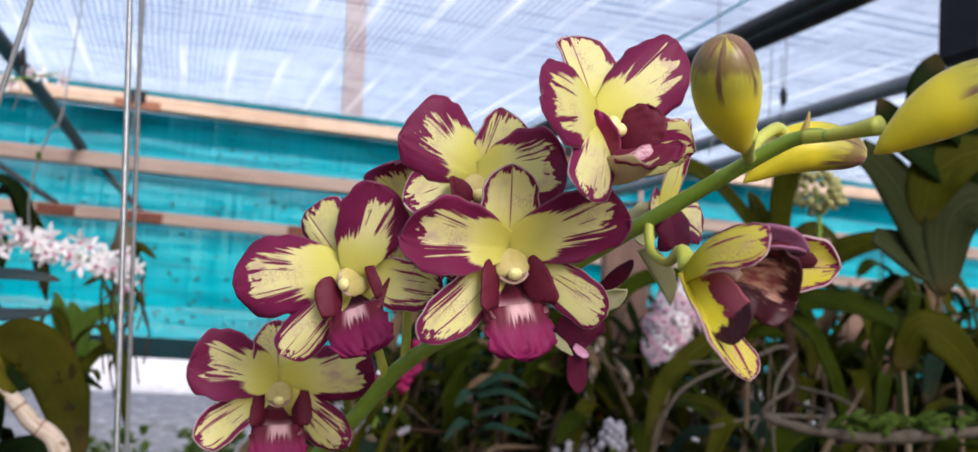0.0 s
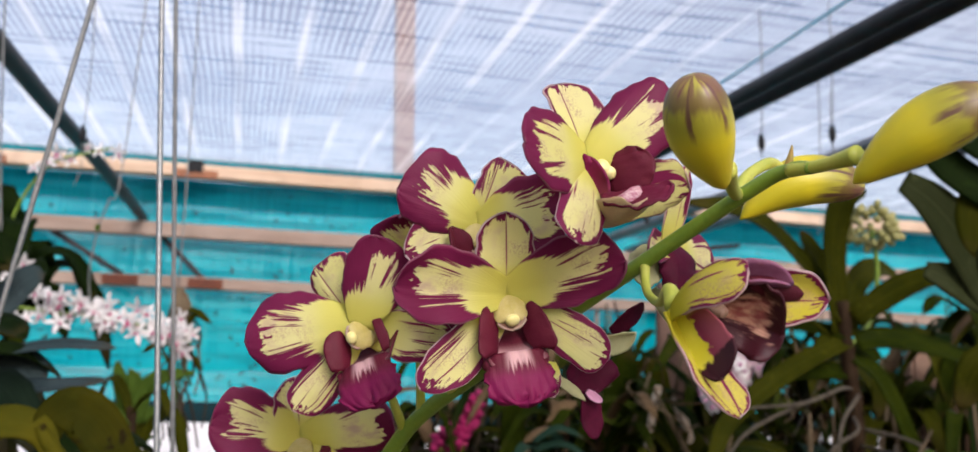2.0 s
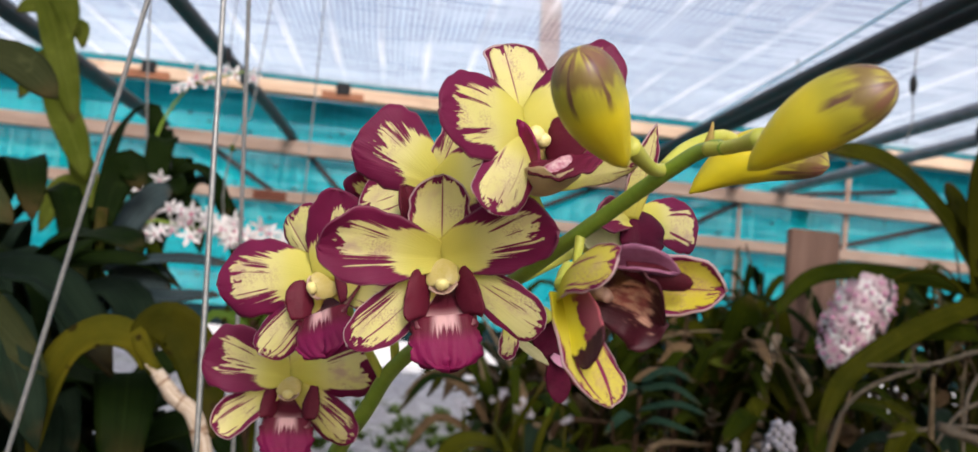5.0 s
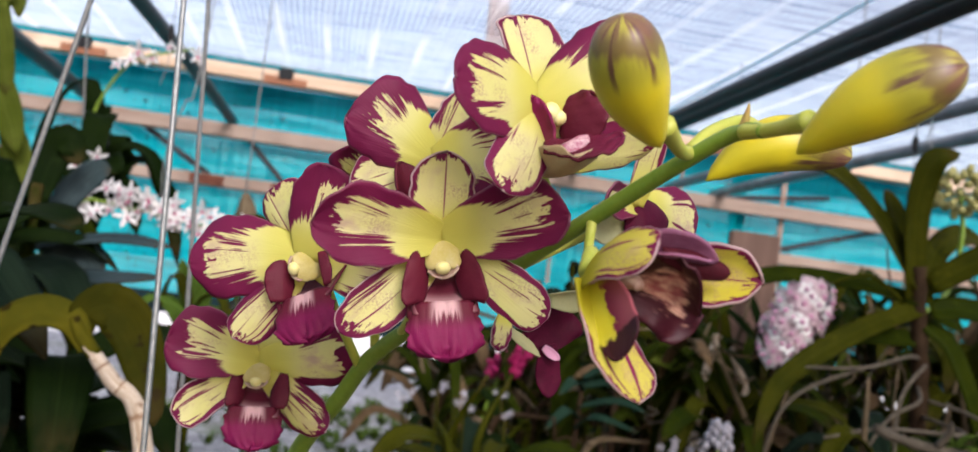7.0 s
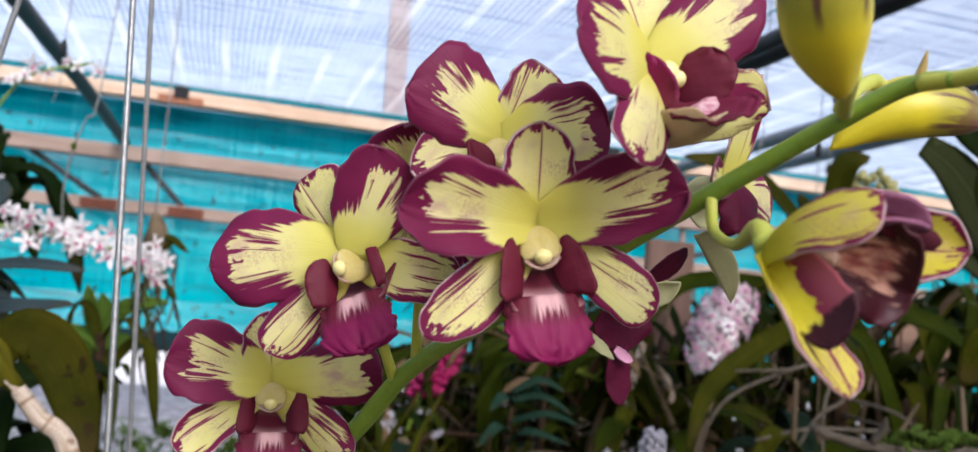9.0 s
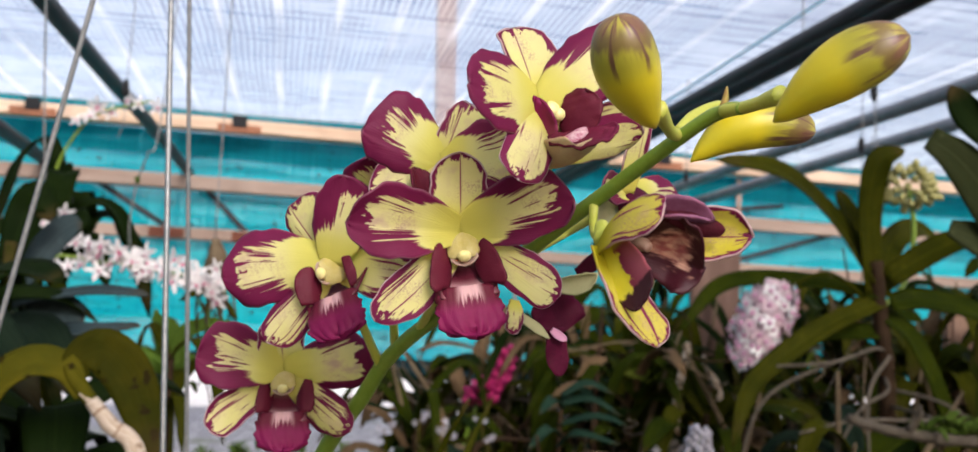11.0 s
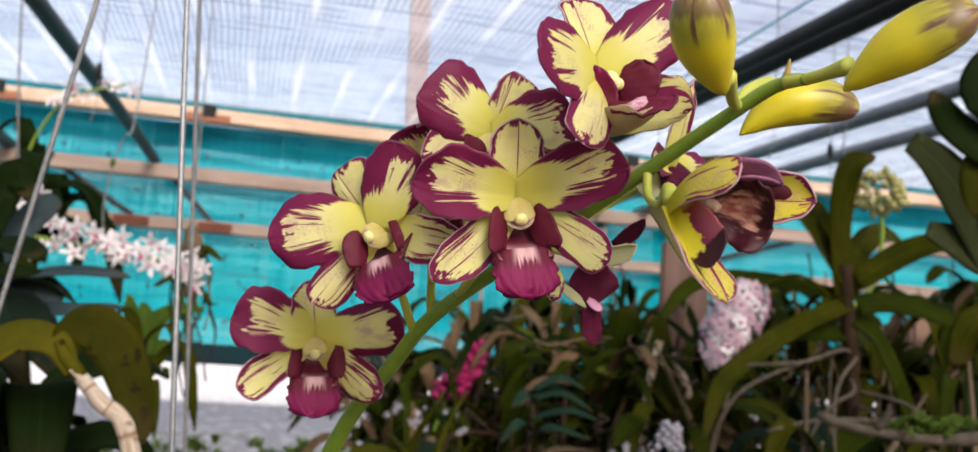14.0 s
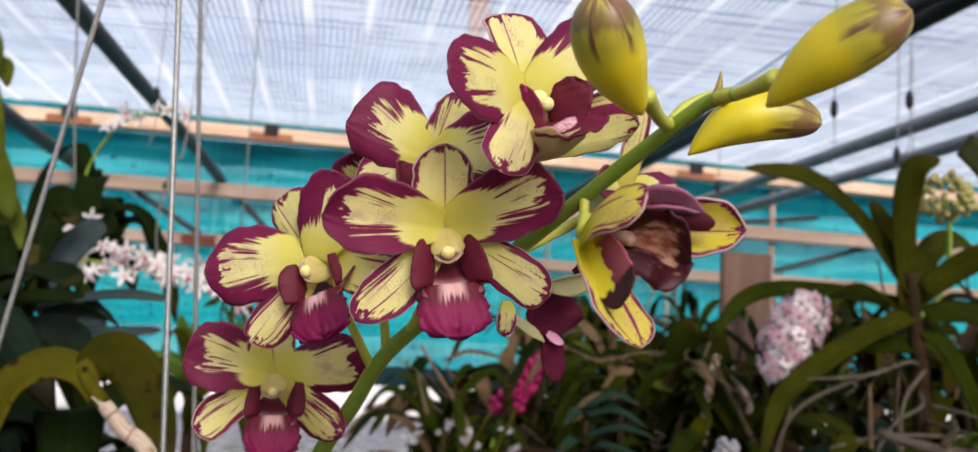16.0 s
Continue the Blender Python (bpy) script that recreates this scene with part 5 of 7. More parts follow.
part("lip_crest", leafy("lip_crest", (0.1412, 0.3105, 1.4016), (0.1469, 0.3115, 1.3981), (0.1426, 0.311, 1.3988), (0.1448, 0.311, 1.4011), M_MAUVE, bulge=0.05, claw=0.6, seed=85), fl, "pale pink crest of the lip")
part("lateral_sepal", leafy("lateral_sepal", (0.1278, 0.304, 1.4057), (0.1398, 0.308, 1.3985), (0.1321, 0.306, 1.4016), (0.1348, 0.3065, 1.4039), M_PALE, bulge=0.03, claw=0.7, blunt=0.9, seed=86), fl, "narrow pale green curled sepal")
part("dorsal_sepal", leafy("dorsal_sepal", (0.1255, 0.301, 1.4108), (0.125, 0.2993, 1.3995), (0.1212, 0.297, 1.4041), (0.1282, 0.3, 1.4049), M_SIDE, bulge=-0.10, claw=0.5, seed=87), fl)


# buds
def bud(base, tip, fat, root, label, knee, joint, peak=0.62, tail=0.18, sag=0.05, way=(0.4, 0.9, 0.1)):
    """A bud from the spur at its lower end to its tip; joint: where its stalk meets it."""
    b, t = V(*base), V(*tip)
    ax = unit(t - b)
    n = 36
    s = np.linspace(0, 1, n)
    r = fat / 2 * np.where(s < peak, tail + (1 - tail) * np.sin(np.pi / 2 * np.minimum(s / peak, 1)) ** 1.1, np.maximum(1 - np.maximum((s - peak) / (1 - peak), 0) ** 2.3, 0.0) ** 0.5)
    r = np.maximum(r * np.sqrt(np.minimum(s / 0.07, 1.0)), 0.0003)
    bend = unit(np.cross(ax, V(*way)))
    pts = b + s[:, None] * (t - b) + bend * (sag * np.sin(np.pi * s) * np.linalg.norm(t - b))[:, None]
    ob = part("bud", tube("bud", pts, list(r), M_BUD, n, 30, lambda u, a: 0.045 * math.cos(3 * a + 0.6) * (0.3 + u) - 0.022 * math.exp(-(math.sin(1.5 * a + 0.3) / 0.12) ** 2), False), spray, label)
    part("stalk", tube("stalk", [root, *knee, joint], [0.0018, 0.0016, 0.0017, 0.0024], M_PEDICEL, 22, 12), ob)
    return ob


bud((0.1350, 0.2016, 1.4512), (0.1190, 0.1858, 1.4727), 0.0158, (0.1495, 0.2215, 1.4545), "plump yellow bud with a brownish-purple tip", [(0.1440, 0.2140, 1.4535)], (0.1352, 0.2010, 1.4560))
bud((0.1560, 0.1822, 1.4506), (0.1752, 0.1598, 1.4665), 0.0142, (0.1550, 0.2060, 1.4582), "long yellow bud with a brownish-purple tip", [(0.1572, 0.1960, 1.4576)], (0.1595, 0.1850, 1.4580))
bud((0.1639, 0.2466, 1.4526), (0.1991, 0.2375, 1.4628), 0.0148, (0.1500, 0.2235, 1.4555), "slender yellow bud lying along the stem", [(0.1556, 0.2270, 1.4612), (0.1640, 0.2330, 1.4660), (0.1705, 0.2395, 1.4680)], (0.1775, 0.2440, 1.4655), peak=0.54, tail=0.14, sag=0.17, way=(0.0, 1.0, 0.0))
# the pot below, out of which the spray grows
pot = thing("flower_pot", (0.03, 0.50, 0.85), "clay flower pot on the bench", "pot")
part("pot", tube("pot", [(0.03, 0.50, 0.852), (0.03, 0.50, 0.90), (0.03, 0.50, 0.945), (0.03, 0.50, 0.965)], [0.05, 0.06, 0.068, 0.072], M_CLAY, 10, 20), pot)

# ---------------------------------------------------------------- hanging wires
def wire(a, s, z0, z1, r, mat, label):
    f = lambda z: (a[0] + s[0] * (z - 1.4), a[1] + s[1] * (z - 1.4), z)
    solo("hanging_wire", tube("hanging_wire", [f(z0), f((z0 + z1) / 2), f(z1)], [r], mat, 8, 8), label, "wire", "hanging wires")


wire((-0.1108, 0.5892), (0.1787, -0.0214), 1.10, 2.27, 0.0016, M_WIRE2, "slanting galvanised hanger wire")
wire((-0.0142, 0.5317), (-0.0753, 0.1114), 1.05, 2.27, 0.0016, M_WIRE, "straight galvanised hanger wire")
wire((-0.0132, 0.6410), (-0.0624, -0.0980), 1.05, 2.27, 0.0015, M_WIRE2, "dark weathered hanger wire")
# the slatted basket that the three wires carry
bk = thing("hanging_basket", (-0.06, 0.58, 1.03), "timber slat basket hung on three wires", "basket")
for i in range(3):
    part("slat", block("slat", (-0.19, 0.47 + i * 0.085, 1.035 + 0.02 * (i % 2)), (0.05, 0.495 + i * 0.085, 1.055 + 0.02 * (i % 2)), M_BENCH), bk)
for i in range(3):
    part("slat", block("slat", (-0.18 + i * 0.10, 0.46, 1.055), (-0.155 + i * 0.10, 0.68, 1.075), M_BENCH), bk)


# ---------------------------------------------------------------- plants on the left
def plant(name, at, label, category="plant", group=""):
    return thing(name, at, label, category, group)


BENCH = 0.85


def bench(x0, x1, y0, y1):
    b = thing("bench", ((x0 + x1) / 2, (y0 + y1) / 2, Z0), "dark timber plant bench with open slats", "bench", "plant benches")
    n = int((y1 - y0) / 0.13)
    for i in range(n):
        y = y0 + (y1 - y0) * i / n
        part("slat", block("slat", (x0, y, BENCH - 0.025), (x1, y + 0.09, BENCH), M_BENCH), b)
    for x in (x0 + 0.05, x1 - 0.12):
        part("bearer", block("bearer", (x, y0, BENCH - 0.10), (x + 0.06, y1 - 0.04, BENCH - 0.027), M_BENCH), b)
        for y in (y0 + 0.05, y1 - 0.15):
            part("leg", block("leg", (x + 0.004, y, Z0), (x + 0.056, y + 0.06, BENCH - 0.102), M_BENCH), b)


bench(0.25, 2.6, 1.30, 2.75)
bench(-1.3, 0.16, 0.40, 1.95)

# yellowing leaf pair on a papery cane
p = plant("orchid_plant", (-0.05, 0.81, BENCH), "old orchid cane with two yellowing spotted leaves and a papery sheath", "orchid")
part("cane", tube("cane", [(-0.02, 0.82, BENCH), (-0.03, 0.815, 1.12), (-0.056, 0.810, 1.279), (-0.083, 0.810, 1.313), (-0.1075, 0.811, 1.340)], [0.008, 0.008, 0.0076, 0.0066, 0.0052], M_SHEATH, 30, 12,
     lambda u, a: 0.035 * math.sin(60 * u) + 0.06 * math.sin(3 * a + 9 * u)), p, "cane wrapped in a torn papery sheath")
part("node", tube("node", [(-0.098, 0.811, 1.330), (-0.112, 0.811, 1.347), (-0.118, 0.811, 1.358)], [0.0060, 0.0062, 0.0040], M_OLD, 10, 12), p)
part("leaf", blade("leaf", [(-0.1049, 0.811, 1.3333), (-0.1191, 0.812, 1.3540), (-0.1445, 0.812, 1.3578), (-0.1699, 0.810, 1.3393), (-0.1815, 0.805, 1.3035), (-0.1846, 0.800, 1.2494)], 0.033, M_OLD, (-0.25, -0.75, 0.6), 0.25, 0.5, 0.35, n=28), p)
part("leaf", blade("leaf", [(-0.1097, 0.816, 1.3469), (-0.1106, 0.816, 1.3600), (-0.0945, 0.818, 1.3690), (-0.0748, 0.818, 1.3540), (-0.0593, 0.814, 1.3229), (-0.0457, 0.808, 1.2802)], 0.040, M_OLD2, (0.10, -1.0, 0.15), 0.14, 0.5, 0.35, 0.5, n=28), p)

# tall leafy stem
p = plant("climbing_orchid", (-0.26, 1.70, BENCH), "tall orchid stem with short leaves in two ranks", "orchid")
TALL = [(-0.26, 1.70, BENCH), (-0.30, 1.69, 1.2), (-0.4167, 1.685, 1.409), (-0.4472, 1.68, 1.534), (-0.4775, 1.68, 1.638), (-0.5122, 1.68, 1.753), (-0.5489, 1.68, 1.858), (-0.6034, 1.68, 2.005)]
part("stem", tube("stem", TALL, [0.010, 0.009, 0.008, 0.006], M_LEAF2, 30, 8), p)
for pts, w in (([(-0.5478, 1.66, 1.863), (-0.5164, 1.65, 1.791), (-0.4859, 1.64, 1.709), (-0.4601, 1.64, 1.631)], 0.050), ([(-0.5213, 1.66, 1.721), (-0.4872, 1.645, 1.657), (-0.4528, 1.63, 1.597), (-0.4289, 1.62, 1.542)], 0.052),
               ([(-0.5244, 1.67, 1.823), (-0.5541, 1.66, 1.832), (-0.5826, 1.65, 1.815)], 0.034), ([(-0.5071, 1.67, 1.782), (-0.4844, 1.67, 1.806), (-0.4748, 1.67, 1.769)], 0.030), ([(-0.5670, 1.68, 1.907), (-0.5313, 1.67, 1.868), (-0.5037, 1.66, 1.828), (-0.4910, 1.65, 1.775)], 0.046),
               ([(-0.4703, 1.68, 1.605), (-0.4403, 1.66, 1.544), (-0.4157, 1.65, 1.494)], 0.042), ([(-0.5100, 1.68, 1.760), (-0.5420, 1.67, 1.730), (-0.5640, 1.66, 1.670)], 0.040), ([(-0.5600, 1.68, 1.900), (-0.5900, 1.68, 1.910), (-0.6150, 1.67, 1.870)], 0.040), ([(-0.4500, 1.68, 1.545), (-0.4800, 1.66, 1.520), (-0.5000, 1.65, 1.450)], 0.040)):
    part("leaf", blade("leaf", pts, w, M_TALL, (0.2, -0.95, 0.25), 0.30, 0.4, 0.7, 0.75, n=14), p)

# broad dark leaves
rnd = random.Random(11)


def clump(at, label, mats, n, reach, lift, width, seed, up=0.6, face=(0, -0.4, 1), name="potted_orchid", category="orchid", group=""):
    """Arching leaves that spring from one base, in a pot."""
    r = random.Random(seed)
    o = V(*at)
    q = thing(name, (at[0], at[1], BENCH), label, category, group)
    part("pot", tube("pot", [(at[0], at[1], BENCH), (at[0], at[1], BENCH + 0.05), (at[0], at[1], BENCH + 0.10), (at[0], at[1], BENCH + 0.12)], [0.045, 0.053, 0.06, 0.063], M_CLAY, 8, 14), q)
    part("stem", tube("stem", [(at[0], at[1], BENCH + 0.10), ((at[0]), at[1] + 0.01, (BENCH + o[2]) / 2), tuple(o + V(0, 0, 0.02))], [0.011, 0.010, 0.008], M_TRUNK, 10, 8), q)
    for i in range(n):
        a = 6.283 * i / n + r.uniform(-0.4, 0.4)
        l = reach * r.uniform(0.7, 1.2)
        h = lift * r.uniform(0.4, 1.3)
        d = V(math.cos(a), math.sin(a), 0)
        z = V(0, 0, r.uniform(-0.10, 0.04))
        b = o + z
        pts = [b, b + d * l * 0.3 + V(0, 0, h * up), b + d * l * 0.7 + V(0, 0, h * 0.8), b + d * l + V(0, 0, h * r.uniform(-0.6, 0.6))]
        part("leaf", blade("leaf", pts, width * r.uniform(0.8, 1.2), r.choice(mats), face, r.uniform(0.1, 0.35), 0.5, 0.55, 0.55, n=12), q)
    return q


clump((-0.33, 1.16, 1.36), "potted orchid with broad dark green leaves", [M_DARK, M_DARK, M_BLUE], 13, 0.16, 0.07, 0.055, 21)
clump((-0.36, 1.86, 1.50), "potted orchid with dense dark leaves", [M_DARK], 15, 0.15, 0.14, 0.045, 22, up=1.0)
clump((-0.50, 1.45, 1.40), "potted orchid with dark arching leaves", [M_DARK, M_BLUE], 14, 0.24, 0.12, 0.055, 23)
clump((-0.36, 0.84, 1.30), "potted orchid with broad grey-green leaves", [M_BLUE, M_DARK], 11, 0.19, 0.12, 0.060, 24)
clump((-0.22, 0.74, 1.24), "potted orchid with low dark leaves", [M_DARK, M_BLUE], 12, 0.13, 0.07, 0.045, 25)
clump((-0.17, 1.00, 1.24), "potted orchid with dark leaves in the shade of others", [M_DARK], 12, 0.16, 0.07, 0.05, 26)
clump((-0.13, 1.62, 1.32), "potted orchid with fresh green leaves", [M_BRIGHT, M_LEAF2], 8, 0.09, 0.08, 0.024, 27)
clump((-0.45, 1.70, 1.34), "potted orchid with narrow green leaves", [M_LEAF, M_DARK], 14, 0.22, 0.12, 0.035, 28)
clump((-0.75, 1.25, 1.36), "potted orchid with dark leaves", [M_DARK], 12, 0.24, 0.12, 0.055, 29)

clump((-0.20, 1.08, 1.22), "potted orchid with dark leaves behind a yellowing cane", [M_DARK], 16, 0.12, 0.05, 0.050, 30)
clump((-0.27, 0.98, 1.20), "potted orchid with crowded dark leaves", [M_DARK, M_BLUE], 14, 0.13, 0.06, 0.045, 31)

# large leaves close on the left
p = plant("potted_orchid", (-0.34, 0.78, BENCH), "orchid with large smooth grey-green leaves close to the path", "orchid")
part("stem", tube("stem", [(-0.34, 0.78, BENCH), (-0.35, 0.78, 1.2), (-0.33, 0.775, 1.56)], [0.01, 0.009, 0.006], M_LEAF, 12, 8), p)
for a, b, c in (((-0.33, 0.775, 1.55), (-0.2341, 0.765, 1.5672), (-0.1869, 0.764, 1.5391)), ((-0.34, 0.78, 1.48), (-0.265, 0.776, 1.475), (-0.211, 0.773, 1.438)),
                ((-0.34, 0.78, 1.36), (-0.255, 0.78, 1.385), (-0.172, 0.778, 1.322)), ((-0.34, 0.78, 1.28), (-0.27, 0.782, 1.31), (-0.205, 0.785, 1.25))):
    part("leaf", blade("leaf", [a, b, c], 0.036, M_SAGE, (0, -0.75, 0.6), 0.15, 0.5, 0.5, n=14), p)


# smooth bluish leaves under the white spray
p = plant("potted_orchid", (-0.27, 1.20, BENCH), "orchid with level bluish-green smooth leaves", "orchid")
part("stem", tube("stem", [(-0.27, 1.20, BENCH), (-0.275, 1.21, 1.2), (-0.28, 1.23, 1.48)], [0.011, 0.010, 0.007], M_LEAF, 14, 8), p)
for pts, w, f, mt in (([(-0.277, 1.240, 1.402), (-0.221, 1.232, 1.419), (-0.170, 1.221, 1.426), (-0.114, 1.209, 1.424)], 0.042, (0, -0.35, 1), M_FROST), ([(-0.277, 1.215, 1.362), (-0.214, 1.188, 1.376), (-0.169, 1.176, 1.379), (-0.114, 1.162, 1.387)], 0.046, (0, -0.35, 1), M_FROST),
                      ([(-0.270, 1.240, 1.360), (-0.240, 1.235, 1.397), (-0.212, 1.23, 1.401), (-0.196, 1.225, 1.375)], 0.044, (0, -0.8, 0.6), M_FROST), ([(-0.275, 1.26, 1.43), (-0.258, 1.30, 1.480), (-0.239, 1.32, 1.510), (-0.222, 1.33, 1.517)], 0.036, (0.4, -0.9, 0.2), M_FROST),
                      ([(-0.280, 1.23, 1.46), (-0.274, 1.25, 1.515), (-0.259, 1.25, 1.539), (-0.243, 1.25, 1.510)], 0.044, (0.2, -1, 0.2), M_DARK), ([(-0.275, 1.21, 1.33), (-0.22, 1.17, 1.345), (-0.17, 1.15, 1.345), (-0.13, 1.14, 1.32)], 0.05, (0, -0.5, 1), M_DARK)):
    part("leaf", blade("leaf", pts, w, mt, f, 0.12, 0.45, 0.6, 0.5, n=18), p)
# fresh green plant under it
p = plant("potted_orchid", (-0.125, 1.70, BENCH), "young orchid with upright fresh green leaves", "orchid")
part("stem", tube("stem", [(-0.12, 1.70, BENCH), (-0.125, 1.70, 1.1), (-0.131, 1.699, 1.29)], [0.009, 0.008, 0.006], M_LEAF2, 10, 8), p)
for pts in ([(-0.131, 1.699, 1.250), (-0.142, 1.695, 1.326), (-0.158, 1.693, 1.376), (-0.167, 1.691, 1.412)], [(-0.135, 1.698, 1.28), (-0.120, 1.686, 1.362), (-0.089, 1.675, 1.387), (-0.041, 1.661, 1.396)],
            [(-0.131, 1.695, 1.290), (-0.111, 1.688, 1.323), (-0.086, 1.682, 1.330)], [(-0.134, 1.696, 1.295), (-0.131, 1.688, 1.361), (-0.145, 1.688, 1.400)], [(-0.131, 1.70, 1.27), (-0.17, 1.69, 1.33), (-0.205, 1.68, 1.34)]):
    part("leaf", blade("leaf", pts, 0.030, M_BRIGHT, (0, -0.9, 0.4), 0.3, 0.35, 0.7, 0.7, n=14), p)
# brown roots and moss that hang below the spray
q = thing("root_clump", (-0.06, 1.68, 1.30), "hanging clump of brown roots and grey moss on a wire", "roots")
r = random.Random(31)
part("wire", tube("wire", [(-0.085, 1.672, 2.262), (-0.080, 1.676, 1.9), (-0.078, 1.677, 1.50)], [0.0014], M_WIRE2, 8, 6), q)
part("core", tube("core", [(-0.078, 1.677, 1.535), (-0.072, 1.679, 1.50), (-0.071, 1.680, 1.46), (-0.066, 1.681, 1.43)], [0.006, 0.018, 0.016, 0.006], M_CANE, 14, 10, lambda u, a: 0.25 * math.sin(4 * a + 9 * u)), q)
for i in range(26):
    b = V(-0.073 + r.uniform(-0.012, 0.012), 1.679 + r.uniform(-0.01, 0.01), r.uniform(1.44, 1.52))
    e = V(r.uniform(-0.015, 0.045), r.uniform(-0.03, 0.03), -r.uniform(0.06, 0.20))
    part("root", tube("root", [b, b + e * 0.3 + V(r.uniform(-0.03, 0.03), 0, 0.01), b + e * 0.65 + V(r.uniform(-0.02, 0.02), 0, 0), b + e], [0.0022, 0.0016], r.choice([M_CANE, M_ROOT, M_TRUNK, M_MOSS]), 12, 6), q)
for i in range(8):
    b = V(-0.073 + r.uniform(-0.012, 0.012), 1.672, r.uniform(1.40, 1.50))
    d = V(r.choice((-1, 1)) * r.uniform(0.02, 0.06), -0.01, r.uniform(-0.04, 0.03))
    part("leaf", blade("leaf", [b, b + d * 0.5 + V(0, 0, 0.012), b + d], 0.012, M_LEAF2, (0, -0.7, 0.7), 0.2, 0.4, 0.6, n=8), q)
# thin hanger wire with a green clip
q = thing("hanging_wire", (-0.228, 1.79, 1.50), "thin crooked wire with a small green clip", "wire", "hanging wires")
part("wire", tube("wire", [(-0.17, 1.77, 2.262), (-0.195, 1.772, 1.75), (-0.212, 1.774, 1.69), (-0.228, 1.783, 1.636), (-0.236, 1.79, 1.56), (-0.229, 1.798, 1.50)], [0.0016], M_WIRE, 24, 6), q)
part("clip", block("clip", (-0.232, 1.778, 1.634), (-0.224, 1.788, 1.648), M_MOSS, 0.002), q)

# small star-shaped white flowers with a magenta lip
def star(size, lipped):
    vs, fs = [], []
    for i in range(5):
        a = math.pi / 2 + 2 * math.pi * i / 5
        c, s = math.cos(a), math.sin(a)
        b = len(vs)
        for u, w, z in ((0.08, 0.10, 0.0), (0.45, 0.21, 0.10), (0.8, 0.15, 0.10), (1.0, 0.02, 0.02)):
            vs += [(u * c - w * s, -z - 0.03, u * s + w * c), (u * c, -z + 0.06, u * s), (u * c + w * s, -z - 0.03, u * s - w * c)]
        for k in range(3):
            for j in range(2):
                q = b + k * 3 + j
                fs.append((q, q + 1, q + 4, q + 3))
    me = mesh_of("flower", [V(*v) * size for v in vs], fs, M_WHITE)
    li = None
    if lipped:
        li = tube("lip", [V(0, 0, -0.05) * size, V(0, -0.25, -0.18) * size, V(0, -0.42, -0.42) * size], [0.05 * size, 0.10 * size, 0.05 * size], M_MAGENTA, 6, 7)
    return me, li


S_ME, S_LI = star(0.018, True)


def white_spray(pts, n, at, label, size=1.0, seed=0, hang=False):
    r = random.Random(seed)
    q = thing("white_orchid_spray", at, label, "orchid", "white orchid sprays")
    part("stem", tube("stem", pts, [0.003, 0.0018], M_STEM, 24, 7), q)
    line = spline(pts, 60)
    k0 = 22 if not hang else 10
    for i in range(n):
        c = line[int(k0 + (59 - k0) * i / max(1, n - 1))] + V(r.uniform(-0.012, 0.012), r.uniform(-0.02, 0.015), r.uniform(-0.022, 0.026))
        o = part("flower", S_ME, q)
        b = part("lip", S_LI, o)
        m = pose(*c, r.uniform(-35, 35), r.uniform(-25, 25), r.uniform(-55, 55)) @ Matrix.Scale(size * r.uniform(0.8, 1.15), 4)
        o.matrix_basis = m
    return q


white_spray([(-0.45, 1.68, BENCH + 0.1), (-0.42, 1.62, 1.30), (-0.33, 1.575, 1.47), (-0.236, 1.554, 1.478), (-0.163, 1.535, 1.470), (-0.089, 1.517, 1.460), (-0.045, 1.508, 1.440)], 58, (-0.45, 1.68, BENCH), "arching spray crowded with white orchid flowers with magenta lips", 1.0, 5)
white_spray([(-0.40, 1.62, BENCH + 0.1), (-0.38, 1.60, 1.30), (-0.33, 1.575, 1.50), (-0.30, 1.57, 1.53)], 6, (-0.40, 1.62, BENCH), "short upright spray of white orchid flowers", 0.9, 6, True)
white_spray([(-0.39, 1.855, 1.612), (-0.372, 1.842, 1.681), (-0.335, 1.827, 1.742), (-0.295, 1.813, 1.768), (-0.245, 1.800, 1.780), (-0.215, 1.791, 1.790)], 7, (-0.39, 1.855, 1.60), "loose hanging spray of white orchid flowers with magenta lips", 1.05, 7)
solo("hanging_wire", tube("hanging_wire", [(-0.44, 1.82, 2.27), (-0.41, 1.841, 1.778), (-0.388, 1.856, 1.56)], [0.0022], M_WIRE2, 8, 6), "dark wire that carries a small hanging pot", "wire", "hanging wires")
q = thing("hanging_pot", (-0.388, 1.856, 1.53), "small hanging plastic pot on a wire", "pot")
part("pot", tube("pot", [(-0.388, 1.856, 1.53), (-0.388, 1.856, 1.57), (-0.388, 1.856, 1.61)], [0.03, 0.036, 0.04], M_BLACK, 6, 14), q)

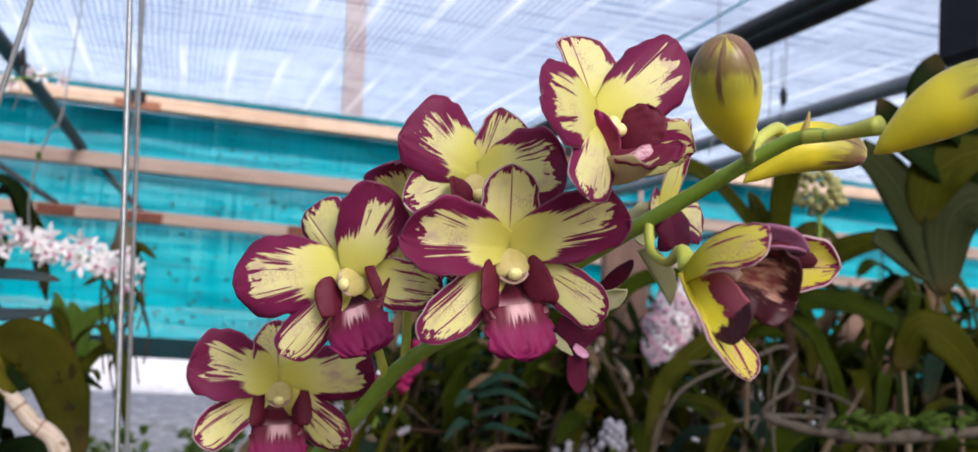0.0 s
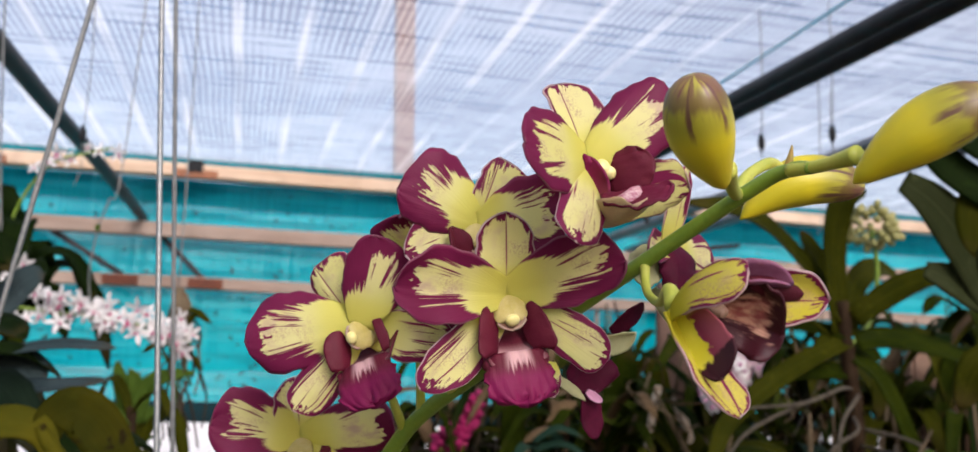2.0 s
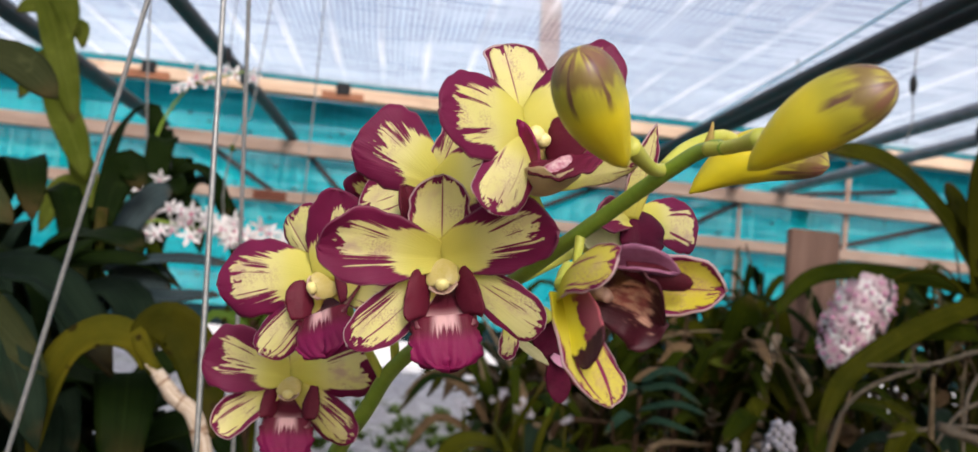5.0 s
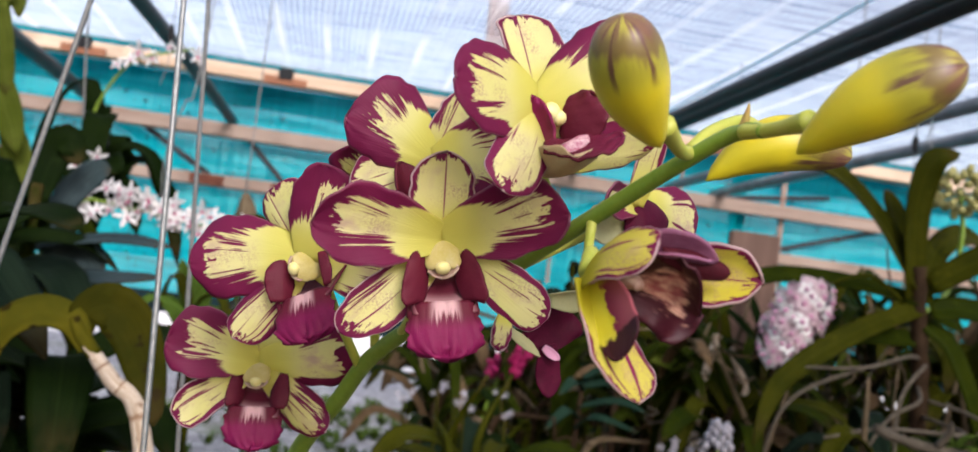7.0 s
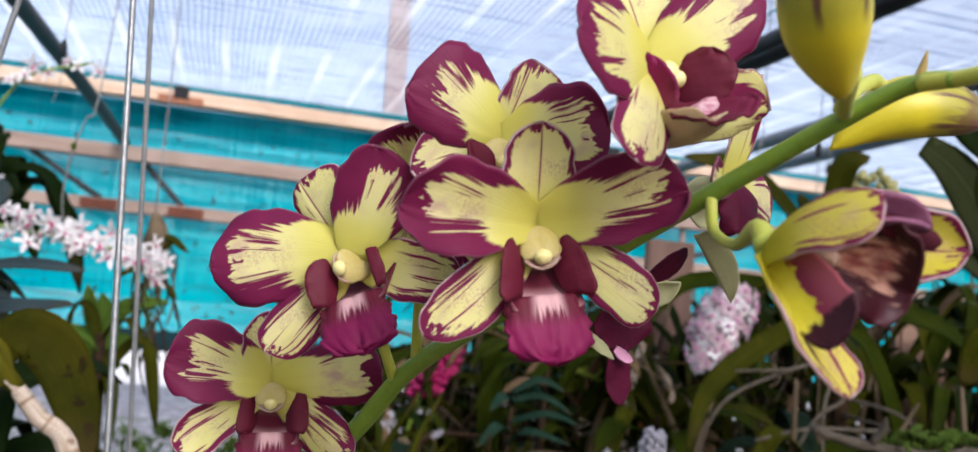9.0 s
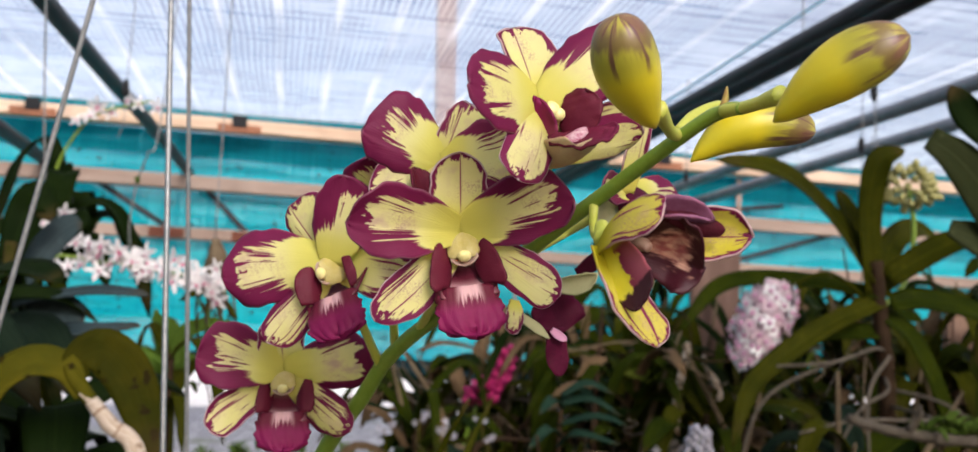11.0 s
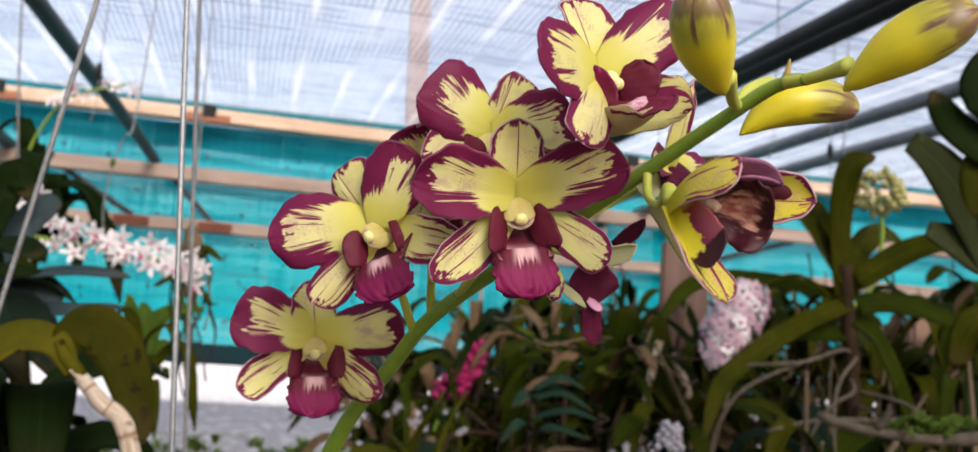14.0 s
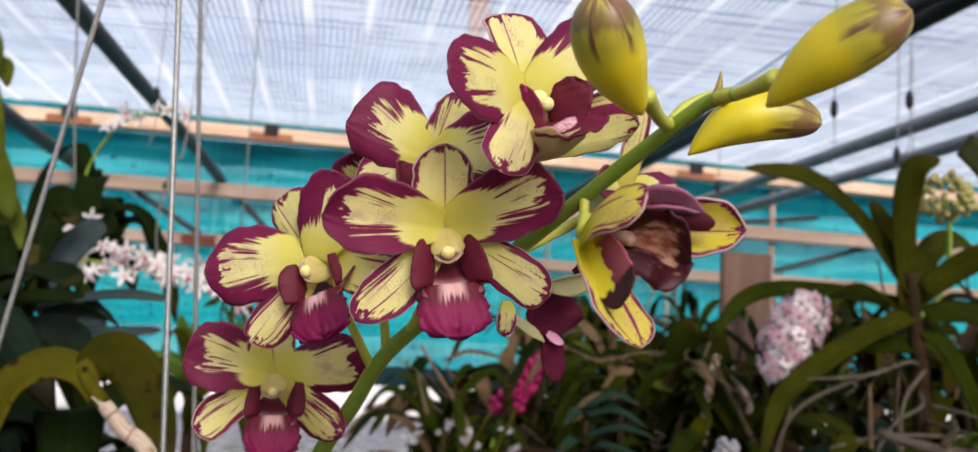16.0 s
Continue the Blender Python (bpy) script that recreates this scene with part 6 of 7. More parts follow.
# ---------------------------------------------------------------- plants on the right
# the strap-leaved plant with two flower heads
p = plant("strap_leaved_orchid", (1.16, 1.60, BENCH), "strap-leaved orchid with a thick stem and arching olive leaves", "orchid")
part("stem", tube("stem", [(1.16, 1.60, BENCH), (1.15, 1.59, 1.05), (1.139, 1.579, 1.184), (1.124, 1.560, 1.350), (1.103, 1.550, 1.460), (1.087, 1.540, 1.559)], [0.017, 0.016, 0.015, 0.013], M_TRUNK, 24, 10, lambda u, a: 0.12 * math.sin(70 * u)), p)
for pts, w, mt in (([(1.091, 1.544, 1.526), (1.016, 1.546, 1.620), (0.875, 1.489, 1.695), (0.734, 1.459, 1.704)], 0.060, M_LEAF2),
                   ([(1.083, 1.544, 1.500), (1.066, 1.533, 1.647), (1.078, 1.520, 1.735), (1.125, 1.509, 1.762)], 0.062, M_LEAF2),
                   ([(1.103, 1.545, 1.499), (0.947, 1.570, 1.518), (0.784, 1.528, 1.500), (0.695, 1.500, 1.415)], 0.038, M_LEAF),
                   ([(1.103, 1.546, 1.488), (0.959, 1.507, 1.430), (0.826, 1.490, 1.335), (0.774, 1.459, 1.230)], 0.043, M_LEAF2),
                   ([(1.111, 1.540, 1.528), (1.190, 1.499, 1.587), (1.258, 1.440, 1.606), (1.33, 1.40, 1.58)], 0.058, M_LEAF2),
                   ([(1.120, 1.544, 1.484), (1.181, 1.533, 1.492), (1.294, 1.519, 1.470), (1.38, 1.50, 1.41)], 0.056, M_LEAF),
                   ([(1.111, 1.549, 1.461), (1.166, 1.547, 1.420), (1.228, 1.550, 1.310), (1.25, 1.55, 1.22)], 0.054, M_LEAF),
                   ([(1.087, 1.540, 1.540), (1.082, 1.612, 1.645), (1.083, 1.656, 1.705)], 0.055, M_LEAF2),
                   ([(1.10, 1.55, 1.50), (1.16, 1.60, 1.60), (1.26, 1.66, 1.64), (1.36, 1.70, 1.60)], 0.055, M_LEAF2),
                   ([(1.10, 1.55, 1.43), (1.00, 1.60, 1.42), (0.92, 1.66, 1.34)], 0.05, M_LEAF)):
    part("leaf", blade("leaf", pts, w * 0.86, mt, (0.1, -0.85, 0.55), 0.28, 0.4, 0.8, 0.6, 0.003, 22), p)
# its blush flower head
FL = []
for i in range(2):
    vs, fs, mi = [], [], []
    for k in range(5):
        a = 2 * math.pi * k / 5
        c, s = math.cos(a), math.sin(a)
        b = len(vs)
        for u, w, y in ((0.1, 0.12, 0.0), (0.6, 0.36, -0.22), (1.0, 0.14, -0.10)):
            vs += [(u * c - w * s, y, u * s + w * c), (u * c + w * s, y, u * s - w * c)]
        fs += [(b, b + 1, b + 3, b + 2), (b + 2, b + 3, b + 5, b + 4)]
        mi += [0, 0]
    b = len(vs)
    for k in range(5):
        a = 2 * math.pi * k / 5
        vs += [(0.22 * math.cos(a), -0.05, 0.22 * math.sin(a)), (0.30 * math.cos(a), -0.38, 0.30 * math.sin(a) - 0.12)]
    vs.append((0, -0.75, -0.42))
    for k in range(5):
        n = (k + 1) % 5
        fs += [(b + 2 * k, b + 2 * n, b + 2 * n + 1, b + 2 * k + 1), (b + 2 * k + 1, b + 2 * n + 1, b + 10)]
        mi += [1, 1]
    me = mesh_of("floret", [V(*v) * 0.0140 for v in vs], fs, M_WHITE if i else M_BLUSH)
    me.materials.append(M_MAUVE)
    me.polygons.foreach_set("material_index", mi)
    FL.append(me)
head = part("flower_head", tube("flower_head", [(1.10, 1.548, 1.47), (1.00, 1.54, 1.53), (0.915, 1.54, 1.50), (0.872, 1.551, 1.44), (0.852, 1.558, 1.375)], [0.004, 0.003], M_LEAF2, 24, 7), p, "dense drooping cluster of small white and mauve flowers")
part("core", tube("core", [(0.888, 1.546, 1.515), (0.880, 1.548, 1.47), (0.868, 1.551, 1.42), (0.850, 1.556, 1.365)], [0.012, 0.034, 0.034, 0.010], M_BLUSH, 16, 14, lambda u, a: 0.12 * math.sin(5 * a + 21 * u)), head)
r = random.Random(4)
for i in range(104):
    u = (i + 0.5) / 104
    z = 1.502 - 0.140 * u
    cx, cy = 0.888 - 0.038 * u, 1.545 + 0.010 * u
    a = i * 2.39996
    rad = 0.045 * (math.sin(math.pi * (0.16 + 0.78 * u)) ** 0.6) * r.uniform(0.75, 1.08)
    d = V(math.cos(a), math.sin(a), r.uniform(-0.35, 0.2))
    o = part("floret", FL[i % 2], head)
    o.matrix_basis = Matrix.Translation((cx + rad * d[0] * 1.12, cy + rad * d[1], z + rad * 0.3 * d[2])) @ Vector((-d[0], -d[1], -d[2])).to_track_quat('Y', 'Z').to_matrix().to_4x4() @ pose(0, 0, 0, 0, r.uniform(0, 360), 0)

# its greenish-yellow head of buds
head = part("bud_head", tube("bud_head", [(1.110, 1.548, 1.48), (1.160, 1.555, 1.53), (1.172, 1.549, 1.62), (1.157, 1.541, 1.695)], [0.0045, 0.004], M_STEM, 18, 7), p, "rounded head of small greenish-yellow buds")
BB = ball("bud", (0, 0, 0), (0.0072, 0.0095), M_YCLUS, (0, 0, 1), 7, 5)
for i in range(70):
    z = 1 - 2 * (i + 0.5) / 70
    a = i * 2.39996
    h = math.sqrt(1 - z * z)
    d = V(h * math.cos(a), h * math.sin(a), z)
    k = r.uniform(0.75, 1.1)
    o = part("bud", BB, head)
    o.matrix_basis = Matrix.Translation((1.155 + 0.054 * d[0] * k, 1.541 + 0.045 * d[1] * k, 1.700 + 0.040 * d[2] * k)) @ Vector(d).to_track_quat('Z', 'Y').to_matrix().to_4x4()

# boards on which plants are mounted
q = thing("mounting_board", (1.03, 2.07, BENCH), "reddish-brown weathered timber board standing upright", "board", "mounting boards")
part("board", block("board", (0.964, 2.062, BENCH), (1.083, 2.085, 1.632), M_PLANK, 0.004), q)
q = thing("mounting_board", (1.58, 1.88, BENCH), "broad brown slab of bark standing upright", "board", "mounting boards")
part("board", block("board", (1.50, 1.878, BENCH), (1.66, 1.915, 1.49), M_BARK, 0.008), q)

# spike of magenta bracts
q = plant("magenta_flower_spike", (0.46, 2.20, BENCH), "dense spike of magenta flowers", "flower spike")
part("stalk", tube("stalk", [(0.44, 2.22, BENCH), (0.46, 2.19, 1.10), (0.493, 2.175, 1.230), (0.535, 2.156, 1.290), (0.553, 2.143, 1.358)], [0.005, 0.004, 0.003], M_STEM, 18, 7), q)
PB = ball("bract", (0, 0, 0.006), (0.0080, 0.0140), M_MAGENTA, (0, 0, 1), 6, 5)
line = spline([(0.490, 2.177, 1.222), (0.512, 2.166, 1.262), (0.535, 2.156, 1.292), (0.553, 2.143, 1.358)], 80)
for i in range(80):
    a = i * 2.4
    rr = 0.034 * (1.08 - i / 105)
    o = part("bract", PB, q)
    d = V(math.cos(a), 0.9 * math.sin(a), 0.45)
    o.matrix_basis = Matrix.Translation(tuple(line[i] + d * rr * r.uniform(0.5, 1.0))) @ Vector(d).to_track_quat('Z', 'Y').to_matrix().to_4x4()

# rows of strap-leaved plants
spots = [(0.36, 1.55, 1.08, 0), (0.34, 2.10, 1.15, 1), (0.55, 1.75, 1.02, 1), (0.75, 1.88, 1.27, 1), (1.02, 1.95, 1.33, 1), (1.30, 2.0, 1.37, 1), (1.62, 1.75, 1.36, 1), (0.62, 1.50, 1.00, 1), (0.86, 1.75, 1.24, 0), (0.44, 1.95, 1.00, 2), (0.72, 2.10, 1.30, 1), (0.90, 2.30, 1.34, 2), (0.40, 2.35, 1.24, 0),
         (0.62, 2.45, 1.32, 1), (1.20, 2.20, 1.36, 0), (1.38, 1.80, 1.32, 2), (1.45, 2.30, 1.42, 1), (1.75, 2.10, 1.46, 0), (1.25, 1.42, 1.20, 1), (1.55, 1.60, 1.34, 2),
         (1.72, 2.55, 1.48, 0), (1.10, 2.55, 1.40, 1), (2.05, 2.30, 1.50, 2), (2.30, 2.55, 1.54, 0), (0.98, 1.42, 1.16, 2), (0.50, 2.58, 1.12, 1), (0.66, 2.64, 1.10, 1), (0.86, 2.68, 1.14, 1), (1.04, 2.62, 1.12, 1), (1.24, 2.66, 1.14, 1), (1.42, 2.62, 1.16, 1), (0.58, 2.28, 1.06, 1), (0.94, 2.10, 1.10, 1), (1.50, 1.40, 1.28, 0), (0.80, 2.55, 1.36, 2), (2.00, 1.90, 1.42, 1)]
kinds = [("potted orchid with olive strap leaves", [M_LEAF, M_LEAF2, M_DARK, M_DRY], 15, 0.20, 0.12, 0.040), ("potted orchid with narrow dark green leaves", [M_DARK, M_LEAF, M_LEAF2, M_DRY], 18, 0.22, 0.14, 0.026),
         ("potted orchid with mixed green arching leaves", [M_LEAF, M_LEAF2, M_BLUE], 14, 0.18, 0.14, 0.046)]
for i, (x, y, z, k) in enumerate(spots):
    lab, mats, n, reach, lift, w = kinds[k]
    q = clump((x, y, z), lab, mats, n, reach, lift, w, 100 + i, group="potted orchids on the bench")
    r = random.Random(300 + i)
    for j in range(3):
        a = r.uniform(0, 6.28)
        b = V(x + 0.06 * math.cos(a), y + 0.06 * math.sin(a), BENCH + 0.11)
        part("cane", tube("cane", [b, b + V(r.uniform(-0.05, 0.05), r.uniform(-0.05, 0.05), 0.2), b + V(r.uniform(-0.12, 0.12), r.uniform(-0.08, 0.08), z - BENCH + r.uniform(-0.05, 0.12))], [0.008, 0.008, 0.0025], r.choice([M_CANE, M_CANE, M_CANE, M_TRUNK, M_LEAF2]), 12, 8), q)
    for j in range(3):
        a = r.uniform(0, 6.28)
        b = V(x, y, z - r.uniform(0.0, 0.1))
        d = V(math.cos(a), math.sin(a) * 0.7 - 0.3, 0)
        part("root", tube("root", [b, b + d * 0.08 + V(0, 0, 0.01), b + d * 0.15 + V(0.02, 0, -0.06), b + d * 0.17 + V(r.uniform(-0.05, 0.05), 0, -0.22)], [0.0035, 0.003, 0.0025], M_ROOT, 12, 6), q)

# two broad upright leaves and pale bent canes
q = plant("broad_leaved_orchid", (0.84, 1.92, BENCH), "orchid with broad upright green leaves", "orchid")
part("leaf", blade("leaf", [(0.80, 1.93, BENCH + 0.1), (0.790, 1.915, 1.20), (0.800, 1.894, 1.40), (0.812, 1.880, 1.47)], 0.075, M_LEAF, (0, -1, 0.1), 0.1, 0.5, 0.6), q)
part("leaf", blade("leaf", [(0.88, 1.93, BENCH + 0.1), (0.908, 1.905, 1.20), (0.876, 1.881, 1.40), (0.86, 1.87, 1.45)], 0.06, M_LEAF2, (0, -1, 0.1), 0.1, 0.5, 0.6), q)
part("leaf", blade("leaf", [(0.60, 1.96, BENCH + 0.1), (0.588, 1.955, 1.19), (0.584, 1.942, 1.325), (0.584, 1.935, 1.36)], 0.05, M_LEAF, (0, -1, 0.1), 0.1, 0.5, 0.6), q)
for pts in ([(0.80, 1.80, BENCH), (0.810, 1.783, 1.200), (0.812, 1.770, 1.31), (0.824, 1.756, 1.395)], [(0.93, 1.77, BENCH), (0.905, 1.758, 1.207), (0.885, 1.755, 1.31), (0.850, 1.751, 1.370)]):
    part("cane", tube("cane", pts, [0.009, 0.009, 0.007], M_SHEATH, 18, 8), q, "dry pale cane")
# thick grey roots of the strap-leaved plant
for pts in ([(1.11, 1.55, 1.40), (1.04, 1.48, 1.40), (0.93, 1.42, 1.376), (0.84, 1.44, 1.365)], [(0.93, 1.42, 1.376), (0.85, 1.45, 1.33), (0.81, 1.457, 1.28), (0.79, 1.46, 1.20)],
            [(1.12, 1.56, 1.35), (1.05, 1.45, 1.33), (0.98, 1.42, 1.30), (0.93, 1.42, 1.22)], [(1.13, 1.56, 1.30), (1.10, 1.40, 1.29), (0.97, 1.42, 1.283), (0.86, 1.40, 1.262)],
            [(1.13, 1.56, 1.33), (1.18, 1.47, 1.31), (1.25, 1.45, 1.25), (1.27, 1.45, 1.18)], [(1.09, 1.50, 1.39), (1.02, 1.45, 1.34), (1.00, 1.43, 1.27), (1.01, 1.43, 1.18)]):
    part("root", tube("root", pts, [0.0036, 0.0032, 0.0024], M_ROOT, 18, 8), p, "thick grey aerial root")

# blue-green narrow leaves low in front
q = plant("blue_green_plant", (0.56, 1.66, BENCH), "low plant with narrow blue-green leaves", "plant")
part("stem", tube("stem", [(0.54, 1.67, BENCH), (0.54, 1.67, 1.1), (0.545, 1.672, 1.28)], [0.007, 0.006, 0.004], M_TRUNK, 10, 7), q)
for pts in ([(0.543, 1.675, 1.275), (0.597, 1.665, 1.286), (0.651, 1.650, 1.259)], [(0.545, 1.672, 1.290), (0.588, 1.660, 1.314), (0.635, 1.650, 1.298)], [(0.541, 1.67, 1.20), (0.563, 1.633, 1.228), (0.638, 1.615, 1.212)], [(0.543, 1.67, 1.24), (0.601, 1.640, 1.258), (0.655, 1.625, 1.245)], [(0.545, 1.67, 1.27), (0.52, 1.64, 1.285), (0.49, 1.62, 1.26)], [(0.541, 1.67, 1.22), (0.51, 1.63, 1.235), (0.47, 1.61, 1.20)]):
    part("leaf", blade("leaf", pts, 0.022, M_FROND, (0, -0.5, 1), 0.25, 0.4, 0.6, 0.8, n=14), q)
# whitish cluster of buds
q = plant("white_bud_cluster", (0.727, 1.484, BENCH), "small upright cluster of whitish flower buds", "flower cluster")
part("stalk", tube("stalk", [(0.73, 1.49, BENCH), (0.73, 1.487, 1.05), (0.727, 1.484, 1.25)], [0.004, 0.003], M_STEM, 10, 7), q)
WB = ball("bud", (0, 0, 0), (0.0062, 0.0075), M_SHADEWHITE, (0, 0, 1), 8, 6)
r = random.Random(12)
for i in range(34):
    a, u = i * 2.4, i / 34
    o = part("bud", WB, q)
    o.matrix_basis = Matrix.Translation((0.727 + 0.026 * math.cos(a) * (1 - 0.4 * u) * r.uniform(0.6, 1), 1.484 + 0.022 * math.sin(a) * (1 - 0.4 * u), 1.215 + 0.045 * u)) @ Matrix.Scale(r.uniform(0.7, 1.1), 4)
# mossy branch over the front of the bench
q = thing("mossy_branch", (0.86, 1.14, Z0), "pale crooked branch with green moss on props", "branch")
part("branch", tube("branch", [(0.787, 1.151, 1.309), (0.823, 1.143, 1.298), (0.871, 1.132, 1.290), (0.95, 1.112, 1.286), (1.06, 1.09, 1.30), (1.25, 1.07, 1.31)], [0.006, 0.0065, 0.007, 0.008, 0.009, 0.010], M_ROOT, 40, 10, lambda u, a: 0.14 * math.sin(31 * u + 2 * a) + 0.10 * math.sin(77 * u)), q)
part("prop", tube("prop", [(1.20, 1.075, Z0), (1.205, 1.075, 0.7), (1.20, 1.075, 1.305)], [0.014, 0.013, 0.012], M_TRUNK, 12, 9), q)
part("twig", tube("twig", [(0.865, 1.132, 1.295), (0.872, 1.120, 1.316), (0.868, 1.112, 1.330)], [0.006, 0.005, 0.002], M_ROOT, 8, 7), q)
r = random.Random(41)
for i in range(130):
    u = r.random()
    c = V(0.885 + 0.33 * u, 1.130 - 0.055 * u + r.uniform(-0.012, 0.012), 1.292 + 0.015 * u + r.uniform(0.0, 0.008))
    d = V(r.uniform(-1, 1), r.uniform(-1, 0.3), r.uniform(-0.6, 0.8)) * 0.028
    part("moss_tuft", blade("moss_tuft", [c, c + d * 0.5 + V(0, 0, 0.006), c + d], r.uniform(0.006, 0.012), M_MOSS, (0, -0.6, 0.8), 0.3, 0.4, 0.6, 0.6, n=5), q)
# thin twigs and hanging root threads among the plants
r = random.Random(52)
q = thing("twigs", (0.9, 1.7, BENCH), "tangle of thin dry twigs and root threads among the pots", "twigs", kind="stuff")
for i in range(90):
    b = V(r.uniform(0.35, 1.9), r.uniform(1.45, 2.3), r.uniform(1.10, 1.42))
    d = V(r.uniform(-0.16, 0.16), r.uniform(-0.08, 0.08), r.uniform(-0.22, 0.16))
    part("twig", tube("twig", [b, b + d * 0.4 + V(r.uniform(-0.03, 0.03), 0, r.uniform(-0.03, 0.03)), b + d * 0.75 + V(r.uniform(-0.03, 0.03), 0, 0), b + d], [r.uniform(0.0015, 0.0035), 0.0012], r.choice([M_CANE, M_ROOT, M_TRUNK, M_CANE]), 10, 6), q)

# undergrowth of small leaves between the pots
r = random.Random(63)
q = thing("undergrowth", (1.2, 2.2, BENCH), "dense mixed undergrowth of small green and dry leaves between the pots", "foliage", kind="stuff")
for mt, count in ((M_LEAF2, 330), (M_LEAF, 330), (M_TALL, 90), (M_FROND, 90), (M_DRY, 190), (M_DARK, 260)):
    vs, fs, us = [], [], []
    for i in range(count):
        x = r.uniform(0.62, 2.3)
        c = V(x, r.uniform(1.75, 2.65), r.uniform(1.02, 1.30 if 0.85 < x < 1.15 else (1.47 if x > 1.25 else 1.40)))
        a, l, w = r.uniform(0, 6.28), r.uniform(0.05, 0.12), r.uniform(0.006, 0.016)
        d = V(math.cos(a), 0.6 * math.sin(a), r.uniform(-0.2, 0.9))
        s = unit(np.cross(d, V(0.1, -1, 0.4)))
        b = len(vs)
        for k, (u, h) in enumerate(((0.0, 0.3), (0.35, 1.0), (0.7, 0.8), (1.0, 0.05))):
            m = c + d * l * u + V(0, 0, -0.45 * l * u * u)
            for e in (-1, 0, 1):
                vs.append(m + s * e * h * w + V(0, 0.25 * w * h * (e == 0), 0))
                us.append((u, 0.5 + 0.5 * e))
        for k in range(3):
            for e in range(2):
                fs.append((b + 3 * k + e, b + 3 * k + e + 1, b + 3 * k + e + 4, b + 3 * k + e + 3))
    part("small_leaves", mesh_of("small_leaves", vs, fs, mt, {"uv": us}), q)

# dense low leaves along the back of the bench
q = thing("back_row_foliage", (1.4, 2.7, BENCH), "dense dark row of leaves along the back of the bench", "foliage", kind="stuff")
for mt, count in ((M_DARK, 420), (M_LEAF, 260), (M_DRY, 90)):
    vs, fs, us = [], [], []
    for i in range(count):
        c = V(r.uniform(0.42, 2.7), r.uniform(2.58, 2.74), r.uniform(BENCH, 1.20))
        a, l, w = r.uniform(0, 6.28), r.uniform(0.10, 0.20), r.uniform(0.012, 0.026)
        d = V(math.cos(a), 0.35 * math.sin(a), r.uniform(0.1, 1.1))
        sd = unit(np.cross(d, V(0.1, -1, 0.3)))
        b = len(vs)
        for u, h in ((0.0, 0.4), (0.35, 1.0), (0.7, 0.8), (1.0, 0.05)):
            m = c + d * l * u + V(0, 0, -0.5 * l * u * u)
            for e in (-1, 0, 1):
                vs.append(m + sd * e * h * w + V(0, 0.25 * w * h * (e == 0), 0))
                us.append((u, 0.5 + 0.5 * e))
        for k in range(3):
            for e in range(2):
                fs.append((b + 3 * k + e, b + 3 * k + e + 1, b + 3 * k + e + 4, b + 3 * k + e + 3))
    part("small_leaves", mesh_of("small_leaves", vs, fs, mt, {"uv": us}), q)

# large leaves close on the right
q = plant("potted_orchid", (0.86, 0.82, BENCH), "orchid with large broad green leaves beside the path", "orchid")
solo("plant_stand", tube("plant_stand", [(0.86, 0.82, Z0), (0.86, 0.82, 0.4), (0.86, 0.82, BENCH)], [0.06, 0.05, 0.09], M_BENCH, 10, 14), "round timber stand under a potted orchid", "stand")
part("pot", tube("pot", [(0.86, 0.82, BENCH), (0.86, 0.82, BENCH + 0.06), (0.86, 0.82, BENCH + 0.13)], [0.06, 0.07, 0.08], M_CLAY, 8, 16), q)
part("stem", tube("stem", [(0.86, 0.82, BENCH + 0.1), (0.86, 0.82, 1.3), (0.83, 0.815, 1.60)], [0.011, 0.010, 0.008], M_TRUNK, 12, 8), q)
for pts, w, mt in (([(0.84, 0.815, 1.56), (0.76, 0.805, 1.60), (0.712, 0.815, 1.635), (0.690, 0.819, 1.668)], 0.040, M_DARK),
                   ([(0.83, 0.815, 1.58), (0.785, 0.80, 1.64), (0.735, 0.80, 1.665), (0.745, 0.80, 1.72)], 0.050, M_DARK),
                   ([(0.672, 0.827, 1.614), (0.701, 0.820, 1.592), (0.732, 0.815, 1.553), (0.755, 0.812, 1.510), (0.768, 0.812, 1.467)], 0.052, M_SAGE),
                   ([(0.804, 0.789, 1.571), (0.781, 0.798, 1.563), (0.768, 0.805, 1.536), (0.771, 0.811, 1.467)], 0.055, M_SAGE),
                   ([(0.696, 0.829, 1.525), (0.728, 0.820, 1.511), (0.762, 0.812, 1.482)], 0.036, M_SAGE),
                   ([(0.810, 0.782, 1.624), (0.769, 0.797, 1.609), (0.747, 0.807, 1.583), (0.743, 0.813, 1.538)], 0.055, M_LEAF2),
                   ([(0.85, 0.82, 1.35), (0.79, 0.81, 1.41), (0.752, 0.82, 1.43), (0.738, 0.84, 1.385)], 0.045, M_LEAF2),
                   ([(0.85, 0.82, 1.46), (0.93, 0.80, 1.54), (1.0, 0.79, 1.52)], 0.055, M_LEAF2)):
    part("leaf", blade("leaf", pts, w, mt, (-0.3, -0.9, 0.3), 0.12, 0.5, 0.5, 0.6, 0.003), q)

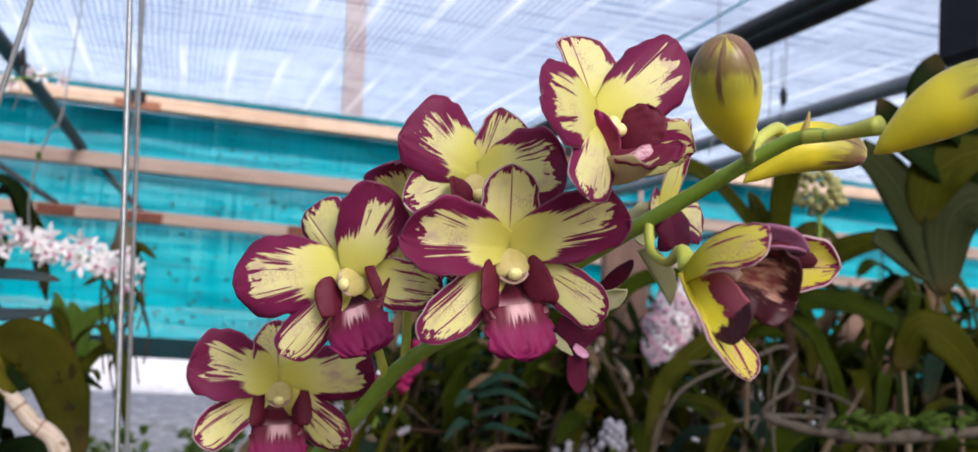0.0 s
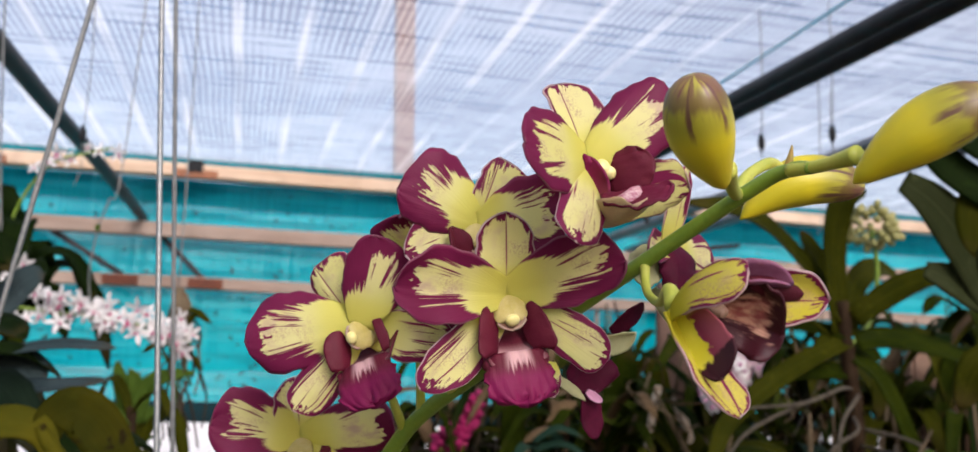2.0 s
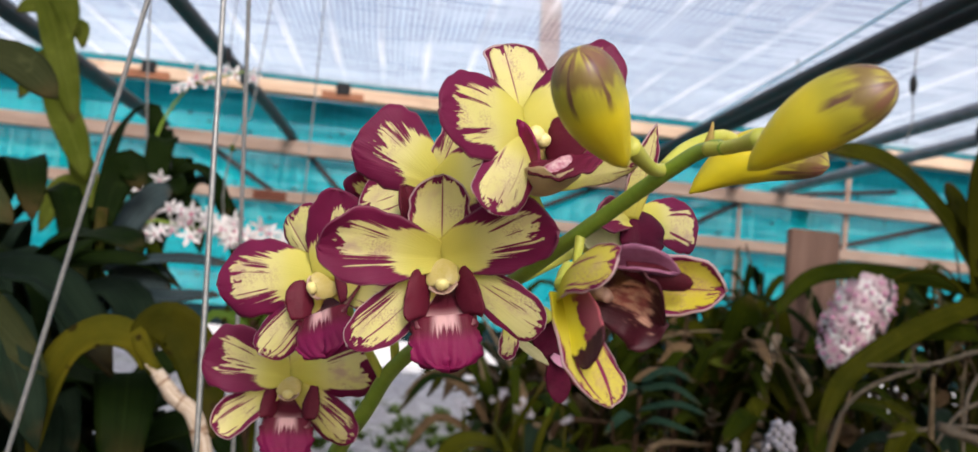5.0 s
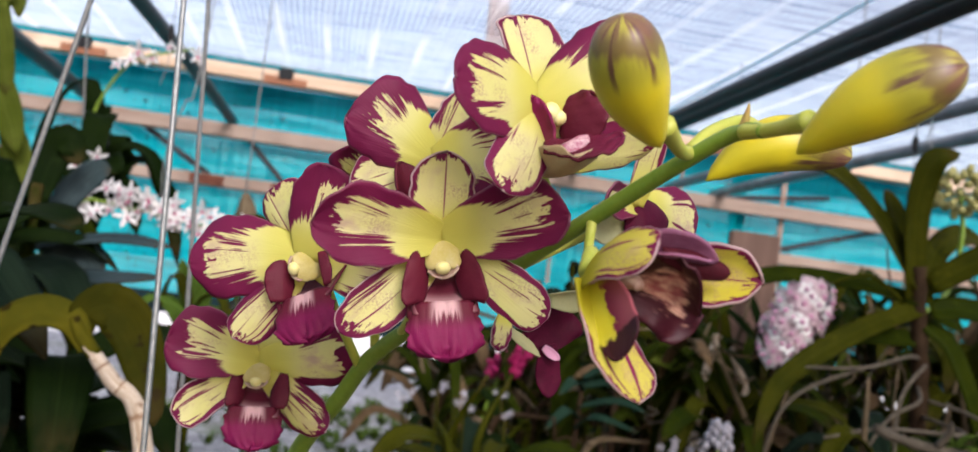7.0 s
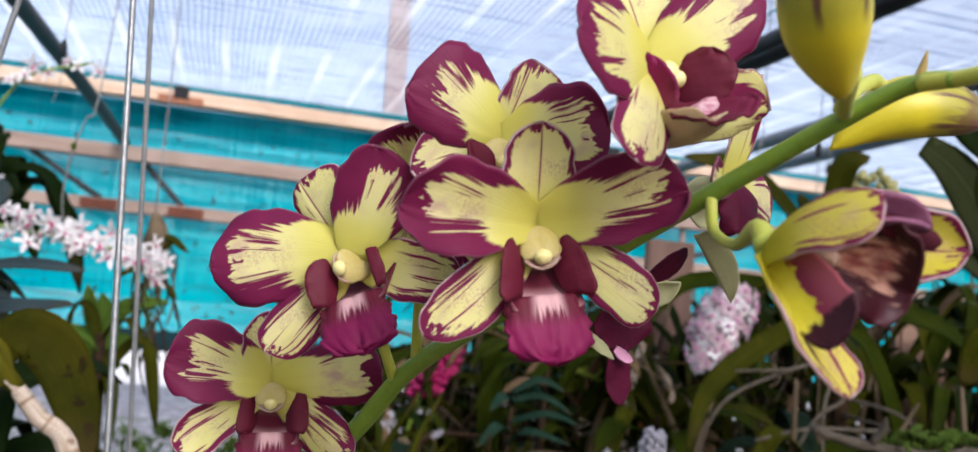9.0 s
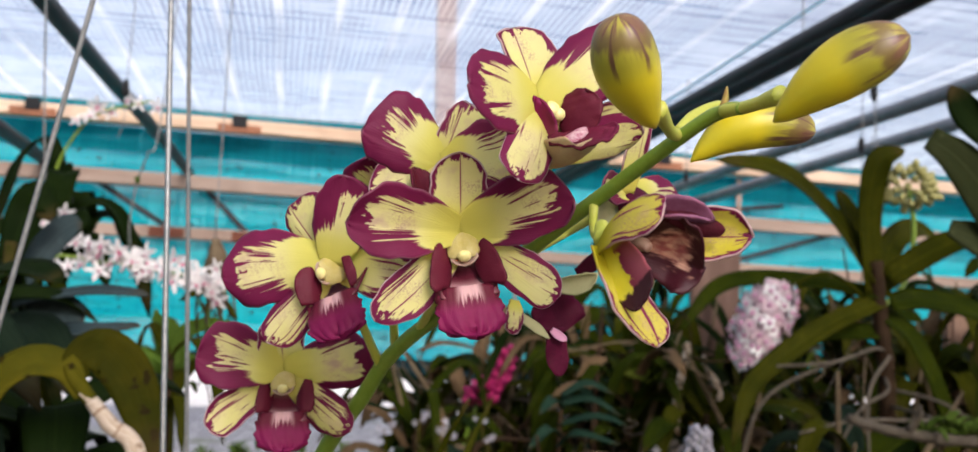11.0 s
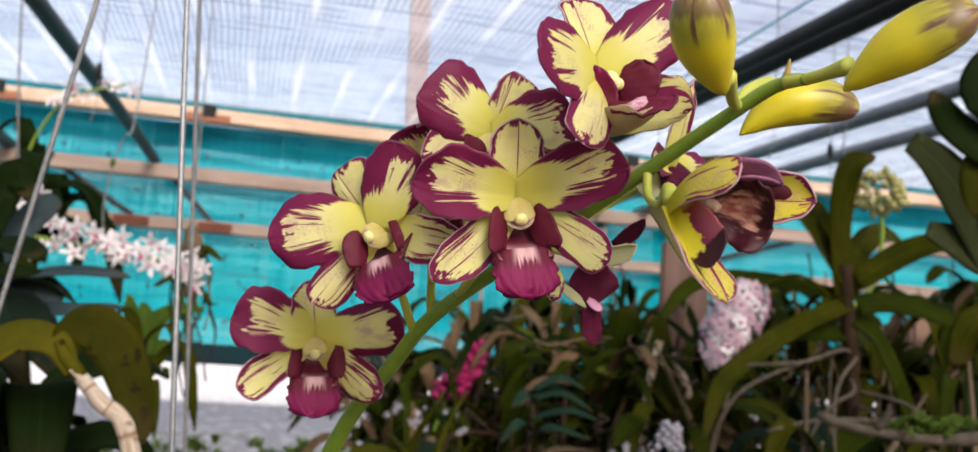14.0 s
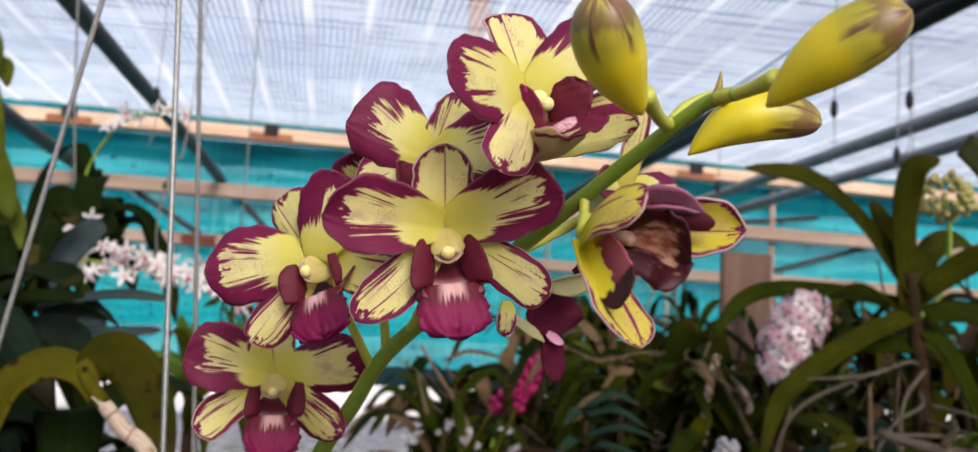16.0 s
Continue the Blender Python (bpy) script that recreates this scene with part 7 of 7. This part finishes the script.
# pale chips, moss and fallen flowers among the pots
r = random.Random(8)
q = thing("moss_clump", (0.62, 1.66, BENCH), "pale bark chips and moss heaped on the bench", "moss", kind="stuff")
vs, fs = [], []
for i in range(420):
    c = V(r.uniform(0.30, 1.5), r.uniform(1.45, 2.5), 0)
    c[2] = BENCH + 0.06 + 0.05 * noise.noise(Vector((c[0] * 5, c[1] * 5, 0)))
    s = r.uniform(0.008, 0.02)
    b = len(vs)
    for k in range(6):
        d = [V(1, 0, 0), V(-1, 0, 0), V(0, 1, 0), V(0, -1, 0), V(0, 0, 1), V(0, 0, -1)][k]
        vs.append(c + d * s * r.uniform(0.6, 1.3))
    fs += [(b + x, b + y, b + z) for x in (0, 1) for y in (2, 3) for z in (4, 5)]
part("chips", mesh_of("chips", vs, fs, M_CHIP), q)

# white blossoms low among the leaves
# the white star flower again, with shade put into its colour
S_SHADED = S_ME.copy()
S_SHADED.materials[0] = M_SHADEWHITE
for i, (x, y, z) in enumerate(((0.30, 1.75, 1.235), (0.335, 1.76, 1.225), (0.36, 1.80, 1.21), (0.42, 1.70, 1.20), (0.70, 1.62, 1.19), (0.74, 1.60, 1.20), (0.255, 1.9, 1.20), (0.47, 2.0, 1.21), (0.80, 1.55, 1.19), (0.66, 2.02, 1.235))):
    q = thing("white_blossom", (x, y, BENCH), "small white blossom on a thin stalk", "flower", "white blossoms")
    part("stalk", tube("stalk", [(x + 0.02, y + 0.03, BENCH), (x + 0.01, y + 0.02, (z + BENCH) / 2), (x, y, z)], [0.0025], M_LEAF2, 8, 6), q)
    for j in range(4):
        o = part("flower", S_SHADED, q)
        o.matrix_basis = pose(x + r.uniform(-0.015, 0.015), y + r.uniform(-0.015, 0.01), z + r.uniform(-0.01, 0.015), r.uniform(-40, 30), r.uniform(-30, 30), r.uniform(-60, 60)) @ Matrix.Scale(r.uniform(0.38, 0.55), 4)
q = thing("orange_blossom", (0.897, 1.86, BENCH), "small orange blossom among dark leaves", "flower")
part("stalk", tube("stalk", [(0.90, 1.88, BENCH), (0.898, 1.87, 1.1), (0.895, 1.855, 1.215)], [0.0025], M_STEM, 8, 6), q)
for j in range(5):
    part("petal", ball("petal", (0.895 + 0.016 * math.cos(j * 1.257), 1.853, 1.222 + 0.012 * math.sin(j * 1.257)), (0.008, 0.013), M_ORANGE, (math.cos(j * 1.257), -0.3, math.sin(j * 1.257)), 8, 6), q)

# ---------------------------------------------------------------- hooks and cords under the roof
solo("cord", tube("cord", [(1.13, 0.2, 2.195), (1.20, 1.83, 2.19), (1.249, 3.08, 2.19), (1.29, 4.15, 2.19)], [0.004], M_CORD, 16, 6), "pale blue cord strung under the roof net", "cord")


def hook(x, y, z, label="black hook on a thin wire under the pipe"):
    h = thing("hanging_hook", (x, y, z), label, "hook", "hanging hooks")
    part("wire", tube("wire", [(x, y, 2.262), (x + 0.004, y, (z + 2.262) / 2), (x, y, z)], [0.0016], M_WIRE2, 8, 6), h)
    part("weight", tube("weight", [(x, y, z + 0.025), (x, y, z + 0.012), (x, y, z - 0.004), (x, y, z - 0.018)], [0.003, 0.008, 0.008, 0.002], M_BLACK, 10, 8), h)
    part("lower_wire", tube("lower_wire", [(x, y, z - 0.01), (x + 0.003, y, z - 0.07), (x - 0.008, y, z - 0.12)], [0.0013], M_WIRE2, 8, 6), h)


hook(1.262, 1.81, 1.95)
hook(1.14, 1.90, 1.94)
hook(1.42, 2.1, 1.90)
hook(1.30, 2.9, 1.93)
hook(-0.36, 2.35, 1.93)
hook(-0.72, 2.2, 1.93)
hook(1.66, 2.4, 1.92)
q = thing("black_box", (1.03, 1.02, 1.80), "black plastic box hung under the roof net", "box")
part("box", block("box", (0.985, 0.98, 1.805), (1.10, 1.06, 1.91), M_BLACK, 0.006), q)
part("wire", tube("wire", [(1.04, 1.02, 1.91), (1.04, 1.02, 2.262)], [0.002], M_WIRE2, 4, 6), q)
